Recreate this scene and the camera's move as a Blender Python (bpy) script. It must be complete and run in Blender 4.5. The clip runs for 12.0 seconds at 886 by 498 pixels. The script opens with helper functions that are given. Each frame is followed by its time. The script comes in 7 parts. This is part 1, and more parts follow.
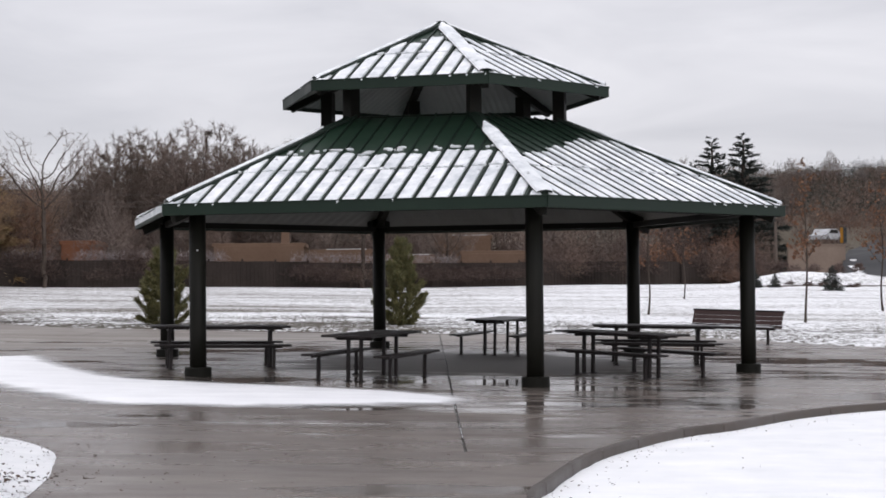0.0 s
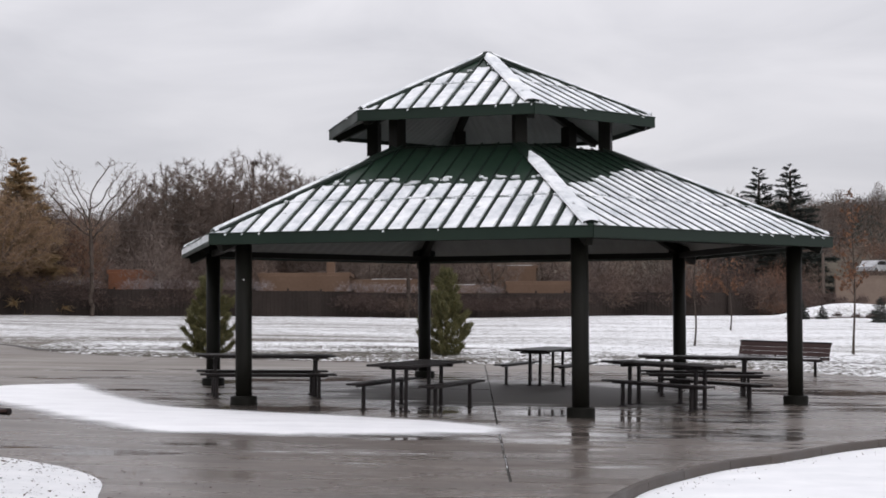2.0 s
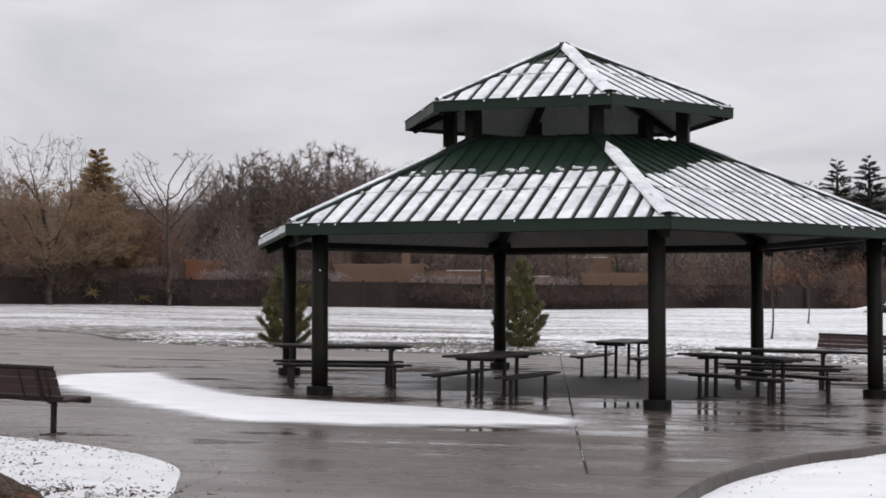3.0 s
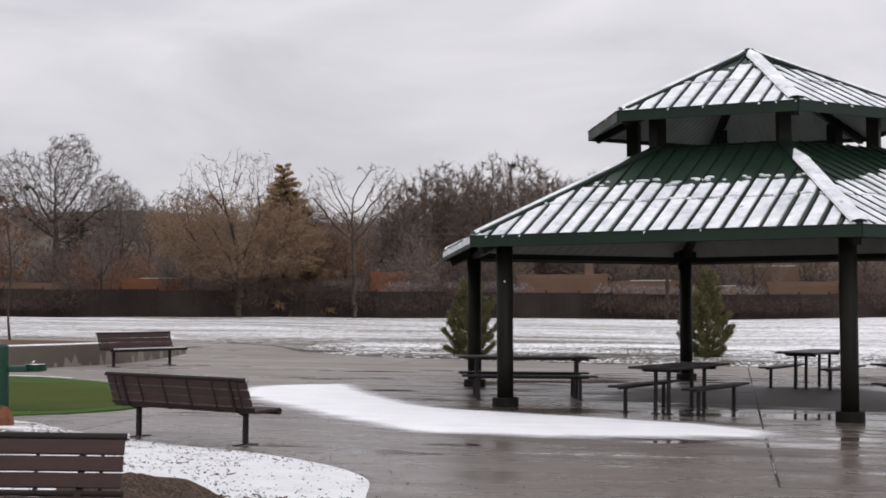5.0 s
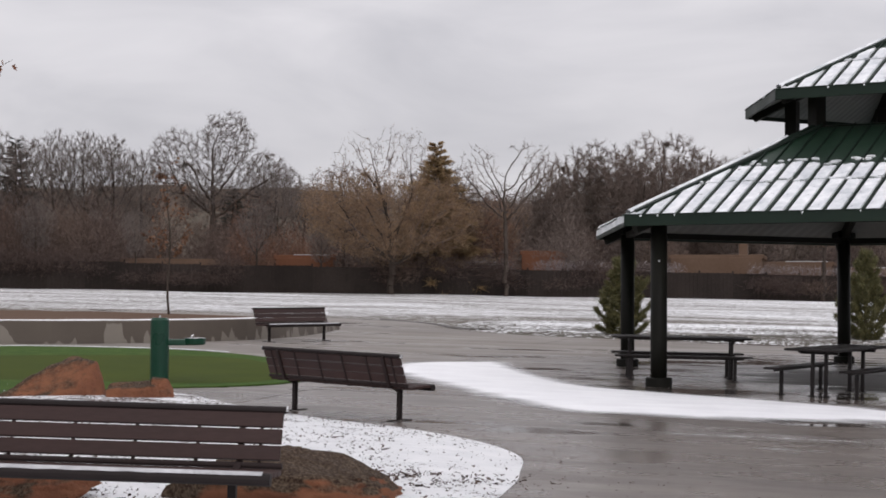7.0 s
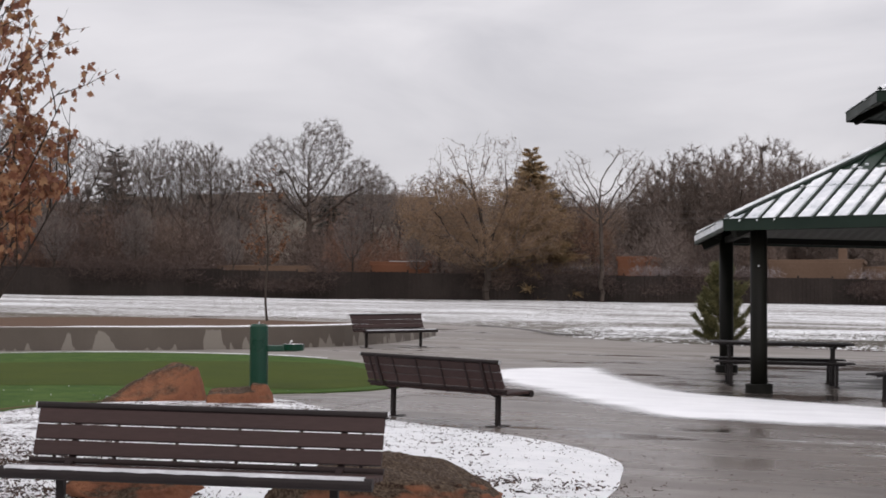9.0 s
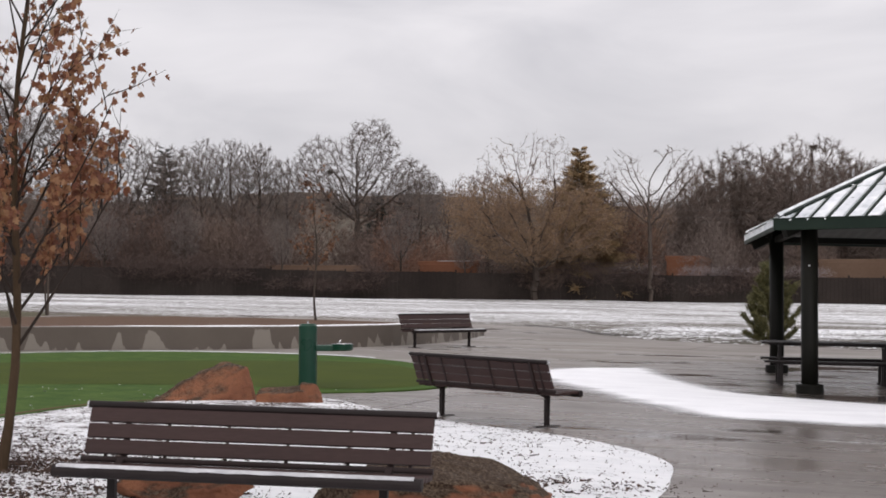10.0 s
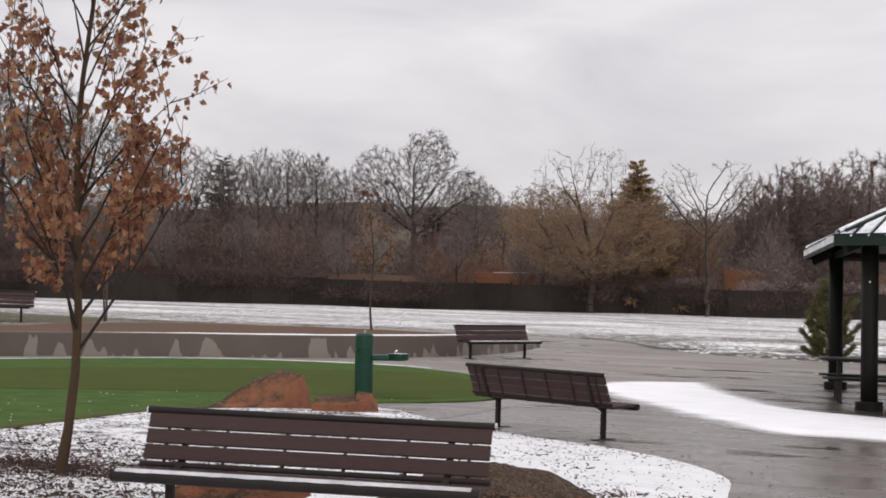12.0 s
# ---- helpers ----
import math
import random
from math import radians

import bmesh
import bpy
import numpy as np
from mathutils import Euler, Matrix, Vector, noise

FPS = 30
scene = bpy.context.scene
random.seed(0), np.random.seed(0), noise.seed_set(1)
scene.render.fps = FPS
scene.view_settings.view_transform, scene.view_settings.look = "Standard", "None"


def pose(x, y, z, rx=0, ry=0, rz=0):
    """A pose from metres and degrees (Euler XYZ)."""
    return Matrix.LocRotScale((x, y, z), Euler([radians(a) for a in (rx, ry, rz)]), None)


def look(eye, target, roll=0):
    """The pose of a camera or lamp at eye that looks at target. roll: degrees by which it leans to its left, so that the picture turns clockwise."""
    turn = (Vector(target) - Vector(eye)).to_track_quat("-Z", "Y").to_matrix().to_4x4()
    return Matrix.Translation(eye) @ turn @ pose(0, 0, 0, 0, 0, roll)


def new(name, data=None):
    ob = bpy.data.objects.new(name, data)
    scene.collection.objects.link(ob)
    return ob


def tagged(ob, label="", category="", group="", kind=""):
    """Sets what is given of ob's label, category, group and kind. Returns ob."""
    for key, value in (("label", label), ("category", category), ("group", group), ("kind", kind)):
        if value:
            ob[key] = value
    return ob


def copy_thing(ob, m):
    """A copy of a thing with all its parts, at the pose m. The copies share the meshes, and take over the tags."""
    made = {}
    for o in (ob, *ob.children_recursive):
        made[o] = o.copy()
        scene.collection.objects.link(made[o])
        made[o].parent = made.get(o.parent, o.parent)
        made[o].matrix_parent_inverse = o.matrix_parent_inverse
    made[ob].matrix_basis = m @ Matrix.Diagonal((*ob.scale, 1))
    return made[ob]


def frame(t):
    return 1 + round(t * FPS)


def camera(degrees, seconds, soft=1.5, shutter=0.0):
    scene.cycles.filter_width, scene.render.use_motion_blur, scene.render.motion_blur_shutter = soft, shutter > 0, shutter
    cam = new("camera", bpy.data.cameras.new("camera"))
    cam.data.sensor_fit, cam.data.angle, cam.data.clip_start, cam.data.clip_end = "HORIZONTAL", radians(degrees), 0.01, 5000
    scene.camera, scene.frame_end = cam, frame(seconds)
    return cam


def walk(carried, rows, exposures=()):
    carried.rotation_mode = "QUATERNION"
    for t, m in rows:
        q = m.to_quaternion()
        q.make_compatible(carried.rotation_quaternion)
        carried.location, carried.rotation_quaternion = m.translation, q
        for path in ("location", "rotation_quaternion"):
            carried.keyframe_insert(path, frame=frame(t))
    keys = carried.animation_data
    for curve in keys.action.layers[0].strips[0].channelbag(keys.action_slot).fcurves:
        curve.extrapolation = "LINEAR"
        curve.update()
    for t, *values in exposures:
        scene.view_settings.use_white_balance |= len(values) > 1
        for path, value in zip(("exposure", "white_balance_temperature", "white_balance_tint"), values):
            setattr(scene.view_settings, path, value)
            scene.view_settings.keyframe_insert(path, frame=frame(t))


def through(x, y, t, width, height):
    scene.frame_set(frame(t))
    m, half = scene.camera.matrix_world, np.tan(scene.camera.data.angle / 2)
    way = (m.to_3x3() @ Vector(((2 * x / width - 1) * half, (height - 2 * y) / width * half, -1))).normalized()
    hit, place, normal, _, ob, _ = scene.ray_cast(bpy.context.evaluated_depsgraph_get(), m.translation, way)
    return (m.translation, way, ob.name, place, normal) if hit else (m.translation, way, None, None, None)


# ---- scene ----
import itertools
from mathutils.geometry import delaunay_2d_cdt

# camera: carried by hand, turning slowly to the left from one spot
cam = camera(30.0, 12.0, soft=1.75)
ROWS = [
    (0.0, 0.003, 0.013, 1.493, -0.662, 1.251, -0.547),
    (0.5, 0.004, 0.006, 1.499, -0.729, 1.501, -0.542),
    (1.0, 0.006, 0.002, 1.499, -0.512, 1.744, -0.520),
    (1.5, 0.000, 0.000, 1.491, 0.001, 2.053, -0.341),
    (2.0, 0.001, 0.007, 1.487, 0.899, 2.310, -0.311),
    (2.5, -0.011, 0.017, 1.484, 2.041, 2.233, -0.082),
    (3.0, -0.025, 0.043, 1.480, 3.481, 2.025, -0.016),
    (5.0, -0.060, 0.065, 1.487, 9.798, 2.421, -0.328),
    (5.5, -0.070, 0.068, 1.481, 11.267, 2.448, 0.030),
    (6.0, -0.081, 0.052, 1.481, 12.823, 2.231, 0.129),
    (6.5, -0.088, 0.057, 1.480, 14.128, 1.929, 0.306),
    (7.0, -0.097, 0.061, 1.481, 15.038, 1.678, 0.302),
    (9.0, -0.138, 0.066, 1.476, 18.323, 1.879, 0.171),
    (9.5, -0.148, 0.081, 1.476, 19.299, 1.880, 0.234),
    (10.0, -0.151, 0.076, 1.478, 19.986, 1.862, 0.200),
    (10.5, -0.154, 0.072, 1.475, 20.453, 1.908, 0.126),
    (11.0, -0.160, 0.076, 1.477, 20.959, 2.015, 0.475),
    (11.5, -0.171, 0.081, 1.476, 21.298, 2.233, 0.758),
    (12.0, -0.184, 0.081, 1.471, 21.918, 2.234, 1.009),
]
walk(cam, [(t, pose(x, y, z, 0, 0, yaw) @ pose(0, 0, 0, 90 + pitch, 0, 0) @ pose(0, 0, 0, 0, 0, roll)) for t, x, y, z, yaw, pitch, roll in ROWS],
     [(0.0, 0.03, 6400, 10), (1.5, -0.01, 6430, 10), (3.0, -0.08, 6480, 10), (5.0, -0.06, 6520, 11), (7.0, -0.13, 6540, 11), (9.0, -0.06, 6560, 11), (11.0, 0.05, 6660, 11), (12.0, 0.04, 6680, 11)])

# ------------------------------------------------------------------ world and light
SUN_ELEV, SUN_ROT = 38.0, 150.0


def build_world():
    w = bpy.data.worlds.new("overcast")
    scene.world = w
    w.use_nodes = True
    nt = w.node_tree
    nt.nodes.clear()
    N, L = nt.nodes.new, nt.links.new
    out, bg = N("ShaderNodeOutputWorld"), N("ShaderNodeBackground")
    sky = N("ShaderNodeTexSky")
    sky.sky_type, sky.sun_disc = "NISHITA", False
    sky.sun_elevation, sky.sun_rotation = radians(SUN_ELEV), radians(SUN_ROT)
    tc, sep = N("ShaderNodeTexCoord"), N("ShaderNodeSeparateXYZ")
    L(tc.outputs["Generated"], sep.inputs[0])
    # cloud layer: broad flat banks, stretched along the horizon
    mp = N("ShaderNodeMapping")
    mp.inputs["Scale"].default_value = (1.0, 1.0, 3.2)
    L(tc.outputs["Generated"], mp.inputs[0])
    n1 = N("ShaderNodeTexNoise")
    n1.inputs["Scale"].default_value, n1.inputs["Detail"].default_value, n1.inputs["Roughness"].default_value = 5.0, 5.0, 0.5
    n1.inputs["Distortion"].default_value = 0.6
    L(mp.outputs[0], n1.inputs[0])
    ramp = N("ShaderNodeValToRGB")
    ramp.color_ramp.elements[0].position, ramp.color_ramp.elements[0].color = 0.30, (0.60, 0.595, 0.635, 1)
    ramp.color_ramp.elements[1].position, ramp.color_ramp.elements[1].color = 0.68, (0.80, 0.785, 0.82, 1)
    L(n1.outputs[0], ramp.inputs[0])
    # an overcast dome is brighter overhead than at the horizon
    g = N("ShaderNodeMapRange")
    g.inputs["From Min"].default_value, g.inputs["From Max"].default_value = 0.02, 0.9
    g.inputs["To Min"].default_value, g.inputs["To Max"].default_value = 0.97, 1.75
    L(sep.outputs[2], g.inputs[0])
    mul = N("ShaderNodeVectorMath")
    mul.operation = "SCALE"
    L(ramp.outputs[0], mul.inputs[0])
    L(g.outputs[0], mul.inputs["Scale"])
    dim = N("ShaderNodeVectorMath")
    dim.operation = "SCALE"
    dim.inputs["Scale"].default_value = 0.08
    L(sky.outputs[0], dim.inputs[0])
    mix = N("ShaderNodeMix")
    mix.data_type = "RGBA"
    mix.inputs["Factor"].default_value = 0.95
    L(dim.outputs[0], mix.inputs[6])
    L(mul.outputs[0], mix.inputs[7])
    L(mix.outputs[2], bg.inputs[0])
    bg.inputs[1].default_value = 1.0
    L(bg.outputs[0], out.inputs[0])


build_world()
sun_data = bpy.data.lights.new("sun", "SUN")
sun_data.energy, sun_data.angle, sun_data.color = 0.7, radians(40), (1.0, 0.97, 0.93)
sun = new("sun", sun_data)
sun.matrix_basis = look((20, -35, 30), (0, 20, 0))

# ------------------------------------------------------------------ the lie of the land
CX, CY = 0.363, 31.355  # middle of the pavilion
GX, GY = -0.01871, 0.01446  # fall of the ground to the right, rise away from the camera


def smooth(a, b, v):
    u = min(1.0, max(0.0, (v - a) / (b - a)))
    return u * u * (3 - 2 * u)


def G(x, y):
    ye = y if y > 150 else 19 + 3 * math.log1p(math.exp((y - 19) / 3))
    return GX * (max(-110, min(x, 60)) - CX) + GY * (min(ye, 135) - CY) + 0.013 * min(60, max(0, x + 5)) * smooth(45, 110, y)


def stand(x, y, turn, up=0.0):
    """A pose on the ground that follows its fall, turned by so many degrees."""
    gx, gy = (G(x + 0.5, y) - G(x - 0.5, y)), (G(x, y + 0.5) - G(x, y - 0.5))
    lean = Vector((0, 0, 1)).rotation_difference(Vector((-gx, -gy, 1))).to_matrix().to_4x4()
    return Matrix.Translation((x, y, G(x, y) + up)) @ lean @ pose(0, 0, 0, 0, 0, turn)


def fence_y(x):
    return 123.0 + 0.48 * x if x < 20 else 132.6 + 0.1 * (x - 20)


def terrain(x, y):
    u = y - fence_y(x)
    z = G(x, y)
    z += 0.082 * max(0, u - 35) if u < 300 else 0.082 * 265
    z += 2.4 * smooth(16, 44, u) * smooth(22, 34, x) + 2.6 * smooth(118, 150, y) * smooth(-1.2, 0.6, x - 0.255 * y + 0.3 * max(0, y - 150)) * (1 - smooth(200, 420, y)) + 3.5 * smooth(70, 150, u) * smooth(15, 60, x)
    z += 0.82 * math.exp(-((x - 29.4) / 5.7) ** 4 - ((y - 121) / 3.0) ** 2) + 0.3 * math.exp(-((x - 27) / 3.5) ** 2 - ((y - 120) / 3) ** 2)
    z += 0.12 * noise.noise((x * 0.11, y * 0.11, 3.3)) * smooth(50, 70, y)
    z += 3.0 * noise.noise((x * 0.013, y * 0.009, 7.7)) * smooth(70, 190, u)
    # the sheet dips under the paved yard and the beds, which lie on their own bases
    z -= 0.035 + 0.5 * (1 - smooth(37, 39.5, y + 0.25 * max(0, -x - 10))) if abs(x) < 70 else 0.035
    return z


# ------------------------------------------------------------------ mesh helpers
class Mesh:
    def __init__(self):
        self.v, self.f, self.smooth = [], [], False

    def add(self, verts, faces):
        o = len(self.v)
        self.v.extend(tuple(p) for p in verts)
        self.f.extend(tuple(i + o for i in q) for q in faces)
        return self

    def box(self, size, at=(0, 0, 0), rot=None, bevel=0.0):
        v, f = bevelled(tuple(round(s, 4) for s in size), round(bevel, 4))
        m = Matrix.Translation(at) @ (rot if rot is not None else Matrix.Identity(4))
        return self.add([m @ Vector(p) for p in v], f)

    def bar(self, a, b, w, h, up=(0, 0, 1), bevel=0.0):
        """A rectangular bar from a to b, w wide and h deep (h along up)."""
        a, b = Vector(a), Vector(b)
        z = (b - a).normalized()
        x = Vector(up).cross(z).normalized()
        y = z.cross(x)
        r = Matrix((x, y, z)).transposed().to_4x4()
        return self.box((w, h, (b - a).length), (a + b) / 2, r, bevel)

    def tube(self, pts, radii, n=6, cap=True):
        pts = [Vector(p) for p in pts]
        rings = []
        x = None
        for i, p in enumerate(pts):
            d = (pts[min(i + 1, len(pts) - 1)] - pts[max(i - 1, 0)]).normalized()
            if x is None:
                x = d.orthogonal().normalized()
            else:
                x = (x - d * x.dot(d)).normalized()
            y = d.cross(x)
            rings.append([p + (x * math.cos(2 * math.pi * k / n) + y * math.sin(2 * math.pi * k / n)) * radii[i] for k in range(n)])
        v = [q for r in rings for q in r]
        f = [(i * n + k, i * n + (k + 1) % n, (i + 1) * n + (k + 1) % n, (i + 1) * n + k) for i in range(len(pts) - 1) for k in range(n)]
        if cap:
            f.append(tuple(range(n - 1, -1, -1)))
            f.append(tuple((len(pts) - 1) * n + k for k in range(n)))
        return self.add(v, f)


BOXES = {}


def bevelled(size, bevel):
    if (size, bevel) not in BOXES:
        bm = bmesh.new()
        bmesh.ops.create_cube(bm, size=1.0)
        for v in bm.verts:
            v.co = Vector((v.co.x * size[0], v.co.y * size[1], v.co.z * size[2]))
        if bevel > 0:
            bmesh.ops.bevel(bm, geom=list(bm.edges), offset=min(bevel, 0.45 * min(size)), segments=2, profile=0.6, affect="EDGES")
        bm.verts.index_update()
        BOXES[size, bevel] = [tuple(v.co) for v in bm.verts], [tuple(v.index for v in f.verts) for f in bm.faces]
        bm.free()
    return BOXES[size, bevel]


def mesh_data(name, m, material, shade=False):
    me = bpy.data.meshes.new(name)
    me.from_pydata(m.v, [], m.f)
    if shade or m.smooth:
        me.polygons.foreach_set("use_smooth", [True] * len(me.polygons))
    me.materials.append(material)
    me.update()
    return me


def tri_mesh(name, tris, material):
    """A mesh of loose triangles from an array of corner places, three rows each."""
    tris = np.asarray(tris, dtype=np.float32).reshape(-1, 3)
    n = len(tris)
    me = bpy.data.meshes.new(name)
    me.vertices.add(n)
    me.vertices.foreach_set("co", tris.ravel())
    me.loops.add(n)
    me.loops.foreach_set("vertex_index", np.arange(n, dtype=np.int32))
    me.polygons.add(n // 3)
    me.polygons.foreach_set("loop_start", np.arange(0, n, 3, dtype=np.int32))
    me.materials.append(material)
    me.update(calc_edges=True)
    return me


def part(name, m, material, parent=None, label="", at=None):
    """Links a mesh as one object, under a thing or part when a parent is given."""
    data = m if isinstance(m, bpy.types.Mesh) else mesh_data(name, m, material)
    ob = new(name, data)
    if parent is not None:
        ob.parent = parent
    if at is not None:
        ob.matrix_basis = at
    return tagged(ob, label)


def thing(name, label, category, group="", at=None, kind=""):
    ob = new(name)
    ob.empty_display_size = 0.2
    if at is not None:
        ob.matrix_basis = at
    return tagged(ob, label, category, group, kind)


def inside(p, poly):
    r = False
    for (ax, ay), (bx, by) in zip(poly, poly[1:] + poly[:1]):
        if (ay > p[1]) != (by > p[1]) and p[0] < (bx - ax) * (p[1] - ay) / (by - ay) + ax:
            r = not r
    return r


def edge_distance(p, poly):
    best = 1e9
    for (ax, ay), (bx, by) in zip(poly, poly[1:] + poly[:1]):
        dx, dy = bx - ax, by - ay
        t = max(0, min(1, ((p[0] - ax) * dx + (p[1] - ay) * dy) / (dx * dx + dy * dy + 1e-12)))
        best = min(best, math.hypot(p[0] - ax - t * dx, p[1] - ay - t * dy))
    return best


def rounded(ctrl, steps=5, closed=True):
    """A smooth line through control points."""
    n, out = len(ctrl), []
    for i in range(n if closed else n - 1):
        p = [Vector(ctrl[(i + k) % n] if closed else ctrl[max(0, min(n - 1, i + k))]) for k in (-1, 0, 1, 2)]
        for s in range(steps):
            t = s / steps
            q = 0.5 * (2 * p[1] + (p[2] - p[0]) * t + (2 * p[0] - 5 * p[1] + 4 * p[2] - p[3]) * t * t + (3 * p[1] - p[0] - 3 * p[2] + p[3]) * t ** 3)
            out.append(tuple(q))
    if not closed:
        out.append(tuple(ctrl[-1]))
    return out


def sheet(poly, height, step=1.0, skirt=0.0, inner=None):
    """A patch of ground inside a plan outline; height(x, y, distance from the edge); skirt: depth of its sides."""
    xs, ys = [p[0] for p in poly], [p[1] for p in poly]
    pts = [Vector(p[:2]) for p in poly]
    n = len(pts)
    x = math.floor(min(xs)) + 0.37
    while x < max(xs):
        y = math.floor(min(ys)) + 0.41
        while y < max(ys):
            if inside((x, y), poly) and edge_distance((x, y), poly) > 0.3 * step:
                pts.append(Vector((x, y)))
            y += step
        x += step
    v, e, f, *_ = delaunay_2d_cdt(pts, [(i, (i + 1) % n) for i in range(n)], [], 1, 1e-5)
    m = Mesh()
    top = [(p.x, p.y, height(p.x, p.y, edge_distance(p, poly))) for p in v]
    m.add(top, [tuple(q) for q in f])
    if skirt:
        ring = [(p[0], p[1], height(p[0], p[1], 0)) for p in poly]
        low = [(p[0], p[1], p[2] - skirt) for p in ring]
        m.add(ring + low, [(i, (i + 1) % n, n + (i + 1) % n, n + i) for i in range(n)])
    return m


# ------------------------------------------------------------------ materials
def nodes_of(name):
    m = bpy.data.materials.new(name)
    m.use_nodes = True
    nt = m.node_tree
    return m, nt, nt.nodes["Principled BSDF"], nt.nodes.new, nt.links.new


def noise_node(N, L, vec, scale, detail=5.0, rough=0.55):
    n = N("ShaderNodeTexNoise")
    n.inputs["Scale"].default_value, n.inputs["Detail"].default_value, n.inputs["Roughness"].default_value = scale, detail, rough
    L(vec, n.inputs["Vector"])
    return n.outputs["Fac"]


def span(N, L, value, a, b, lo=0.0, hi=1.0):
    r = N("ShaderNodeMapRange")
    r.inputs["From Min"].default_value, r.inputs["From Max"].default_value = a, b
    r.inputs["To Min"].default_value, r.inputs["To Max"].default_value = lo, hi
    L(value, r.inputs[0])
    return r.outputs[0]


def blend(N, L, fac, a, b):
    m = N("ShaderNodeMix")
    m.data_type = "RGBA"
    if isinstance(fac, float):
        m.inputs["Factor"].default_value = fac
    else:
        L(fac, m.inputs["Factor"])
    for k, c in ((6, a), (7, b)):
        if isinstance(c, tuple):
            m.inputs[k].default_value = (*c, 1)
        else:
            L(c, m.inputs[k])
    return m.outputs[2]


def calc(N, L, op, a, b=0.0):
    m = N("ShaderNodeMath")
    m.operation = op
    for k, c in ((0, a), (1, b)):
        if isinstance(c, (int, float)):
            m.inputs[k].default_value = c
        else:
            L(c, m.inputs[k])
    return m.outputs[0]


def bumped(N, L, bsdf, height, strength, distance):
    b = N("ShaderNodeBump")
    b.inputs["Strength"].default_value, b.inputs["Distance"].default_value = strength, distance
    L(height, b.inputs["Height"])
    L(b.outputs[0], bsdf.inputs["Normal"])


def coords(N, L, world=True, stretch=(1, 1, 1)):
    src = N("ShaderNodeNewGeometry").outputs["Position"] if world else N("ShaderNodeTexCoord").outputs["Object"]
    mp = N("ShaderNodeMapping")
    mp.inputs["Scale"].default_value = stretch
    L(src, mp.inputs[0])
    return mp.outputs[0]


def plain(name, a, b, scale=3.0, fine=60.0, rough=(0.5, 0.7), metal=0.0, bump=0.3, depth=0.003, world=True, stretch=(1, 1, 1), vary=0.0, spec=0.35):
    """A surface between two colours: broad stains, fine grain, uneven gloss and relief."""
    m, nt, bsdf, N, L = nodes_of(name)
    co = coords(N, L, world, stretch)
    broad, grain = noise_node(N, L, co, scale), noise_node(N, L, co, fine, 3.0)
    f = span(N, L, calc(N, L, "ADD", calc(N, L, "MULTIPLY", broad, 0.65), calc(N, L, "MULTIPLY", grain, 0.35)), 0.33, 0.67)
    c = blend(N, L, f, a, b)
    if vary:
        oi = N("ShaderNodeObjectInfo")
        h = N("ShaderNodeHueSaturation")
        L(span(N, L, oi.outputs["Random"], 0, 1, 1 - vary, 1 + vary), h.inputs["Value"])
        L(c, h.inputs["Color"])
        c = h.outputs[0]
    L(c, bsdf.inputs["Base Color"])
    L(span(N, L, broad, 0.3, 0.7, rough[0], rough[1]), bsdf.inputs["Roughness"])
    bsdf.inputs["Metallic"].default_value = metal
    bsdf.inputs["Specular IOR Level"].default_value = spec
    if bump:
        bumped(N, L, bsdf, grain, bump, depth)
    return m


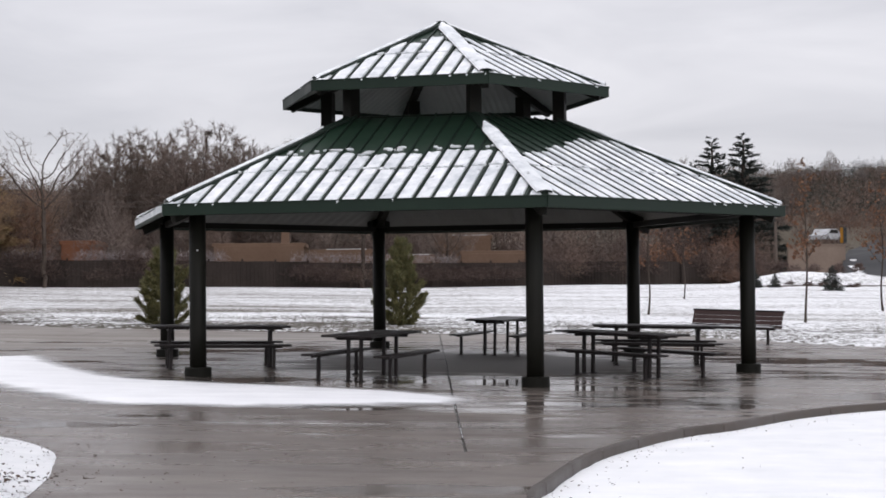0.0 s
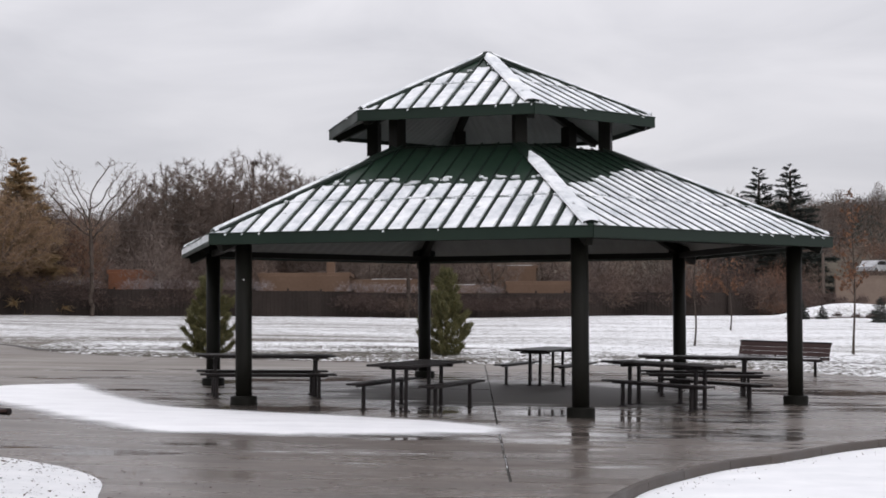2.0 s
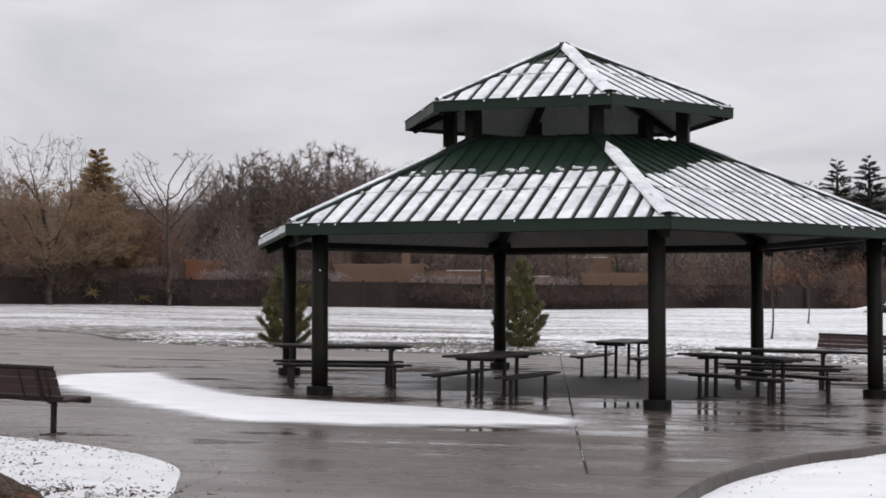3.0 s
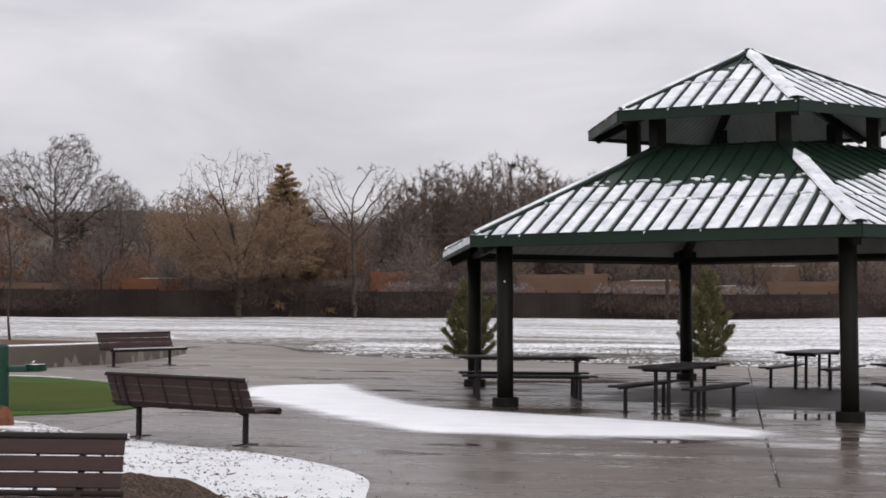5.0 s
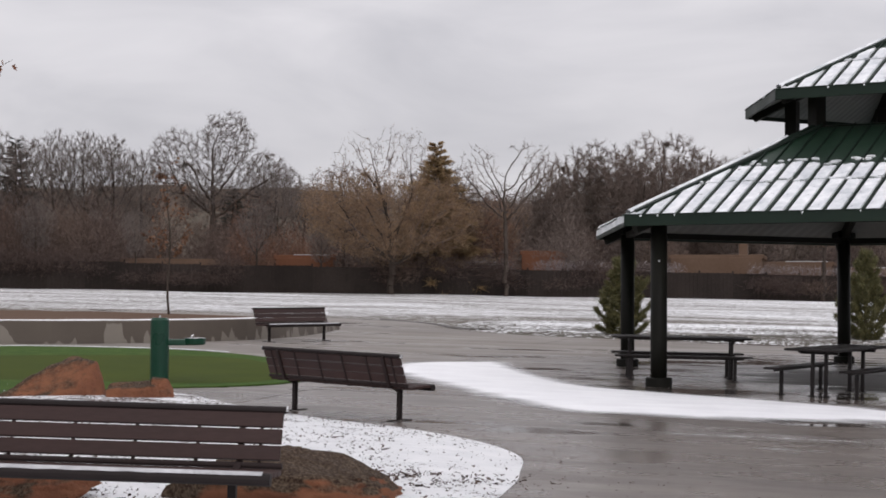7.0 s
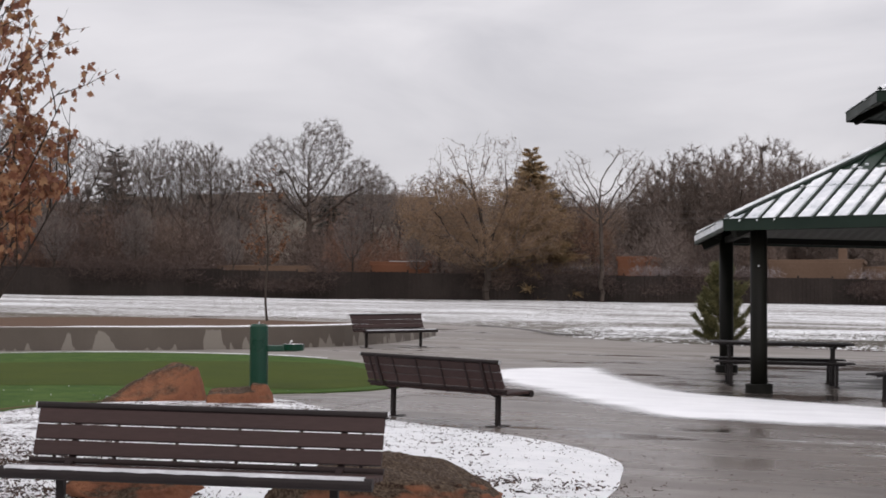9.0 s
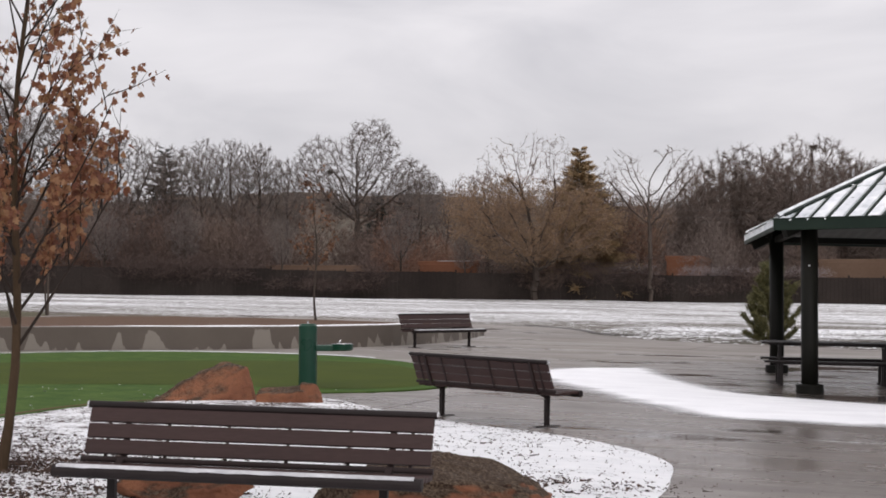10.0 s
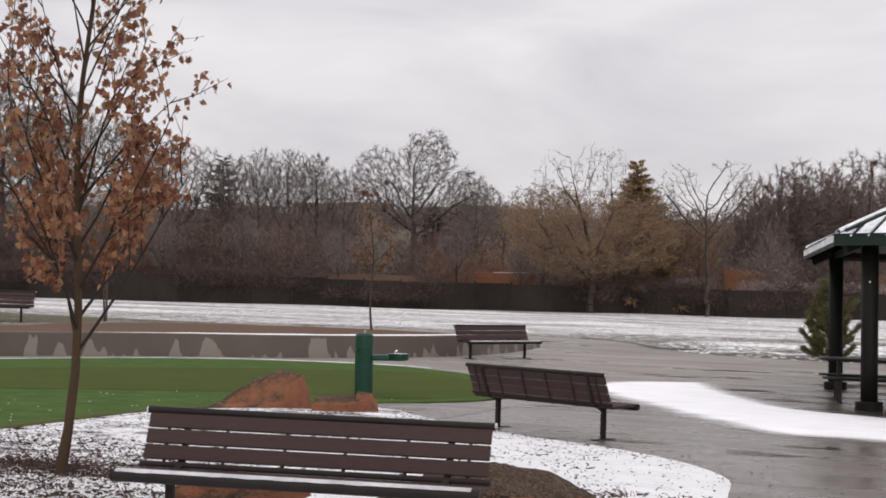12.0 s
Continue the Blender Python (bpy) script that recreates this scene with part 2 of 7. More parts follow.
def snow_ground(name, bare_a, bare_b, cover, streak, weights, scales, bump=0.5, soft=0.08, woods=False, east=0.0, tufts=False, fade=None):
    """Thin snow over bare ground: cover sets how much shows through, streak stretches it along x; broad, middle and fine weights and scales."""
    m, nt, bsdf, N, L = nodes_of(name)
    co = coords(N, L, True, (1.0 / streak, 1, 1))
    raw = coords(N, L, True)
    parts = [noise_node(N, L, co, scales[0], 3.0), noise_node(N, L, coords(N, L, True, (1, 0.5, 1)) if tufts else co, scales[1], 5.0, 0.6), noise_node(N, L, coords(N, L, True, (1, 0.35, 1)) if tufts else raw, scales[2], 5.0, 0.65)]
    s = None
    for p, w in zip(parts, weights):
        q = calc(N, L, "MULTIPLY", calc(N, L, "SUBTRACT", p, 0.5), w)
        s = q if s is None else calc(N, L, "ADD", s, q)
    if woods:
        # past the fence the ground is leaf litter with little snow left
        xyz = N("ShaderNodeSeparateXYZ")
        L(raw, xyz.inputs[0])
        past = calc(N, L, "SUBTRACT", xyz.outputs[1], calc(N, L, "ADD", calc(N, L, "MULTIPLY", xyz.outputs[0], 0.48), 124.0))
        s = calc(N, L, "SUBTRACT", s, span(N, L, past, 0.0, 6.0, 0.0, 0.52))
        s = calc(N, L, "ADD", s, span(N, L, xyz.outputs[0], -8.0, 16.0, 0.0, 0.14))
        # trodden and thawed towards the yard
        s = calc(N, L, "SUBTRACT", s, span(N, L, xyz.outputs[1], 47.0, 68.0, 0.17, 0.0))
    if east:
        # more snow has stayed on the side away from the path
        ew = N("ShaderNodeSeparateXYZ")
        L(raw, ew.inputs[0])
        s = calc(N, L, "ADD", s, span(N, L, ew.outputs[0], -3.0, 8.0, 0.0, east))
        s = calc(N, L, "ADD", s, span(N, L, ew.outputs[1], 49.0, 61.0, 0.0, 0.19))
    if fade:
        # barer on one side: from x, to x, by how much
        fx = N("ShaderNodeSeparateXYZ")
        L(raw, fx.inputs[0])
        s = calc(N, L, "SUBTRACT", s, span(N, L, fx.outputs[0], fade[0], fade[1], fade[2], 0.0))
    mask = span(N, L, s, cover, cover + soft)
    bare = blend(N, L, noise_node(N, L, raw, 14.0), bare_a, bare_b)
    white = blend(N, L, span(N, L, parts[1], 0.3, 0.7), (0.80, 0.81, 0.83), (0.93, 0.93, 0.945))
    L(blend(N, L, mask, bare, white), bsdf.inputs["Base Color"])
    L(span(N, L, mask, 0, 1, 0.9, 0.65), bsdf.inputs["Roughness"])
    bsdf.inputs["Specular IOR Level"].default_value = 0.2
    bumped(N, L, bsdf, s, bump, 0.08)
    return m


def wet_concrete(name):
    m, nt, bsdf, N, L = nodes_of(name)
    raw = coords(N, L, True)
    wide = coords(N, L, True, (0.35, 1, 1))
    broad, mid, fine = noise_node(N, L, wide, 0.35, 5.0), noise_node(N, L, wide, 1.6, 5.0), noise_node(N, L, raw, 70.0, 3.0)
    oi = N("ShaderNodeObjectInfo")
    # floor in the shelter of the roof: dry and matte, set darker in tone
    pos = N("ShaderNodeVectorMath")
    pos.operation = "DISTANCE"
    flat = N("ShaderNodeVectorMath")
    flat.operation = "MULTIPLY"
    flat.inputs[1].default_value = (1, 1, 0)
    L(raw, flat.inputs[0])
    L(flat.outputs[0], pos.inputs[0])
    pos.inputs[1].default_value = (CX + 0.7, CY + 0.3, 0)
    far = calc(N, L, "ADD", pos.outputs["Value"], calc(N, L, "MULTIPLY", calc(N, L, "SUBTRACT", mid, 0.5), 5.0))
    dry = span(N, L, far, 3.2, 4.6, 1.0, 0.0)
    # water stands mostly where the roof drips
    drip = calc(N, L, "MULTIPLY", span(N, L, pos.outputs["Value"], 3.6, 5.6), span(N, L, pos.outputs["Value"], 7.0, 12.0, 1.0, 0.0))
    amount = calc(N, L, "ADD", calc(N, L, "ADD", calc(N, L, "MULTIPLY", broad, 0.55), calc(N, L, "MULTIPLY", mid, 0.45)), calc(N, L, "MULTIPLY", drip, calc(N, L, "ADD", 0.09, calc(N, L, "MULTIPLY", calc(N, L, "SUBTRACT", noise_node(N, L, coords(N, L, True, (0.22, 1.3, 1)), 2.4, 4.0, 0.6), 0.5), 0.55))))
    puddle = span(N, L, amount, 0.565, 0.625)
    # thin dark rims where water has drawn back
    edge = calc(N, L, "ABSOLUTE", calc(N, L, "SUBTRACT", noise_node(N, L, coords(N, L, True, (0.22, 1, 1)), 0.55, 6.0, 0.6), 0.5))
    rim = calc(N, L, "MULTIPLY", span(N, L, edge, 0.0, 0.014, 1.0, 0.0), span(N, L, noise_node(N, L, wide, 0.9, 3.0), 0.48, 0.60))
    tone = blend(N, L, span(N, L, mid, 0.3, 0.7), (0.109, 0.088, 0.076), (0.196, 0.163, 0.141))
    back = N("ShaderNodeSeparateXYZ")
    L(raw, back.inputs[0])
    dried = span(N, L, calc(N, L, "SUBTRACT", back.outputs[1], calc(N, L, "MULTIPLY", back.outputs[0], 0.6)), 33.0, 42.0)
    tone = blend(N, L, calc(N, L, "MULTIPLY", dried, 0.6), tone, (0.26, 0.236, 0.210))
    tone = blend(N, L, calc(N, L, "MULTIPLY", puddle, 0.6), tone, (0.060, 0.053, 0.049))
    tone = blend(N, L, calc(N, L, "MULTIPLY", rim, 0.6), tone, (0.055, 0.046, 0.041))
    tone = blend(N, L, calc(N, L, "MULTIPLY", dry, 0.85), tone, (0.068, 0.058, 0.053))
    tone = blend(N, L, calc(N, L, "MULTIPLY", fine, 0.35), tone, (0.10, 0.09, 0.085))
    hsv = N("ShaderNodeHueSaturation")
    L(span(N, L, oi.outputs["Random"], 0, 1, 0.92, 1.08), hsv.inputs["Value"])
    L(tone, hsv.inputs["Color"])
    L(hsv.outputs[0], bsdf.inputs["Base Color"])
    film = span(N, L, noise_node(N, L, wide, 0.8, 5.0, 0.6), 0.36, 0.62, 0.40, 0.17)
    # the far side of the yard has nearly dried
    film = calc(N, L, "ADD", film, calc(N, L, "MULTIPLY", dried, 0.3))
    r = calc(N, L, "MULTIPLY", film, span(N, L, puddle, 0, 1, 1.0, 0.12))
    r = calc(N, L, "MAXIMUM", r, calc(N, L, "MULTIPLY", dry, 0.6))
    L(r, bsdf.inputs["Roughness"])
    bsdf.inputs["IOR"].default_value = 1.4
    rough = calc(N, L, "MULTIPLY", fine, span(N, L, puddle, 0, 1, 1.0, 0.12))
    bumped(N, L, bsdf, rough, 0.35, 0.004)
    return m


def patch_snow(name):
    """Slushy snow that thins out towards its edge."""
    m, nt, bsdf, N, L = nodes_of(name)
    raw = coords(N, L, True)
    att = N("ShaderNodeAttribute")
    att.attribute_name = "cover"
    n = calc(N, L, "ADD", calc(N, L, "MULTIPLY", noise_node(N, L, coords(N, L, True, (0.5, 1, 1)), 2.2, 5.0), 0.8), calc(N, L, "MULTIPLY", noise_node(N, L, raw, 22.0, 4.0), 0.35))
    f = span(N, L, calc(N, L, "ADD", att.outputs["Fac"], calc(N, L, "SUBTRACT", n, 0.575)), 0.10, 0.85)
    L(blend(N, L, span(N, L, n, 0.4, 0.75), (0.78, 0.78, 0.80), (0.92, 0.92, 0.935)), bsdf.inputs["Base Color"])
    bsdf.inputs["Roughness"].default_value = 0.6
    tr, mx = N("ShaderNodeBsdfTransparent"), N("ShaderNodeMixShader")
    L(f, mx.inputs[0])
    L(tr.outputs[0], mx.inputs[1])
    L(bsdf.outputs[0], mx.inputs[2])
    L(mx.outputs[0], nt.nodes["Material Output"].inputs["Surface"])
    bumped(N, L, bsdf, n, 0.4, 0.03)
    return m


def thin_snow(name):
    """Thin wet snow on metal, worn through in small ragged spots."""
    m, nt, bsdf, N, L = nodes_of(name)
    raw = coords(N, L, True)
    broad, spots, grain = noise_node(N, L, raw, 1.8), noise_node(N, L, raw, 7.0, 6.0, 0.65), noise_node(N, L, raw, 20.0, 3.0)
    L(blend(N, L, span(N, L, calc(N, L, "ADD", calc(N, L, "MULTIPLY", broad, 0.6), calc(N, L, "MULTIPLY", spots, 0.4)), 0.34, 0.62), (0.50, 0.53, 0.56), (0.92, 0.93, 0.95)), bsdf.inputs["Base Color"])
    bsdf.inputs["Roughness"].default_value = 0.6
    bsdf.inputs["Specular IOR Level"].default_value = 0.2
    bumped(N, L, bsdf, grain, 0.5, 0.02)
    tr, mx = N("ShaderNodeBsdfTransparent"), N("ShaderNodeMixShader")
    L(span(N, L, spots, 0.30, 0.345), mx.inputs[0])
    L(tr.outputs[0], mx.inputs[1])
    L(bsdf.outputs[0], mx.inputs[2])
    L(mx.outputs[0], nt.nodes["Material Output"].inputs["Surface"])
    return m


def island_colours(name, a, b, c, rough=0.7, through=0.0):
    """Leaves and twigs: each loose piece gets a colour of its own."""
    m, nt, bsdf, N, L = nodes_of(name)
    rnd = N("ShaderNodeNewGeometry").outputs["Random Per Island"]
    ramp = N("ShaderNodeValToRGB")
    ramp.color_ramp.elements[0].color, ramp.color_ramp.elements[1].color = (*a, 1), (*c, 1)
    e = ramp.color_ramp.elements.new(0.5)
    e.color = (*b, 1)
    L(rnd, ramp.inputs[0])
    L(ramp.outputs[0], bsdf.inputs["Base Color"])
    bsdf.inputs["Roughness"].default_value = rough
    if through:
        tl, mx = N("ShaderNodeBsdfTranslucent"), N("ShaderNodeMixShader")
        mx.inputs[0].default_value = through
        L(ramp.outputs[0], tl.inputs[0])
        L(bsdf.outputs[0], mx.inputs[1])
        L(tl.outputs[0], mx.inputs[2])
        L(mx.outputs[0], nt.nodes["Material Output"].inputs["Surface"])
    return m


def boulder_material(name, mossy, side=0.7):
    m, nt, bsdf, N, L = nodes_of(name)
    co = coords(N, L, False)
    b, mid, g = noise_node(N, L, co, 2.2, 6.0), noise_node(N, L, co, 9.0, 6.0, 0.65), noise_node(N, L, co, 34.0, 5.0, 0.7)
    c = blend(N, L, span(N, L, b, 0.35, 0.65), (0.38, 0.160, 0.084), (0.29, 0.118, 0.068))
    c = blend(N, L, span(N, L, mid, 0.50, 0.75, 0, 0.3), c, (0.13, 0.07, 0.048))
    # lichen and dirt on what faces the sky and one flank
    nz = N("ShaderNodeSeparateXYZ")
    L(N("ShaderNodeNewGeometry").outputs["Normal"], nz.inputs[0])
    face = calc(N, L, "SUBTRACT", nz.outputs[2], calc(N, L, "MULTIPLY", nz.outputs[0], side))
    top = span(N, L, calc(N, L, "ADD", face, calc(N, L, "MULTIPLY", calc(N, L, "SUBTRACT", b, 0.5), 2.0)), 0.40 - mossy, 1.0 - mossy)
    crust = blend(N, L, span(N, L, g, 0.42, 0.62), (0.020, 0.015, 0.011), (0.185, 0.145, 0.098))
    crust = blend(N, L, span(N, L, mid, 0.48, 0.66, 0, 0.7), crust, (0.045, 0.032, 0.020))
    L(blend(N, L, calc(N, L, "MULTIPLY", top, 0.9), c, crust), bsdf.inputs["Base Color"])
    bsdf.inputs["Roughness"].default_value = 0.8
    bsdf.inputs["Specular IOR Level"].default_value = 0.2
    bumped(N, L, bsdf, calc(N, L, "ADD", g, mid), 1.0, 0.07)
    return m


def stained_wall():
    """Concrete wall: damp and dark, with pale dry patches that rise from its foot."""
    m, nt, bsdf, N, L = nodes_of("damp_wall_concrete")
    att = N("ShaderNodeAttribute")
    att.attribute_name = "along"
    sep = N("ShaderNodeSeparateXYZ")
    L(att.outputs["Vector"], sep.inputs[0])
    cmb = N("ShaderNodeCombineXYZ")
    L(sep.outputs[0], cmb.inputs[0])
    L(calc(N, L, "MULTIPLY", sep.outputs[1], 0.25), cmb.inputs[1])
    lobes = noise_node(N, L, cmb.outputs[0], 1.5, 3.0, 0.5)
    top = span(N, L, lobes, 0.47, 0.64, 0.0, 0.55)
    wob = calc(N, L, "MULTIPLY", noise_node(N, L, att.outputs["Vector"], 7.0, 6.0, 0.7), 0.16)
    pale = span(N, L, calc(N, L, "SUBTRACT", calc(N, L, "SUBTRACT", top, wob), sep.outputs[1]), 0.0, 0.03)
    raw = coords(N, L, True)
    g = noise_node(N, L, raw, 30.0)
    damp = blend(N, L, noise_node(N, L, raw, 1.4), (0.078, 0.060, 0.047), (0.128, 0.102, 0.082))
    c = blend(N, L, calc(N, L, "MULTIPLY", pale, 0.85), damp, (0.27, 0.24, 0.205))
    c = blend(N, L, calc(N, L, "MULTIPLY", g, 0.3), c, (0.12, 0.105, 0.09))
    L(c, bsdf.inputs["Base Color"])
    bsdf.inputs["Roughness"].default_value = 0.65
    bumped(N, L, bsdf, g, 0.4, 0.004)
    return m


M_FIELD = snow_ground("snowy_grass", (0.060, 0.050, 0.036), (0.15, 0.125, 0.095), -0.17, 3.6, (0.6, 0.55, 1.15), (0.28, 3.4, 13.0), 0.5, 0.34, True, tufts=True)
M_VERGE = snow_ground("patchy_snow_grass", (0.048, 0.042, 0.031), (0.135, 0.118, 0.092), 0.01, 1.8, (0.5, 0.6, 1.2), (0.35, 3.4, 10.0), 0.8, 0.15, east=0.10, tufts=True)
M_LAWN = snow_ground("fresh_snow", (0.10, 0.08, 0.05), (0.2, 0.16, 0.1), -0.33, 1.2, (0.25, 0.5, 1.1), (0.3, 1.6, 14.0), 0.35, 0.05)
M_GRASS = snow_ground("dull_grass", (0.050, 0.046, 0.024), (0.13, 0.115, 0.070), 0.16, 2.5, (0.6, 0.8, 0.8), (0.3, 1.6, 7.0), 0.6, 0.2)
M_BED = snow_ground("snow_on_bark", (0.035, 0.021, 0.015), (0.10, 0.058, 0.04), -0.30, 1.5, (0.4, 0.9, 1.3), (0.25, 3.2, 20.0), 0.6, 0.10, fade=(-9.0, -6.2, 0.19))
M_SOIL = snow_ground("brown_planting_soil", (0.070, 0.038, 0.022), (0.135, 0.078, 0.048), 0.20, 5.0, (0.8, 0.6, 0.3), (0.2, 0.9, 5.0), 0.5, 0.2)
M_CONC = wet_concrete("wet_concrete")
M_BASE = plain("joint_dirt", (0.05, 0.045, 0.04), (0.09, 0.08, 0.072), rough=(0.4, 0.7))
M_KERB = plain("kerb_concrete", (0.046, 0.037, 0.032), (0.085, 0.070, 0.061), 1.2, 40, (0.4, 0.7), vary=0.15)
M_SNOWPATCH = patch_snow("slushy_snow")
M_TURF = plain("turf_fringe", (0.030, 0.068, 0.013), (0.082, 0.126, 0.034), 2.6, 28, (0.85, 0.95), bump=0.8, depth=0.012, spec=0.06)
M_GREEN = plain("putting_turf", (0.044, 0.062, 0.011), (0.066, 0.084, 0.018), 0.7, 90, (0.85, 0.95), bump=0.5, depth=0.006, spec=0.06)
M_WALL = stained_wall()
M_SNOW = plain("snow", (0.84, 0.85, 0.87), (0.93, 0.93, 0.95), 4.0, 50, (0.5, 0.7), bump=0.35, depth=0.012)
M_SLUSH = plain("grey_slush", (0.36, 0.36, 0.375), (0.70, 0.70, 0.72), 3.0, 30, (0.3, 0.5), bump=0.3, depth=0.006, world=False)
M_ROOFSNOW = thin_snow("thin_roof_snow")
M_STEEL = plain("dark_green_steel", (0.0065, 0.0065, 0.0052), (0.012, 0.0115, 0.009), 2.0, 90, (0.45, 0.6), bump=0.08, depth=0.001, spec=0.11)
M_FASCIA = plain("green_fascia", (0.009, 0.018, 0.013), (0.014, 0.026, 0.018), 1.5, 80, (0.4, 0.55), bump=0.05, depth=0.001, spec=0.22)
M_ROOF = plain("green_roof_metal", (0.010, 0.024, 0.015), (0.015, 0.034, 0.021), 1.3, 60, (0.35, 0.5), bump=0.08, depth=0.001, vary=0.1, spec=0.28)
M_RIB = plain("roof_rib_metal", (0.008, 0.015, 0.011), (0.012, 0.022, 0.016), 1.3, 60, (0.45, 0.6), bump=0.05, depth=0.001, spec=0.2)
M_SOFFIT = plain("galvanised_deck", (0.21, 0.222, 0.214), (0.30, 0.313, 0.305), 1.6, 40, (0.45, 0.65), bump=0.1, depth=0.001, spec=0.3)
M_PLANK = plain("brown_recycled_plank", (0.035, 0.019, 0.0175), (0.058, 0.033, 0.030), 2.0, 45, (0.5, 0.7), world=False, stretch=(0.25, 1, 1), bump=0.25, depth=0.002, vary=0.12, spec=0.22)
M_FRAME = plain("bench_steel", (0.012, 0.0085, 0.0085), (0.023, 0.017, 0.0165), 4.0, 80, (0.45, 0.6), world=False, bump=0.05, depth=0.001, spec=0.18)
M_STRAP = plain("brown_strap_steel", (0.018, 0.0115, 0.011), (0.031, 0.020, 0.019), 4.0, 80, (0.5, 0.65), world=False, bump=0.05, depth=0.001, spec=0.18)
M_TABLE = plain("dark_table_steel", (0.012, 0.0095, 0.0095), (0.024, 0.019, 0.019), 4.0, 140, (0.4, 0.6), world=False, bump=0.3, depth=0.003, spec=0.25)
M_FOUNT = plain("green_fountain_paint", (0.005, 0.040, 0.024), (0.009, 0.056, 0.034), 2.0, 70, (0.25, 0.4), world=False, bump=0.05, depth=0.001)
M_CHROME = plain("steel_bright", (0.5, 0.5, 0.5), (0.65, 0.65, 0.65), 5, 80, (0.15, 0.3), metal=1.0, world=False, bump=0)
M_ROCK = boulder_material("red_sandstone", 0.14)
M_MOSSY = boulder_material("mossy_sandstone", 1.15, 1.5)
M_BARK = plain("grey_bark", (0.042, 0.032, 0.027), (0.085, 0.068, 0.058), 2.5, 30, (0.85, 0.95), world=False, stretch=(1, 1, 0.2), bump=0.6, depth=0.02, vary=0.2, spec=0.1)
M_TWIG = island_colours("grey_twigs", (0.115, 0.092, 0.082), (0.155, 0.127, 0.115), (0.21, 0.178, 0.165), 0.95)
M_TWIGBROWN = island_colours("brown_twigs", (0.098, 0.070, 0.057), (0.138, 0.102, 0.085), (0.19, 0.147, 0.127), 0.95)
M_YBARK = plain("young_bark", (0.038, 0.025, 0.015), (0.078, 0.050, 0.030), 4.0, 60, (0.7, 0.85), world=False, stretch=(1, 1, 0.3), bump=0.4, depth=0.004, spec=0.12)
M_ORANGE = island_colours("rust_leaves", (0.145, 0.052, 0.030), (0.255, 0.108, 0.056), (0.38, 0.215, 0.110), 0.6, 0.4)
M_LIMB = plain("dark_young_limbs", (0.020, 0.014, 0.011), (0.042, 0.030, 0.024), 6.0, 60, (0.6, 0.8), world=False, bump=0.2, depth=0.002, spec=0.15)
M_RUSTLEAF = island_colours("dull_rust_leaves", (0.10, 0.045, 0.025), (0.16, 0.075, 0.04), (0.22, 0.12, 0.07), 0.8, 0.2)
M_GOLDDARK = island_colours("dull_gold_needles", (0.32, 0.225, 0.125), (0.40, 0.288, 0.163), (0.48, 0.355, 0.21), 0.8, 0.6)
M_GOLD = island_colours("withered_gold_leaves", (0.215, 0.137, 0.082), (0.28, 0.184, 0.114), (0.36, 0.25, 0.16), 0.8, 0.45)
M_RUST = island_colours("rusty_scrub", (0.120, 0.054, 0.034), (0.160, 0.080, 0.050), (0.205, 0.118, 0.078), 0.95)
M_SCRUB = island_colours("brown_scrub", (0.092, 0.060, 0.046), (0.135, 0.092, 0.072), (0.185, 0.132, 0.106), 0.95)
# darkest scrub colour: vines, litter, and painted shade between bushes
M_DARKSCRUB = island_colours("dark_vines", (0.046, 0.029, 0.025), (0.076, 0.050, 0.042), (0.118, 0.083, 0.070), 0.95)
M_GREYSCRUB = island_colours("grey_scrub", (0.125, 0.094, 0.081), (0.16, 0.124, 0.108), (0.21, 0.168, 0.148), 0.95)
M_NEEDLE = island_colours("pine_needles", (0.046, 0.050, 0.016), (0.098, 0.093, 0.030), (0.18, 0.155, 0.066), 0.7)
M_SPRUCE = island_colours("dark_spruce", (0.012, 0.016, 0.013), (0.020, 0.026, 0.021), (0.040, 0.048, 0.043), 0.8)
M_FENCE = plain("weathered_fence", (0.020, 0.0155, 0.014), (0.046, 0.037, 0.033), 0.35, 9, (0.8, 0.95), bump=0.3, depth=0.01, vary=0.22, spec=0.08)
M_ADOBE = plain("orange_adobe", (0.165, 0.072, 0.042), (0.22, 0.100, 0.060), 0.6, 8, (0.85, 0.95), bump=0.3, depth=0.02, spec=0.1)
M_TAN = plain("tan_stucco", (0.120, 0.076, 0.053), (0.160, 0.106, 0.077), 0.5, 8, (0.85, 0.95), bump=0.2, depth=0.02, spec=0.1)
M_STUCCO = plain("pale_stucco", (0.17, 0.128, 0.104), (0.225, 0.174, 0.143), 0.5, 8, (0.85, 0.95), bump=0.2, depth=0.02, spec=0.1)
M_GLASS = plain("dark_glass", (0.02, 0.022, 0.025), (0.03, 0.033, 0.036), 1, 20, (0.05, 0.1), bump=0)
M_WATER = plain("standing_water", (0.075, 0.066, 0.059), (0.11, 0.097, 0.087), 5.0, 60, (0.06, 0.26), bump=0.12, depth=0.002, spec=0.5, stretch=(0.4, 1, 1))
M_ROAD = plain("wet_asphalt", (0.026, 0.026, 0.028), (0.044, 0.044, 0.047), 0.3, 6, (0.6, 0.8), spec=0.15)
M_CAR = plain("silver_car_paint", (0.36, 0.365, 0.38), (0.46, 0.465, 0.48), 2, 30, (0.2, 0.3), world=False, bump=0)
M_RUBBER = plain("rubber", (0.02, 0.02, 0.02), (0.03, 0.03, 0.03), 4, 40, (0.6, 0.8), world=False)
M_YELLOW = plain("signal_yellow", (0.42, 0.19, 0.02), (0.50, 0.24, 0.03), 3, 30, (0.4, 0.55), world=False, bump=0)
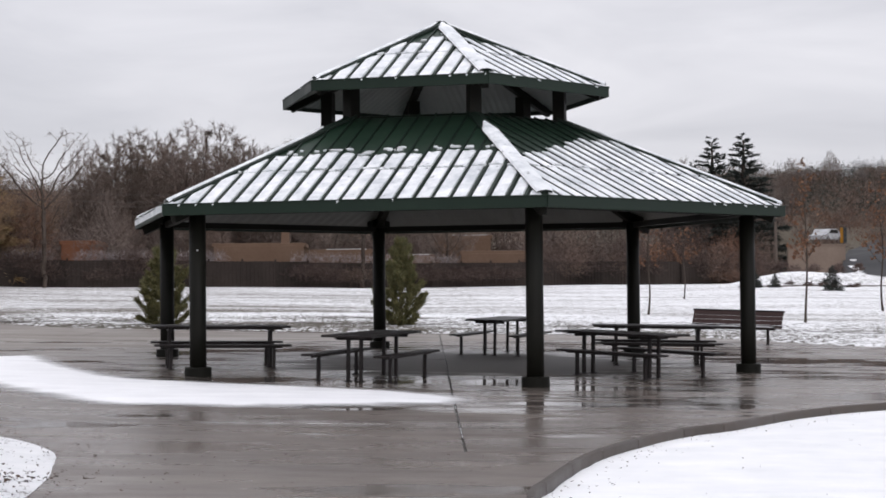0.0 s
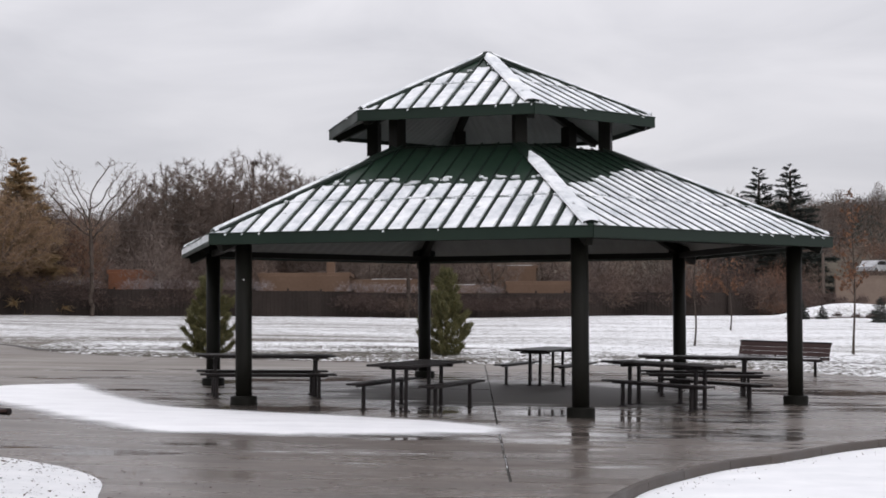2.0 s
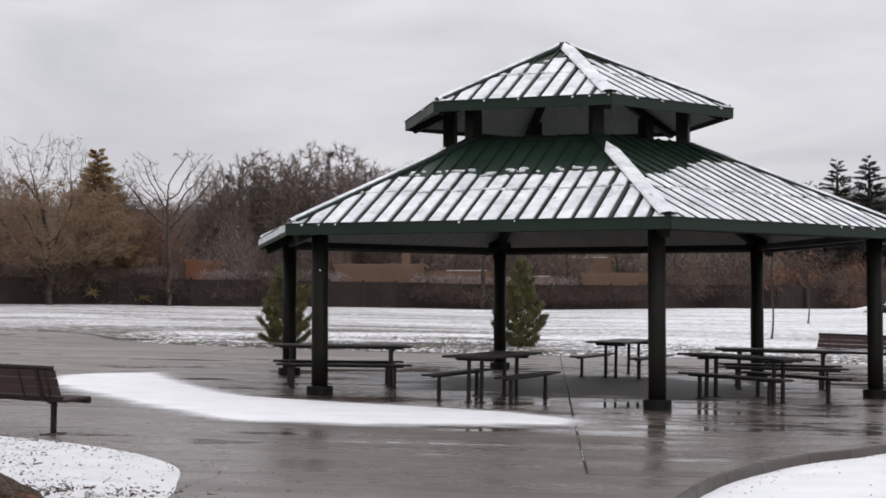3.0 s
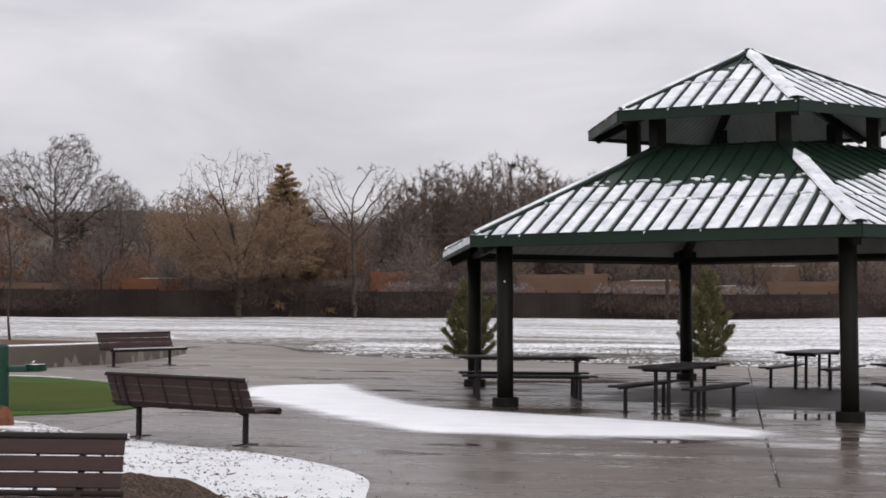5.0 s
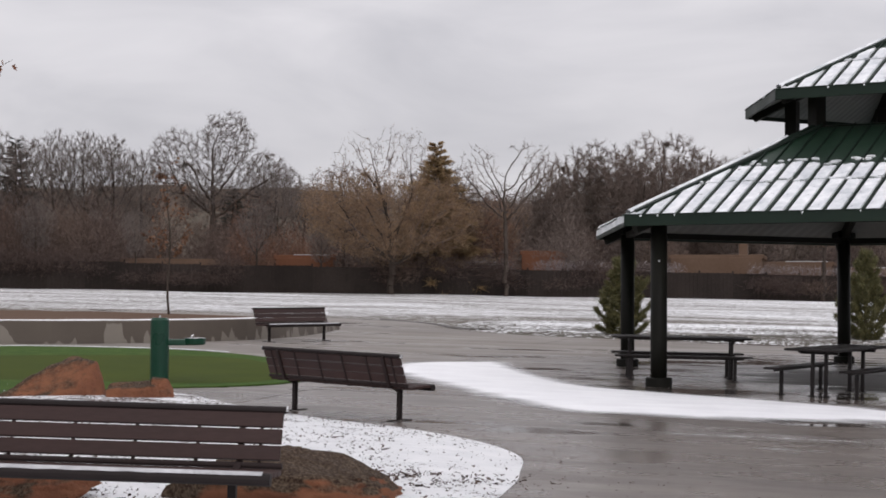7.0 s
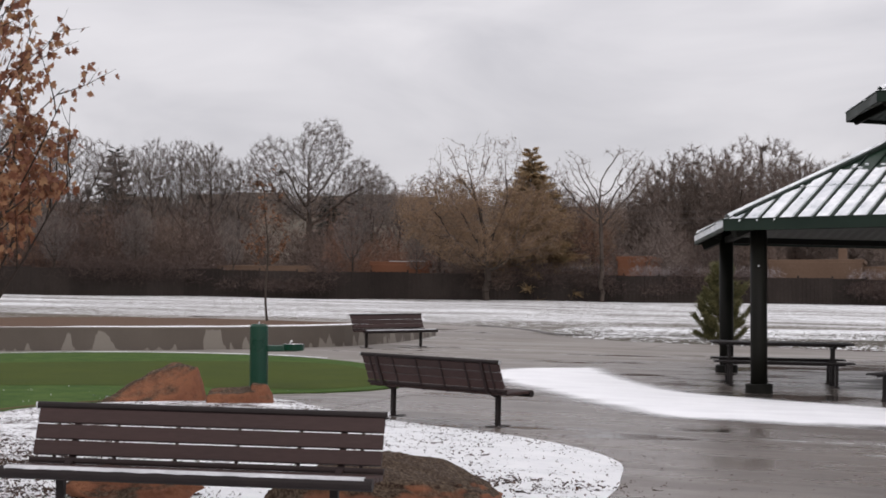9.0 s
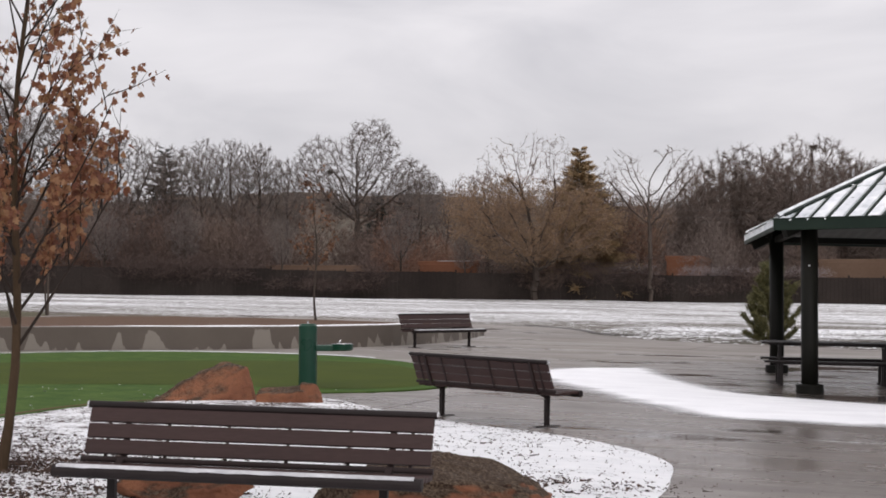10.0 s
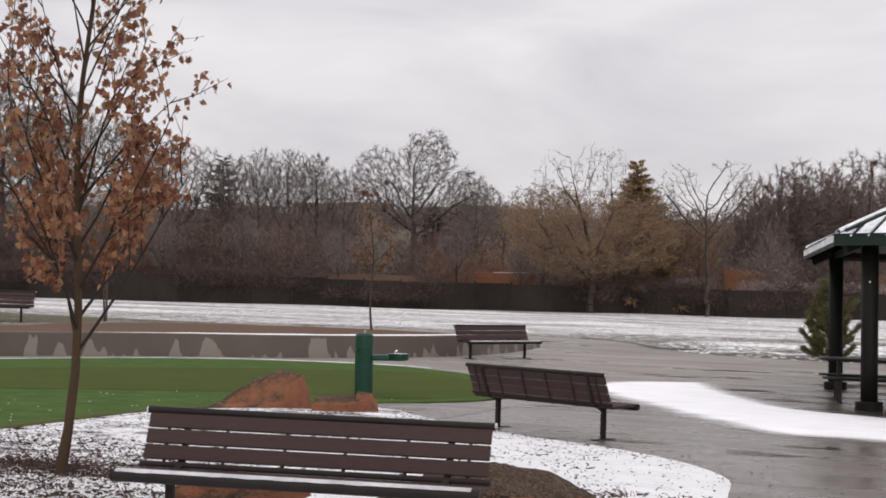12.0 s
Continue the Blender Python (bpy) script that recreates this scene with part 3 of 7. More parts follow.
M_POLE = plain("pole_wood", (0.07, 0.052, 0.042), (0.11, 0.085, 0.07), 2, 20, (0.7, 0.9), world=False)
M_WIRE = plain("aluminium_wire", (0.11, 0.10, 0.10), (0.17, 0.16, 0.16), 2, 20, (0.5, 0.7), world=False, bump=0)
M_WHITE = plain("white_paint", (0.6, 0.6, 0.6), (0.75, 0.75, 0.75), 2, 20, (0.4, 0.6), world=False, bump=0)

# ------------------------------------------------------------------ ground, yard, beds
KERB = rounded([(0.5, -14), (0.5, -6), (0.5, 2), (0.62, 9), (0.85, 13.0), (1.07, 14.19), (1.58, 16.14), (2.14, 17.56), (2.98, 19.11), (3.75, 20.04), (4.96, 21.76), (6.46, 23.17), (9.5, 25.2), (15, 27.6), (30, 31), (48, 34)], 5, False)
BACK_EDGE = rounded([(48, 40), (30, 37.2), (16, 37.6), (10.96, 39.2), (9.0, 41.3), (6.6, 44.2), (3.2, 44.8), (0, 44.8), (-4.5, 45.3), (-8.4, 45.9), (-10.6, 46.8), (-13.0, 49.4), (-15.0, 53.3), (-17.6, 55.9), (-22, 57.2), (-30, 58.5)], 4, False)
# shallow puddles: middle, half length, half width
PUDDLES = ((2.6, 24.0, 0.55, 0.22), (3.9, 25.6, 0.8, 0.25), (2.52, 22.5, 0.35, 0.3), (4.2, 23.3, 0.5, 0.42))
WALL_LINE = rounded([(-15.9, 47.0), (-15.35, 43.5), (-15.3, 40.0), (-16.2, 37.0), (-18.0, 34.4), (-20.0, 32.6), (-22.0, 30.0), (-23.6, 26.5), (-24.6, 22), (-25, 14)], 5, False)


def build_ground():
    # one sheet to the horizon: fine near the yard, coarser far off
    xs = sorted({*np.linspace(-70, 60, 105).round(2), *np.linspace(-420, -70, 26).round(2), *np.linspace(60, 420, 26).round(2), -2500, 2500, -1000, 1000})
    ys = sorted({*np.linspace(34, 140, 110).round(2), *np.linspace(140, 520, 60).round(2), *np.linspace(-60, 34, 20).round(2), 700, 1200, 2500, -400, -2500})
    v = [(x, y, terrain(x, y)) for y in ys for x in xs]
    n = len(xs)
    m = Mesh().add(v, [(j * n + i, j * n + i + 1, (j + 1) * n + i + 1, (j + 1) * n + i) for j in range(len(ys) - 1) for i in range(n - 1)])
    m.smooth = True
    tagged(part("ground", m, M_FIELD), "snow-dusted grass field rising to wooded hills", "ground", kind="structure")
    verge = rounded([(11.2, 39.6), (9.2, 41.7), (6.8, 44.6), (3.2, 45.1), (0, 45.1), (-4.5, 45.6), (-8.4, 46.2), (-10.4, 47.1), (-13.4, 51.6), (-14, 58), (-8, 61), (-1, 62), (6, 61), (13, 57), (20, 51), (32, 46), (32, 37.6), (16, 38.1)], 4)
    m = sheet(verge, lambda x, y, d: max(G(x, y) - 0.03 + 0.05 * smooth(0, 0.8, d) + 0.015 * noise.noise((x * 1.3, y * 1.3, 0)), terrain(x, y) + 0.004 + 0.014 * smooth(0, 0.8, d)), 0.9)
    m.smooth = True
    tagged(part("ground_verge", m, M_VERGE), "rough grass verge with patchy melting snow", "ground", kind="structure")
    lawn = KERB[::1] + [(60, 20), (60, -14.4), (0.5, -14.4)]
    m = sheet([(p[0] + 0.004 + 0.03 * noise.noise((p[0] * 4, p[1] * 4, 0)), p[1] - 0.018) for p in lawn], lambda x, y, d: G(x, y) - 0.095 + 0.03 * smooth(0, 2, d) + 0.03 * noise.noise((x * 0.5, y * 0.5, 1)) * smooth(0, 1, d), 1.2)
    m.smooth = True
    tagged(part("ground_lawn", m, M_LAWN), "lawn under an even cover of fresh snow", "ground", kind="structure")


def build_lawn_litter():
    rng = random.Random(8)
    m = Mesh()
    while len(m.f) < 190:
        p = KERB[rng.randrange(16, 56)]
        r = abs(rng.gauss(0, 0.25)) if rng.random() < 0.8 else rng.uniform(0, 4)
        x, y = p[0] + 0.1 + r * 0.8 + rng.gauss(0, 0.1), p[1] - 0.06 - r * 0.6 + rng.gauss(0, 0.25)
        if y < 10 or edge_distance((x, y), KERB[14:58]) < 0.07:
            continue
        s, a = rng.uniform(0.004, 0.015), rng.uniform(0, 6.3)
        z = G(x, y) - 0.062
        m.add([(x + s * math.cos(a + t) * w, y + s * math.sin(a + t) * w, z + rng.uniform(0.004, 0.02)) for t, w in ((0, 1.2), (1.4, 0.6), (3.1, 1.3), (4.6, 0.7))], [(0, 1, 2, 3)])
    tagged(part("lawn_litter", m, M_DARKSCRUB), "dark leaf bits lying on the snowy lawn", "leaf litter", kind="stuff")


def clip(poly, x0, x1, y0, y1):
    for axis, lim, sign in ((0, x0, 1), (0, x1, -1), (1, y0, 1), (1, y1, -1)):
        out = []
        for a, b in zip(poly, poly[1:] + poly[:1]):
            ia, ib = (a[axis] - lim) * sign >= 0, (b[axis] - lim) * sign >= 0
            if ia:
                out.append(a)
            if ia != ib:
                t = (lim - a[axis]) / (b[axis] - a[axis])
                out.append((a[0] + t * (b[0] - a[0]), a[1] + t * (b[1] - a[1])))
        poly = out
        if not poly:
            break
    clean = []
    for p in poly:
        if not clean or math.hypot(p[0] - clean[-1][0], p[1] - clean[-1][1]) > 0.02:
            clean.append(p)
    while len(clean) > 2 and math.hypot(clean[0][0] - clean[-1][0], clean[0][1] - clean[-1][1]) < 0.02:
        clean.pop()
    return clean


def build_pavement():
    yard = KERB + BACK_EDGE + [(-30, 55), (-22, 53), (-17.5, 49.5)] + [(p[0] + 0.1, p[1] - 0.1) for p in WALL_LINE] + [(-25, -14.3), (0.4, -14.3)]
    base = tagged(part("pavement", sheet(yard, lambda x, y, d: G(x, y) - 0.03, 2.0, 0.25), M_BASE), "wet broomed concrete yard poured in large slabs", "pavement", kind="structure")
    # one wide joint runs through the yard, the others are tight saw cuts
    back = [-34.4, -25.4, -16.6, -8.6, 0.40, 8.4, 16.4, 24.4, 32.4, 40.4, 48.4]
    front = [-34.4, -25.4, -12.6, 9.0, 16.4, 24.4, 32.4, 40.4, 48.4]
    ys = [-14.5, -9.65, -5.3, -0.95, 3.4, 7.75, 12.1, 16.45, 19.4, 24.0, 28.4] + [32.8 + 4.35 * k for k in range(9)]
    for j, i in itertools.product(range(len(ys) - 1), range(len(back) - 1)):
        xs = back if ys[j] > 16 else front
        if i >= len(xs) - 1:
            continue
        gl, gr, gy = 0.016 if xs[i] == 0.40 else 0.004, 0.016 if xs[i + 1] == 0.40 else 0.004, 0.005
        poly = clip(yard, xs[i] + gl, xs[i + 1] - gr, ys[j] + gy, ys[j + 1] - gy)
        if len(poly) < 3:
            continue
        area = 0.5 * abs(sum(a[0] * b[1] - b[0] * a[1] for a, b in zip(poly, poly[1:] + poly[:1])))
        if area < 0.05:
            continue
        lift = 0.003 * ((i * 7 + j * 13) % 5 - 2) / 2
        m = sheet(poly, lambda x, y, d: G(x, y) + lift, 0.9, 0.05)
        part("concrete_slab", m, M_CONC, base)


def build_joint_snow():
    rng = random.Random(3)
    m = Mesh()
    for along_y, fixed, lo, hi, n in ((True, 0.40, 17.4, 22.0, 9), (False, 19.4, -2.6, -0.4, 8)):
        for _ in range(n):
            s = rng.uniform(lo, hi)
            a, b = rng.uniform(0.08, 0.30), rng.uniform(0.003, 0.006)
            pts = []
            for t in range(8):
                u, w = a * math.cos(t * math.pi / 4) * rng.uniform(0.8, 1.2), b * math.sin(t * math.pi / 4) * rng.uniform(0.8, 1.2)
                x, y = (fixed + w, s + u) if along_y else (s + u, fixed + w)
                pts.append((x, y, G(x, y) + 0.004))
            x, y = (fixed, s) if along_y else (s, fixed)
            m.add(pts + [(x, y, G(x, y) + 0.007)], [(8, t, (t + 1) % 8) for t in range(8)])
    tagged(part("joint_snow", m, M_ROOFSNOW), "slivers of snow left in the pavement joints", "snow", kind="stuff")


def build_puddles():
    for cx, cy, rx, ry in PUDDLES:
        ring_pts = []
        for k in range(28):
            a = 6.2832 * k / 28
            w = 1 + 0.28 * noise.noise((math.cos(a) * 1.6 + cx, math.sin(a) * 1.6, cy)) + 0.14 * noise.noise((math.cos(a) * 5 + cx, math.sin(a) * 5, cy))
            ring_pts.append((cx + rx * math.cos(a) * w, cy + ry * math.sin(a) * w))
        m = Mesh().add([(x, y, G(x, y) + 0.0045) for x, y in ring_pts], [tuple(range(28))])
        tagged(part("puddle", m, M_WATER), "shallow clear puddle on the wet concrete", "puddle", kind="stuff")


def build_kerb():
    kerb = thing("kerb", "low concrete kerb edging the snowy lawn", "kerb", kind="structure")
    for k in range(0, len(KERB) - 3, 4):
        seg = KERB[k:k + 5]
        v, f = [], []
        for i, p in enumerate(seg):
            a, b = seg[max(0, i - 1)], seg[min(len(seg) - 1, i + 1)]
            t = Vector((b[0] - a[0], b[1] - a[1])).normalized()
            q = Vector(p[:2])
            if i == 0:
                q = q + t * 0.008
            if i == len(seg) - 1:
                q = q - t * 0.008
            nrm = Vector((t.y, -t.x))
            z = G(*p[:2])
            prof = [(-0.062, -0.2), (-0.062, 0.008), (-0.012, 0.010), (0.0, 0.004), (0.006, -0.012), (0.012, -0.3)]
            v += [(q.x + nrm.x * u, q.y + nrm.y * u, z + h) for u, h in prof]
        n = 6
        f = [(i * n + k2, i * n + k2 + 1, (i + 1) * n + k2 + 1, (i + 1) * n + k2) for i in range(len(seg) - 1) for k2 in range(n - 1)]
        f += [tuple(range(n)), tuple((len(seg) - 1) * n + k2 for k2 in range(n))[::-1]]
        part("kerb_stone", Mesh().add(v, f), M_KERB, kerb)


def build_wall():
    m = Mesh()
    prof = [(-0.02, -0.3), (0.0, 0.50), (0.02, 0.52), (0.28, 0.52), (0.30, 0.50), (0.32, -0.3)]
    s, along, v = 0.0, [], []
    for i, p in enumerate(WALL_LINE):
        a, b = WALL_LINE[max(0, i - 1)], WALL_LINE[min(len(WALL_LINE) - 1, i + 1)]
        t = Vector((b[0] - a[0], b[1] - a[1])).normalized()
        if i:
            s += math.hypot(p[0] - WALL_LINE[i - 1][0], p[1] - WALL_LINE[i - 1][1])
        nrm = Vector((t.y, -t.x))
        low = 1 - 0.8 * (1 - smooth(1.0, 7.5, s))
        for u, h in prof:
            hh = h * low if h > 0 else h
            v.append((p[0] + nrm.x * u, p[1] + nrm.y * u, G(p[0], p[1]) + hh))
            along.append((s, hh, 0))
    n = len(prof)
    f = [(i * n + k, i * n + k + 1, (i + 1) * n + k + 1, (i + 1) * n + k) for i in range(len(WALL_LINE) - 1) for k in range(n - 1)]
    f += [tuple(range(n)), tuple((len(WALL_LINE) - 1) * n + k for k in range(n))[::-1]]
    m.add(v, f)
    ob = part("wall_retaining", m, M_WALL)
    att = ob.data.attributes.new("along", "FLOAT_VECTOR", "POINT")
    att.data.foreach_set("vector", [c for a in along for c in a])
    tagged(ob, "low curved concrete retaining wall with pale dry patches", "wall", kind="structure")
    # snow along its coping
    m = Mesh()
    v = []
    for i, p in enumerate(WALL_LINE[3:30]):
        a, b = WALL_LINE[i + 2], WALL_LINE[i + 4]
        t = Vector((b[0] - a[0], b[1] - a[1])).normalized()
        nrm = Vector((t.y, -t.x))
        hgt = 0.03 * (1 - smooth(17, 26, i)) * (0.8 + 0.5 * noise.noise((i * 0.7, 0, 0)))
        z = G(p[0], p[1]) + 0.518
        v += [(p[0] + nrm.x * u, p[1] + nrm.y * u, z + hh) for u, hh in ((0.03, 0), (0.05, hgt), (0.15, hgt * 1.2), (0.26, hgt), (0.29, 0))]
    m.add(v, [(i * 5 + k, i * 5 + k + 1, i * 5 + k + 6, i * 5 + k + 5) for i in range(26) for k in range(4)])
    tagged(part("coping_snow", m, M_SNOW), "thin strip of snow on the wall coping", "snow", kind="stuff")
    # raised bed behind the wall
    bed = [(p[0] - 0.2, p[1] + 0.1) for p in WALL_LINE[2:]] + [(-40, 10), (-44, 40), (-38, 49), (-28, 52), (-19, 51)]
    rise = lambda x, y, d: G(x, y) + 0.49 * (1 - smooth(41, 51, y + 0.12 * (x + 16))) - 0.03 - 0.25 * smooth(46, 52, y)
    m = sheet(bed, rise, 1.3)
    m.smooth = True
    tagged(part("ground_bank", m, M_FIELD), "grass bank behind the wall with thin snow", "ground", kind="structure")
    grass = rounded([(-40, 33), (-33, 33.5), (-27.6, 34.2), (-26.5, 37.2), (-26.3, 39.6), (-28, 42.0), (-33, 44.0), (-40, 44)], 4)
    m = sheet(grass, lambda x, y, d: rise(x, y, d) - 0.006 + 0.03 * smooth(0, 0.5, d), 1.0)
    m.smooth = True
    tagged(part("ground_grass", m, M_GRASS), "patch of dull grass bare of snow", "ground", kind="structure")
    soil = [(p[0] - 0.22, p[1] + 0.1) for p in WALL_LINE[6:]] + rounded([(-27.2, 14), (-27.0, 26), (-26.0, 34.5), (-26.2, 37.2), (-25.7, 39.4), (-24.6, 41.2), (-22.0, 42.6), (-19, 43.0), (-17.2, 42.6)], 3, False)
    m = sheet(soil, lambda x, y, d: rise(x, y, d) - 0.01 + 0.03 * smooth(0, 0.4, d), 0.9)
    m.smooth = True
    tagged(part("ground_planter", m, M_SOIL), "raised strip of bare brown soil along the wall", "ground", kind="structure")


def build_turf():
    outer = rounded([(-23.4, 24), (-21.4, 28.0), (-19.6, 31.2), (-17.6, 32.6), (-15, 33), (-12.6, 31.8), (-10.9, 29.5), (-9.5, 26.4), (-9.35, 25), (-9.8, 23.8), (-10.5, 23), (-11.3, 21.5), (-12.0, 19.2), (-11.95, 17.4), (-11.8, 15.6), (-11.7, 12), (-13, 8), (-22, 8), (-24.2, 16)], 5)
    m = sheet(outer, lambda x, y, d: G(x, y) + 0.022, 1.0, 0.05)
    m.smooth = True
    tagged(part("ground_turf", m, M_TURF), "bright green artificial turf fringe", "turf", kind="structure")
    inner = rounded([(-22.8, 20), (-19.6, 25.3), (-17.4, 28.2), (-15.1, 30.2), (-13.1, 30.9), (-11.5, 29.6), (-10.1, 26.8), (-9.75, 25.2), (-10.4, 24.0), (-12, 23.5), (-13.8, 22.9), (-16, 21.3), (-20, 18.6)], 5)
    m = sheet(inner, lambda x, y, d: G(x, y) + 0.027, 1.0)
    m.smooth = True
    tagged(part("ground_green", m, M_GREEN), "olive putting green of short artificial turf", "turf", kind="structure")
    rng = random.Random(12)
    m = Mesh()
    while len(m.f) < 55:
        x, y = rng.uniform(-14.5, -10), rng.uniform(14.5, 24.5)
        if not inside((x, y), outer) or inside((x, y), inner) or edge_distance((x, y), outer) < 0.1:
            continue
        q, a = rng.uniform(0.008, 0.03), rng.uniform(0, 6.3)
        m.add([(x + q * math.cos(a + t) * w, y + q * math.sin(a + t) * w, G(x, y) + 0.026 + 0.012 * (k % 2)) for k, (t, w) in enumerate(((0, 1), (1.4, 0.6), (3.1, 1.1), (4.6, 0.7)))], [(0, 1, 2, 3)])
    tagged(part("turf_crumbs", m, M_SLUSH), "crumbs of melting snow on the turf", "snow", kind="stuff")
    # thin snow left along the far rim of the turf
    line = rounded([(-22.6, 26.4), (-21.0, 29.2), (-19.4, 31.7), (-17.6, 33.0), (-15, 33.4), (-13.6, 32.9)], 5, False)
    m = Mesh()
    for i, p in enumerate(line):
        w = (0.035 + 0.12 * max(0.0, 0.4 + 1.3 * noise.noise((i * 0.45, 5, 0)))) * smooth(-1, 6, len(line) - 1 - i)
        m.v += [(p[0] - 0.02, p[1] - w, G(*p) + 0.012), (p[0], p[1], G(*p) + 0.02), (p[0] - 0.04, p[1] + w, G(*p) + 0.008)]
    m.f = [(i * 3 + k, i * 3 + k + 1, i * 3 + k + 4, i * 3 + k + 3) for i in range(len(line) - 1) for k in range(2)]
    tagged(part("rim_snow", m, M_ROOFSNOW), "line of leftover snow behind the turf", "snow", kind="stuff")


BED = rounded([(-7.36, 19.74), (-6.66, 19.23), (-5.89, 18.82), (-5.19, 18.27), (-4.57, 17.66), (-4.04, 16.95), (-3.57, 15.99), (-3.32, 14.8), (-3.13, 13.53), (-2.9, 10), (-2.9, 4), (-4, -2), (-12, -2), (-13, 8), (-11.85, 12), (-11.9, 15.6), (-12.05, 17.4), (-12.15, 19.15), (-11.45, 21.5), (-10.7, 22.5), (-9.6, 21.9), (-8.5, 20.7)], 4)


def bed_z(x, y, d=1.0):
    return G(x, y) + 0.006 + 0.05 * smooth(0, 0.7, d) + 0.02 * noise.noise((x * 1.7, y * 1.7, 2)) * smooth(0, 0.6, d)


def build_bed():
    m = sheet(BED, bed_z, 0.6)
    m.smooth = True
    tagged(part("ground_bed", m, M_BED), "bark-mulched bed dusted with snow", "mulch bed", kind="structure")
    rng = random.Random(5)
    m = Mesh()
    while len(m.f) < 5200:
        x, y = rng.uniform(-12, -3), rng.uniform(8, 22)
        d = edge_distance((x, y), BED)
        if not inside((x, y), BED) or d < 0.05:
            continue
        if rng.random() > 0.35 + 0.65 * smooth(0.35, 0.6, 0.5 + 0.5 * noise.noise((x * 0.6, y * 0.6, 9))):
            continue
        a, s = rng.uniform(0, 6.3), min(0.032, 0.003 + rng.expovariate(190))
        c, n = math.cos(a), math.sin(a)
        z = bed_z(x, y, d) + 0.006
        m.add([(x + c * s * 1.4 * u - n * s * w, y + n * s * 1.4 * u + c * s * w, z + rng.uniform(0, 0.02)) for u, w in ((-1, -0.6), (1, -0.4), (0.8, 0.6), (-0.9, 0.5))], [(0, 1, 2, 3)])
    for cx, cy, r, n in ((-8.72, 12.35, 0.55, 3600), (-7.3, 10.9, 0.7, 1800), (-9.9, 11.3, 0.9, 2600), (-4.2, 13.4, 0.5, 500), (-10.2, 13.6, 1.1, 2500)):
        for _ in range(n):
            x, y = cx + rng.gauss(0, r * 1.3), cy + rng.gauss(0, r * 0.6)
            a, s = rng.uniform(0, 6.3), min(0.02, 0.004 + rng.expovariate(250))
            c, q = math.cos(a), math.sin(a)
            z = bed_z(x, y, 1.0) + 0.008
            m.add([(x + c * s * 2 * u - q * s * w, y + q * s * 2 * u + c * s * w, z + rng.uniform(0, 0.025)) for u, w in ((-1, -0.6), (1, -0.4), (0.8, 0.6), (-0.9, 0.5))], [(0, 1, 2, 3)])
    tagged(part("bark_chips", m, island_colours("bark_chip", (0.019, 0.011, 0.008), (0.044, 0.024, 0.016), (0.088, 0.048, 0.031), 0.9)), "dark bark chips scattered over snow", "mulch", kind="stuff")
    m = Mesh()
    while len(m.f) < 330:
        k = rng.randrange(0, 36)
        p = BED[k]
        r = abs(rng.gauss(0, 0.8))
        a = rng.uniform(0, 6.3)
        x, y = p[0] + r * math.cos(a), p[1] + r * math.sin(a)
        if inside((x, y), BED) or y < 12:
            continue
        s, a = rng.uniform(0.007, 0.026), rng.uniform(0, 6.3)
        z = G(x, y) + 0.006
        m.add([(x + s * math.cos(a + t) * w, y + s * math.sin(a + t) * w, z + rng.uniform(0, 0.012)) for t, w in ((0, 1), (1.4, 0.6), (3.1, 1.1), (4.6, 0.7))], [(0, 1, 2, 3)])
    while len(m.f) < 430:
        x, y = rng.uniform(-4.5, 1.2), rng.uniform(12, 21)
        if inside((x, y), BED) or x > 0.4 + 0.12 * max(0, y - 12):
            continue
        s, a = rng.uniform(0.006, 0.02), rng.uniform(0, 6.3)
        z = G(x, y) + 0.006
        m.add([(x + s * math.cos(a + t) * w, y + s * math.sin(a + t) * w, z + rng.uniform(0, 0.012)) for t, w in ((0, 1), (1.4, 0.6), (3.1, 1.1), (4.6, 0.7))], [(0, 1, 2, 3)])
    tagged(part("leaf_litter", m, M_DARKSCRUB), "fallen leaves and bark crumbs on wet concrete", "leaf litter", kind="stuff")


def build_snow_strip():
    ctrl = [(-9.5, 30.3), (-9.0, 31.6), (-8.2, 32.3), (-7.4, 32.6), (-6.5, 30.9), (-5.6, 28.9), (-4.6, 27.1), (-3.2, 26.2), (-1.8, 25.6), (-0.4, 24.8), (0.75, 23.9), (0.55, 22.6), (-0.8, 22.0), (-2.6, 21.7), (-4.3, 21.9), (-5.4, 23.1), (-6.5, 24.8), (-7.6, 26.6), (-8.8, 28.6)]
    mx, my = sum(c[0] for c in ctrl) / len(ctrl), sum(c[1] for c in ctrl) / len(ctrl)
    outer = rounded([(c[0] + 0.03 * (c[0] - mx), c[1] + (0.55 if k < 4 else 0.05 if k < 10 else -0.38)) for k, c in enumerate(ctrl)], 6)
    hgt = lambda x, y, d: G(x, y) + 0.006 + 0.028 * smooth(0.1, 1.0, d)
    m = sheet(outer, hgt, 0.3)
    m.smooth = True
    ob = part("snow_patch", m, M_SNOWPATCH)
    att = ob.data.attributes.new("cover", "FLOAT", "POINT")
    att.data.foreach_set("value", [smooth(0.0, 1.15, edge_distance(v.co, outer)) * 1.4 for v in ob.data.vertices])
    tagged(ob, "long drift of melting snow beside the pavilion roof line", "snow", kind="stuff")


# ------------------------------------------------------------------ pavilion
ANG = -76.15
R_COL, R_EAVE, Z_EAVE = 5.694, 6.34, 2.845
R_TOP, Z_TOP = 2.25, 4.54
R_UP, Z_UP, Z_APEX = 3.169, 5.117, 6.44


def ring(r, i, z):
    a = radians(ANG + 60 * i)
    return Vector((r * math.cos(a), r * math.sin(a), z))


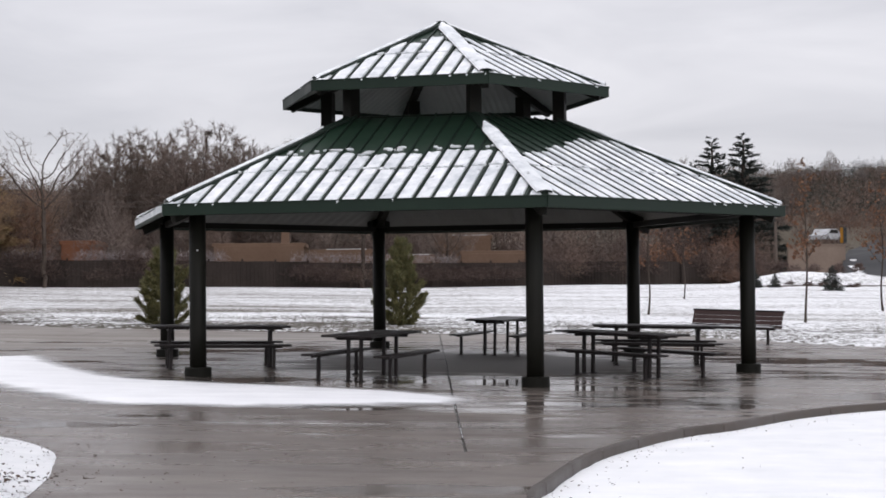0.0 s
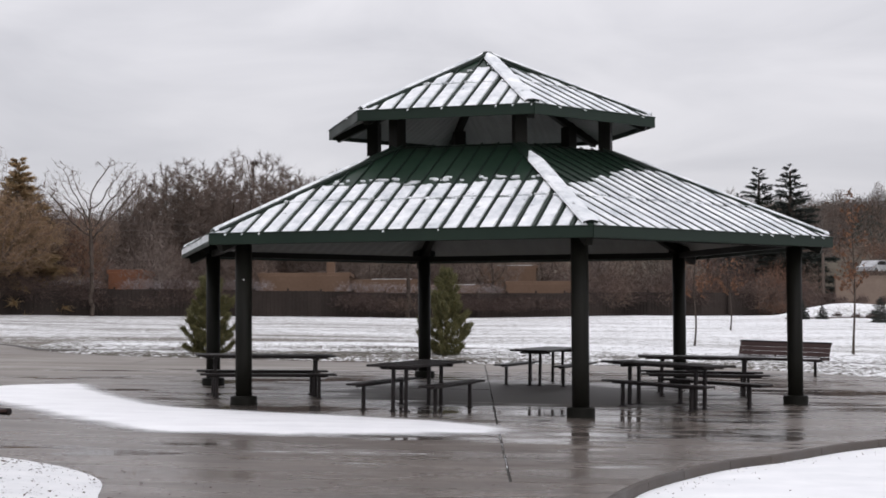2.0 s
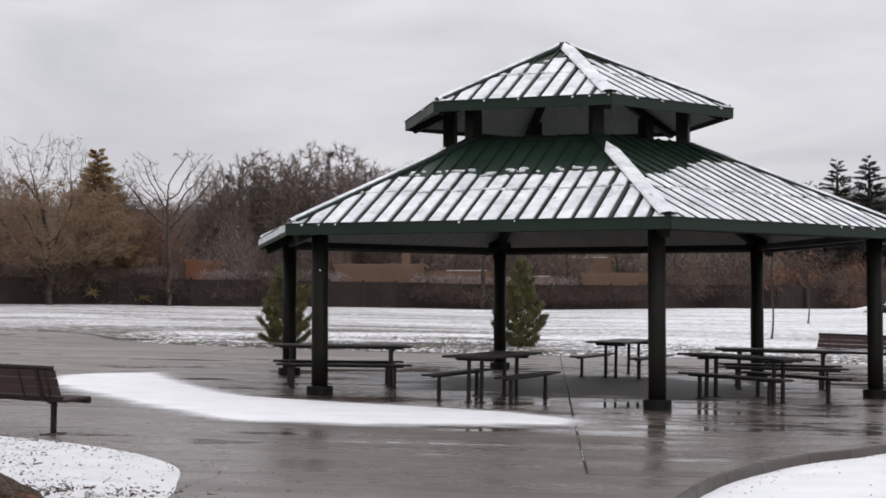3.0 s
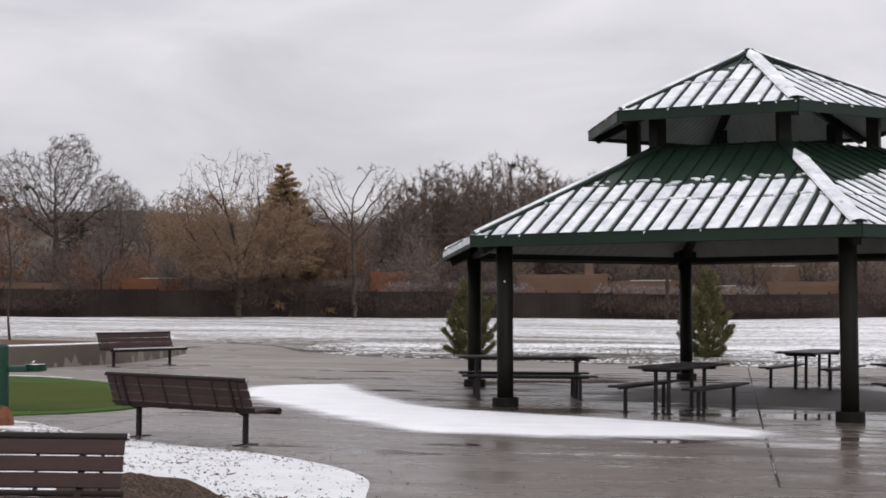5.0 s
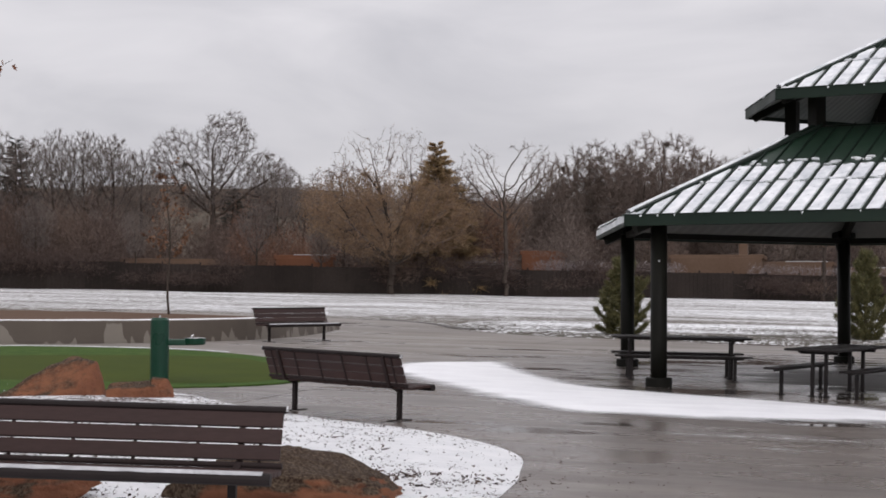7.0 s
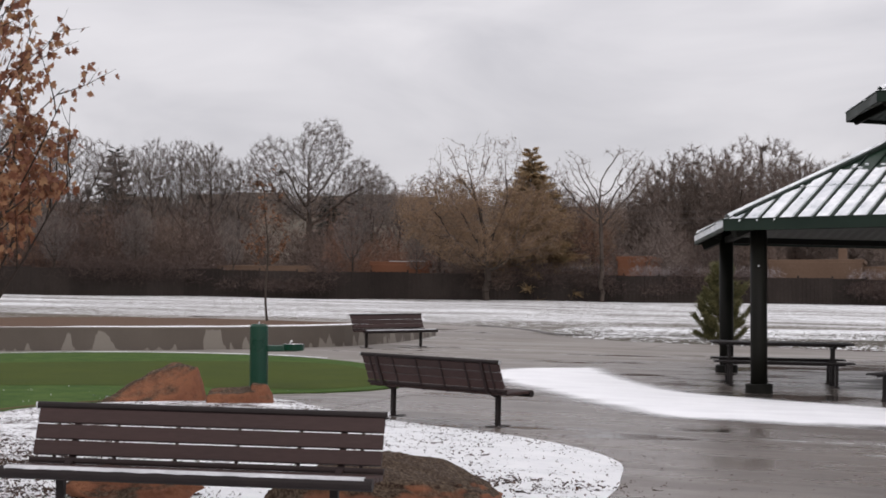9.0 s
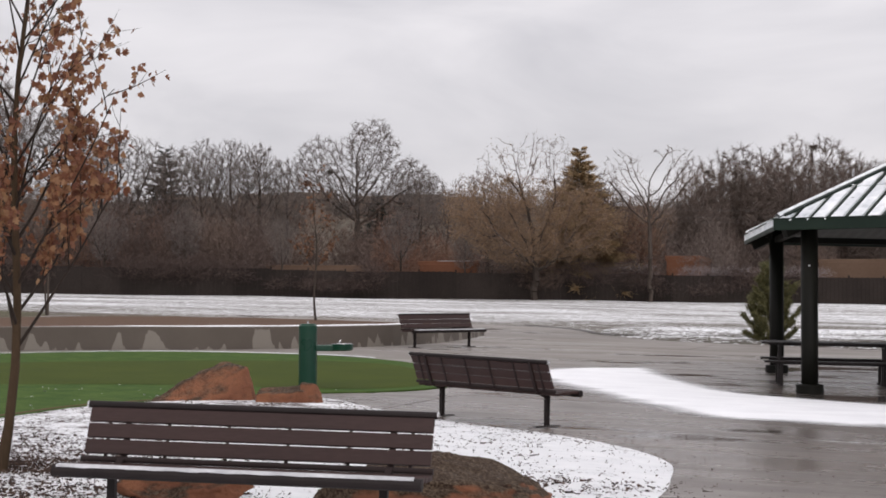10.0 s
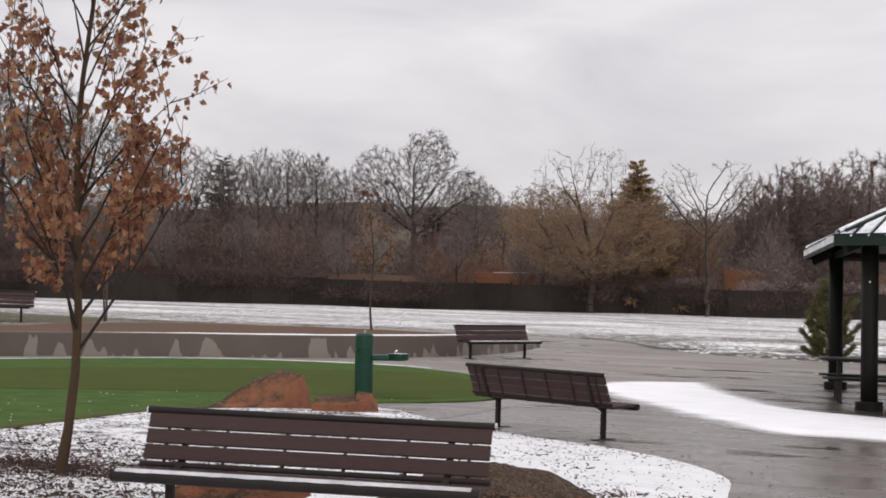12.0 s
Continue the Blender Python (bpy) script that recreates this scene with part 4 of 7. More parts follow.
def face_frame(i, r0, z0, r1, z1):
    """For the roof face between corners i and i+1: origin mid eave, unit along, up the slope, normal, slope length, half widths."""
    a, b, c, d = ring(r0, i, z0), ring(r0, i + 1, z0), ring(r1, i, z1), ring(r1, i + 1, z1)
    o, top = (a + b) / 2, (c + d) / 2
    along, up = (b - a).normalized(), (top - o)
    ln = up.length
    up = up / ln
    return o, along, up, along.cross(up).normalized(), ln, (b - a).length / 2, (d - c).length / 2


def slope_matrix(fr):
    o, along, up, nrm = fr[:4]
    return Matrix.Translation(o) @ Matrix((along, up, nrm)).transposed().to_4x4()


def roof_tier(pav, r0, z0, r1, z1, seams):
    ln, w0, w1 = face_frame(0, r0, z0, r1, z1)[4:]
    wid = 2 * w0 / seams
    pans = []
    for k in range(seams):
        xa, xb = -w0 + k * wid, -w0 + (k + 1) * wid
        top = lambda x: min(1.0, (w0 - abs(x)) / max(1e-6, w0 - w1)) * ln
        ha, hb = top(xa), top(xb)
        poly = [(xa, -0.03), (xb, -0.03), (xb, hb), (xa, ha)]
        if k * 2 + 1 == seams and w1 < 0.01:
            poly = [(xa, -0.03), (xb, -0.03), (xb, hb), (0, ln), (xa, ha)]
        n = len(poly)
        pan = Mesh().add([(x, y, 0.0) for x, y in poly] + [(x, y, -0.02) for x, y in poly], [tuple(range(n)), tuple(range(2 * n - 1, n - 1, -1))] + [(q, (q + 1) % n, n + (q + 1) % n, n + q) for q in range(n)])
        rib = Mesh()
        if k and ha > 0.1:
            rib.box((0.028, ha + 0.02, 0.036), (xa, ha / 2 - 0.02, 0.016), None, 0.010)
        pans.append((mesh_data("roof_panel", pan, M_ROOF), mesh_data("seam_rib", rib, M_RIB) if rib.v else None))
    for i in range(6):
        fr = face_frame(i, r0, z0, r1, z1)
        mat4 = slope_matrix(fr)
        for pan, rib in pans:
            p = part("roof_panel", pan, M_ROOF, pav, at=mat4)
            if rib:
                part("seam_rib", rib, M_RIB, p)
        # ceiling deck under the face, ribbed
        o, along, up, nrm, ln, w0, w1 = fr
        m = Mesh()
        nn = 24
        v = []
        for q in range(nn * 2 + 1):
            x = -w0 + 2 * w0 * q / (nn * 2)
            h = min(1.0, (w0 - abs(x)) / max(1e-6, w0 - w1)) * ln
            dz = -0.118 if q % 2 else -0.130
            v += [(x, 0.0, dz), (x, max(0.01, h), dz)]
        m.add(v, [(2 * q, 2 * q + 1, 2 * q + 3, 2 * q + 2) for q in range(nn * 2)])
        part("ceiling_deck", m, M_SOFFIT, pav, "pale galvanised steel ceiling deck", at=mat4)
        # fascia
        a, b = ring(r0 + 0.03, i, z0 - 0.085), ring(r0 + 0.03, i + 1, z0 - 0.085)
        m = Mesh().bar(a, b, 0.035, 0.19, (0, 0, 1), 0.006)
        m.bar(a + Vector((0, 0, 0.088)), b + Vector((0, 0, 0.088)), 0.06, 0.022, (0, 0, 1), 0.004)
        part("fascia", m, M_FASCIA, pav)
        # hip cap
        a, b = ring(r0 - 0.10, i, z0 + 0.02 + 0.10 * (z1 - z0) / (r0 - r1)), ring(r1, i, z1 + 0.02)
        out = (b - a).normalized()
        side = Vector((0, 0, 1)).cross(out).normalized()
        v = []
        for p in (a, b):
            for u, h in ((-0.135, -0.03), (-0.125, 0.015), (0.0, 0.045), (0.125, 0.015), (0.135, -0.03)):
                v.append(p + side * u + Vector((0, 0, h)))
        m = Mesh().add(v, [(k, k + 1, k + 6, k + 5) for k in range(4)] + [(0, 1, 2, 3, 4), (9, 8, 7, 6, 5)])
        part("hip_cap", m, M_RIB, pav)


def build_pavilion():
    pav = thing("pavilion", "hexagonal two-tier park pavilion with green metal roof and dark steel posts", "pavilion", at=pose(CX, CY, 0))
    for i in range(6):
        foot = ring(R_COL, i, 0)
        gz = G(CX + foot.x, CY + foot.y)
        turn = Matrix.Rotation(radians(ANG + 60 * i), 4, "Z")
        top = 2.96
        m = Mesh().tube([(0, 0, gz), (0, 0, gz + 0.8), (0, 0, top)], [0.138] * 3, 24)
        m.smooth = True
        col = part("column", m, M_STEEL, pav, at=Matrix.Translation((foot.x, foot.y, 0)) @ turn)
        part("column_base", Mesh().tube([(0, 0, gz - 0.02), (0, 0, gz + 0.14), (0, 0, gz + 0.155)], [0.222, 0.222, 0.205], 28), M_STEEL, col)
        part("cap_plate", Mesh().box((0.34, 0.34, 0.03), (0, 0, 2.80), None, 0.004).box((0.10, 0.5, 0.22), (0.02, 0, 2.86), None, 0.01), M_STEEL, col)
        if i == 5:
            d = turn.inverted() @ Vector((0.135, -0.991, 0))
            part("tag", Mesh().tube([d * 0.136 + Vector((0, 0, 2.10)), d * 0.143 + Vector((0, 0, 2.10))], [0.015, 0.013], 10), M_SLUSH, col, "small pale round tag")
        # hip rafter from post to the ring under the lantern
        a, b = ring(R_EAVE - 0.15, i, Z_EAVE - 0.20), ring(R_TOP - 0.05, i, Z_TOP - 0.24)
        part("rafter", Mesh().bar(a, b, 0.13, 0.20, (0, 0, 1), 0.01), M_STEEL, pav)
        # tie between posts, under the deck
        a, b = ring(R_COL, i, 2.745), ring(R_COL, i + 1, 2.745)
        part("eave_beam", Mesh().bar(a, b, 0.10, 0.12, (0, 0, 1), 0.01), M_STEEL, pav)
        # lantern: posts, sill and head beams, upper rafters
        p = ring(2.28, i, 0)
        m = Mesh().box((0.225, 0.225, 1.06), (0, 0, 4.70), None, 0.012)
        part("lantern_post", m, M_STEEL, pav, at=Matrix.Translation((p.x, p.y, 0)) @ turn)
        a, b = ring(2.28, i, 4.44), ring(2.28, i + 1, 4.44)
        part("lantern_sill", Mesh().bar(a, b, 0.12, 0.16, (0, 0, 1), 0.01), M_STEEL, pav)
        a, b = ring(R_UP - 0.12, i, Z_UP - 0.17), ring(0.05, i, Z_APEX - 0.22)
        part("lantern_rafter", Mesh().bar(a, b, 0.12, 0.15, (0, 0, 1), 0.01), M_STEEL, pav)
    roof_tier(pav, R_EAVE, Z_EAVE, R_TOP, Z_TOP, 21)
    roof_tier(pav, R_UP, Z_UP, 0.02, Z_APEX, 10)
    m = Mesh().tube([(0, 0, Z_APEX - 0.03), (0, 0, Z_APEX + 0.06), (0, 0, Z_APEX + 0.075)], [0.13, 0.09, 0.02], 12)
    part("apex_cap", m, M_RIB, pav)


def build_roof_snow():
    """Snow left in the pans between the seam ribs, with a slip line across, and along the hips."""
    rng = random.Random(11)
    m = Mesh()

    def slab(mat4, pts, th):
        n = len(pts)
        cx, cy = sum(p[0] for p in pts) / n, sum(p[1] for p in pts) / n
        lo = [mat4 @ Vector((x, y, 0.003)) for x, y in pts]
        hi = [mat4 @ Vector((cx + (x - cx) * 0.93, cy + (y - cy) * 0.985, th)) for x, y in pts]
        m.add(lo + hi, [tuple(range(n, 2 * n))] + [(q, (q + 1) % n, n + (q + 1) % n, n + q) for q in range(n)])

    for (r0, z0, r1, z1, seams, tier) in ((R_EAVE, Z_EAVE, R_TOP, Z_TOP, 21, 0), (R_UP, Z_UP, 0.02, Z_APEX, 10, 1)):
        for i in range(6):
            fr = face_frame(i, r0, z0, r1, z1)
            mat4, ln, w0, w1 = Matrix.Translation((CX, CY, 0)) @ slope_matrix(fr), fr[4], fr[5], fr[6]
            wid = 2 * w0 / seams
            for k in range(seams):
                xa, xb = -w0 + k * wid + rng.uniform(0.026, 0.05), -w0 + (k + 1) * wid - rng.uniform(0.036, 0.066)
                roof = lambda x: min(1.0, (w0 - abs(x)) / max(1e-6, w0 - w1)) * ln - 0.17
                if tier == 0:
                    reach = ln * (0.51 + 0.06 * noise.noise((k * 0.5, i * 7.1, 0)) + rng.uniform(-0.012, 0.012))
                    # one flank has kept its snow higher up
                    if i == 0:
                        reach += ln * (0.26 * smooth(0.15, 0.65, k / seams) - 0.04)
                    slip = ln * (0.325 + 0.03 * noise.noise((k * 0.9, i, 4)))
                else:
                    reach = ln * (0.66 + 0.22 * noise.noise((k * 0.8, i * 3.3, 2)))
                    slip = ln * (0.42 + 0.03 * noise.noise((k, i, 4)))
                open_gap = rng.choice((0.012, 0.02, 0.028, 0.045))
                for lo, hi in ((-0.035, slip - open_gap), (slip + open_gap, reach)):
                    steps = 5
                    # where the slab has thinned it has drawn back from one rib
                    thin = 0.07 if i == 0 and hi == reach else 0.0
                    left = [(xa + thin * s / steps + 0.01 * noise.noise((lo + s, k, i)), min(lo + (hi - lo) * s / steps, 9)) for s in range(steps + 1)]
                    right = [(xb + 0.01 * noise.noise((lo + s, k + 50, i)), lo + (hi - lo) * s / steps) for s in range(steps + 1)]
                    top_l, top_r = roof(xa), roof(xb)
                    if min(top_l, top_r) < lo + 0.03 and max(top_l, top_r) < lo + 0.1:
                        continue
                    left = [(x, min(y, max(lo, top_l))) for x, y in left]
                    right = [(x, min(y, max(lo, top_r))) for x, y in right]
                    mid = []
                    if hi == reach and top_l > hi and top_r > hi:
                        mid = [(xb + (xa - xb) * u, hi + rng.uniform(-0.05, 0.06)) for u in (0.3, 0.65)]
                    pts = right + mid + left[::-1]
                    slab(mat4, pts, 0.026 + 0.006 * rng.random())
                # loose clots above the slab and along the slip line
                for c in range(0 if i == 0 else rng.choice((1, 2, 2, 3)) if tier == 0 else 1):
                    x, y = rng.uniform(xa - 0.02, xb + 0.02), reach + 0.20 + rng.gauss(0, 0.05)
                    if roof(x) < y + 0.05:
                        continue
                    a, b = rng.uniform(0.03, 0.10), rng.uniform(0.015, 0.035)
                    slab(mat4, [(x + a * math.cos(t) * rng.uniform(0.7, 1.2), y + b * math.sin(t) * rng.uniform(0.7, 1.2)) for t in np.linspace(0, 6.28, 8)[:-1]], 0.03)
                # drips over the eave
                if rng.random() < 0.22:
                    x, a = xb + 0.02, rng.uniform(0.008, 0.02)
                    slab(mat4, [(x - a, -0.02), (x - a * 0.6, -0.075 - rng.uniform(0, 0.03)), (x + a * 0.5, -0.085 - rng.uniform(0, 0.03)), (x + a, -0.02)], 0.022)
                for c in range(4):
                    x, y = rng.uniform(xa, xb), slip + rng.uniform(-0.03, 0.05)
                    if roof(x) < y + 0.05 or y > reach:
                        continue
                    a, b = rng.uniform(0.02, 0.06), rng.uniform(0.012, 0.03)
                    slab(mat4, [(x + a * math.cos(t), y + b * math.sin(t) * rng.uniform(0.7, 1.2)) for t in np.linspace(0, 6.28, 7)[:-1]], 0.045)
            # snow on the hip cap
            a, b = ring(r0 + 0.0, i, z0 + 0.02), ring(r1, i, z1 + 0.02)
            d = (b - a)
            side = Vector((0, 0, 1)).cross(d.normalized()).normalized()
            end = 0.985 if tier else 0.83
            v = []
            for s in range(25):
                q = a + d * (0.005 + (end - 0.005) * s / 24) + Vector((CX, CY, 0))
                fade = 1.0 if s < 22 else (24.6 - s) / 3
                jl, jr = (0.15 if i == 0 else 0.07) * fade + 0.012 * noise.noise((s * 0.7, i, tier)), (0.15 if i == 0 else 0.07) * fade + 0.012 * noise.noise((s * 0.7, i + 9, tier))
                v += [q + side * u + Vector((0, 0, h)) for u, h in ((-jl, 0.012), (-jl * 0.8, 0.045), (0, 0.066), (jr * 0.8, 0.045), (jr, 0.012))]
            m.add(v, [(s * 5 + k, s * 5 + k + 1, s * 5 + k + 6, s * 5 + k + 5) for s in range(24) for k in range(4)])
    tagged(part("roof_snow", m, M_ROOFSNOW), "melting snow lying in the roof pans between the ribs", "snow", kind="stuff")
    m = Mesh()
    a, b = ring(R_EAVE + 0.052, 4, Z_EAVE - 0.085), ring(R_EAVE + 0.052, 5, Z_EAVE - 0.085)
    v = []
    for s in range(61):
        q = a.lerp(b, 0.01 + 0.98 * s / 60) + Vector((CX, CY, 0))
        h = 0.085 + 0.012 * noise.noise((s * 0.4, 0, 0))
        v += [q + Vector((0, 0, h)), q + Vector((0, 0, -0.03 - 0.03 * noise.noise((s * 0.5, 3, 0))))]
    m.add(v, [(2 * s, 2 * s + 1, 2 * s + 3, 2 * s + 2) for s in range(60)])
    tagged(part("fascia_frost", m, M_ROOFSNOW), "grey wet snow stuck to one fascia board", "snow", kind="stuff")


# ------------------------------------------------------------------ furniture
def build_bench():
    """An eight-foot park bench: origin on the ground between its legs, sitting side towards -y."""
    b = thing("park_bench", "brown plank park bench on two steel posts", "bench", "park benches")
    half = 1.22
    for k in range(3):
        y = -0.20 + k * 0.135
        part("seat_plank", Mesh().box((2 * half - 0.02, 0.125, 0.035), (0, y, 0.425 - 0.008 * k), None, 0.006), M_PLANK, b)
    part("front_tube", Mesh().tube([(-half, -0.297, 0.408), (half, -0.297, 0.408)], [0.042] * 2, 14), M_FRAME, b)
    lo, hi = Vector((0, 0.155, 0.450)), Vector((0, 0.288, 0.788))
    d = hi - lo
    nrm = Vector((0, -d.z, d.y)).normalized()
    tilt = Matrix.Rotation(-math.atan2(d.y, d.z), 4, "X")
    for k, t in enumerate((0.222, 0.53, 0.838)):
        c = lo + d * t
        part("back_plank", Mesh().box((2 * half - 0.06, 0.034, 0.0985), c, tilt, 0.005), M_PLANK, b)
    part("top_tube", Mesh().tube([(-half + 0.01, hi.y, hi.z + 0.015), (half - 0.01, hi.y, hi.z + 0.012)], [0.025] * 2, 10), M_FRAME, b)
    part("bottom_tube", Mesh().tube([(-half + 0.01, lo.y, lo.z - 0.005), (half - 0.01, lo.y, lo.z - 0.005)], [0.021] * 2, 10), M_STRAP, b)
    for x in (-half + 0.006, half - 0.006):
        part("end_cap", Mesh().tube([(x - 0.006, hi.y, hi.z + 0.012), (x + 0.006, hi.y, hi.z + 0.012)], [0.027, 0.027], 12), M_CHROME, b, "dull metal end cap")
    for k in range(6):
        x = -1.05 + k * 0.42
        part("back_strap", Mesh().bar(lo + Vector((x, 0, 0)) - nrm * 0.022, hi + Vector((x, 0, 0)) - nrm * 0.022, 0.024, 0.008, nrm), M_STRAP, b)
        part("seat_strap", Mesh().box((0.035, 0.44, 0.012), (x, -0.07, 0.394)), M_FRAME, b)
    for x in (-0.92, 0.92):
        leg = part("leg", Mesh().box((0.056, 0.056, 0.40), (x, -0.02, 0.20), None, 0.008), M_FRAME, b)
        part("foot_plate", Mesh().box((0.055, 0.42, 0.010), (x, -0.02, 0.006), None, 0.002), M_FRAME, leg)
        part("back_support", Mesh().bar((x, 0.0, 0.37), (x, lo.y + 0.03, lo.z), 0.05, 0.05, (0, 0, 1), 0.006).bar((x, lo.y + 0.030, lo.z), (x, hi.y + 0.028, hi.z), 0.045, 0.026, (0, 1, 0), 0.005), M_STRAP, b)
    return b


def build_tables():
    def table(post_x):
        t = thing("picnic_table", "long dark steel picnic table on four posts", "picnic table", "picnic tables under the roof")
        part("tabletop", Mesh().box((2.46, 0.80, 0.036), (0, 0, 0.737), None, 0.014).box((2.20, 0.04, 0.035), (0, -0.2, 0.706)).box((2.20, 0.04, 0.035), (0, 0.2, 0.706)), M_TABLE, t)
        for x in (-post_x, post_x):
            part("top_brace", Mesh().box((0.07, 0.62, 0.05), (x, 0, 0.685), None, 0.006), M_TABLE, t)
            for y in (-0.11, 0.11):
                leg = part("leg", Mesh().box((0.055, 0.055, 0.68), (x, y, 0.34), None, 0.008), M_TABLE, t)
                part("foot_plate", Mesh().box((0.11, 0.11, 0.012), (x, y, 0.008), None, 0.003), M_TABLE, leg)
        return t

    table(0.90).matrix_basis = stand(-3.68, 29.76, 12, 0.002)
    t = table(0.78)

    def bench(post_x):
        s = thing("picnic_bench", "backless dark steel bench on two posts", "bench", "benches at the picnic tables")
        part("seat", Mesh().box((2.40, 0.28, 0.034), (0, 0, 0.425), None, 0.014).box((2.10, 0.05, 0.035), (0, 0, 0.396)), M_TABLE, s)
        for x in (-post_x, post_x):
            leg = part("leg", Mesh().box((0.055, 0.055, 0.40), (x, 0, 0.20), None, 0.008), M_TABLE, s)
            part("foot_plate", Mesh().box((0.11, 0.11, 0.012), (x, 0, 0.008), None, 0.003), M_TABLE, leg)
        return s

    wide, s = bench(0.90), bench(0.80)
    placed = set()
    for x, y, a in ((-3.68, 29.76, 12), (-0.86, 27.25, 70), (1.62, 35.05, 69.5), (3.36, 28.42, -51), (4.46, 31.85, -4)):
        for ob, off in ((t, 0), (wide if a == 12 else s, -0.62), (wide if a == 12 else s, 0.62)):
            if off == 0 and a == 12:
                continue
            slide = 0.2 if off and a == -51 else 0.0
            px, py = x - off * math.sin(radians(a)) + slide * math.cos(radians(a)) + (0.6 * slide if off < 0 else 1.2 * slide), y + off * math.cos(radians(a)) + slide * math.sin(radians(a))
            m = stand(px, py, a, 0.002)
            if ob.name in placed:
                copy_thing(ob, m)
            else:
                ob.matrix_basis = m
                placed.add(ob.name)


def build_benches():
    b = build_bench()
    b.matrix_basis = stand(-5.076, 9.86, 10.3, 0.026)
    tagged(b, "brown plank park bench in the mulch bed, slush on its seat")
    # left-over slush along the seat's rounded front edge, wet sheen painted into its colour
    m = Mesh()
    v = []
    for k in range(40):
        x = -1.19 + 2.36 * k / 39
        j = 7 * noise.noise((k * 0.5, 3, 3))
        v += [(x, -0.297 + r * math.cos(radians(a)), 0.408 + r * math.sin(radians(a))) for a, r in ((138 + j, 0.0425), (118, 0.049), (80, 0.050), (48 - j, 0.0425))]
    m.add(v, [(k * 4 + q, k * 4 + q + 1, k * 4 + q + 5, k * 4 + q + 4) for k in range(39) for q in range(3)])
    slush = mesh_data("seat_snow", m, M_SLUSH)
    tagged(part("seat_snow", slush, M_SLUSH, at=b.matrix_basis), "strip of grey slush and painted wet sheen on a bench seat", "snow", kind="stuff")
    for x, y, a, lab in ((-6.70, 19.89, 154.0, "brown plank park bench seen from behind, on wet concrete"), (-14.22, 38.69, 63, "brown plank park bench before the curved concrete wall"),
                         (7.52, 40.28, -36, "brown plank park bench where the yard meets snowy grass"), (-27.65, 36.15, 20, "brown plank park bench on the raised bank")):
        c = tagged(copy_thing(b, stand(x, y, a, 0.002 if x > -20 else 0.465)), lab)
        if "wall" in lab or "meets" in lab:
            tagged(part("seat_snow", slush, M_SLUSH, at=c.matrix_basis), "strip of grey slush and painted wet sheen on a bench seat", "snow", kind="stuff")


def build_fountain():
    f = thing("drinking_fountain", "green steel drinking fountain with one arm and bowl", "drinking fountain", at=pose(-11.17, 24.1, G(-11.17, 24.1), 0, 0, 24))
    part("pedestal", Mesh().tube([(0, 0, -0.02), (0, 0, 0.985), (0, 0, 1.0)], [0.145, 0.145, 0.13], 24), M_FOUNT, f)
    part("cap", Mesh().tube([(0, 0, 0.99), (0, 0, 1.02)], [0.135, 0.12], 24), M_FOUNT, f)
    arm = part("arm", Mesh().box((0.50, 0.15, 0.10), (0.37, 0, 0.635), None, 0.02), M_FOUNT, f)
    part("bowl", Mesh().tube([(0.55, 0, 0.59), (0.55, 0, 0.605), (0.55, 0, 0.70)], [0.12, 0.165, 0.175], 20), M_FOUNT, f, "green bowl with bright steel basin")
    part("basin", Mesh().tube([(0.55, 0, 0.695), (0.55, 0, 0.706)], [0.155, 0.150], 20), M_CHROME, f)
    part("spout", Mesh().tube([(0.50, 0.02, 0.70), (0.50, 0.02, 0.735), (0.53, 0.02, 0.75)], [0.018, 0.016, 0.012], 10), M_CHROME, f)
    part("button", Mesh().tube([(0.0, 0.06, 1.015), (0, 0.06, 1.06)], [0.018, 0.016], 10), M_CHROME, f)


def boulder(label, x, y, z, size, seed, turn=0.0, skew=0.0, material=None):
    bm = bmesh.new()
    bmesh.ops.create_icosphere(bm, subdivisions=5, radius=1.0)
    rng = random.Random(seed)
    planes = [(Vector((rng.gauss(0, 1), rng.gauss(0, 1), rng.gauss(0, 0.8))).normalized(), rng.uniform(0.55, 0.9)) for _ in range(16)]
    for v in bm.verts:
        p = v.co.copy()
        for n, d in planes:
            over = p.dot(n) - d
            if over > 0:
                p -= n * over * 0.94
        q = p * 1.0
        p += p.normalized() * (0.09 * noise.noise(q * 1.7 + Vector((seed, 0, 0))) + 0.05 * noise.noise(q * 5 + Vector((0, seed, 0))) + 0.035 * noise.noise(q * 13) + 0.018 * noise.noise(q * 29))
        v.co = Vector((p.x * size[0], p.y * size[1], p.z * size[2] * (1 + skew * p.x)))
    me = bpy.data.meshes.new("boulder")
    bm.to_mesh(me)
    bm.free()
    me.polygons.foreach_set("use_smooth", [True] * len(me.polygons))
    me.materials.append(material or M_ROCK)
    ob = new("boulder", me)
    ob.matrix_basis = pose(x, y, z, 0, 0, turn)
    return tagged(ob, label, "boulder", "boulders in the bed")


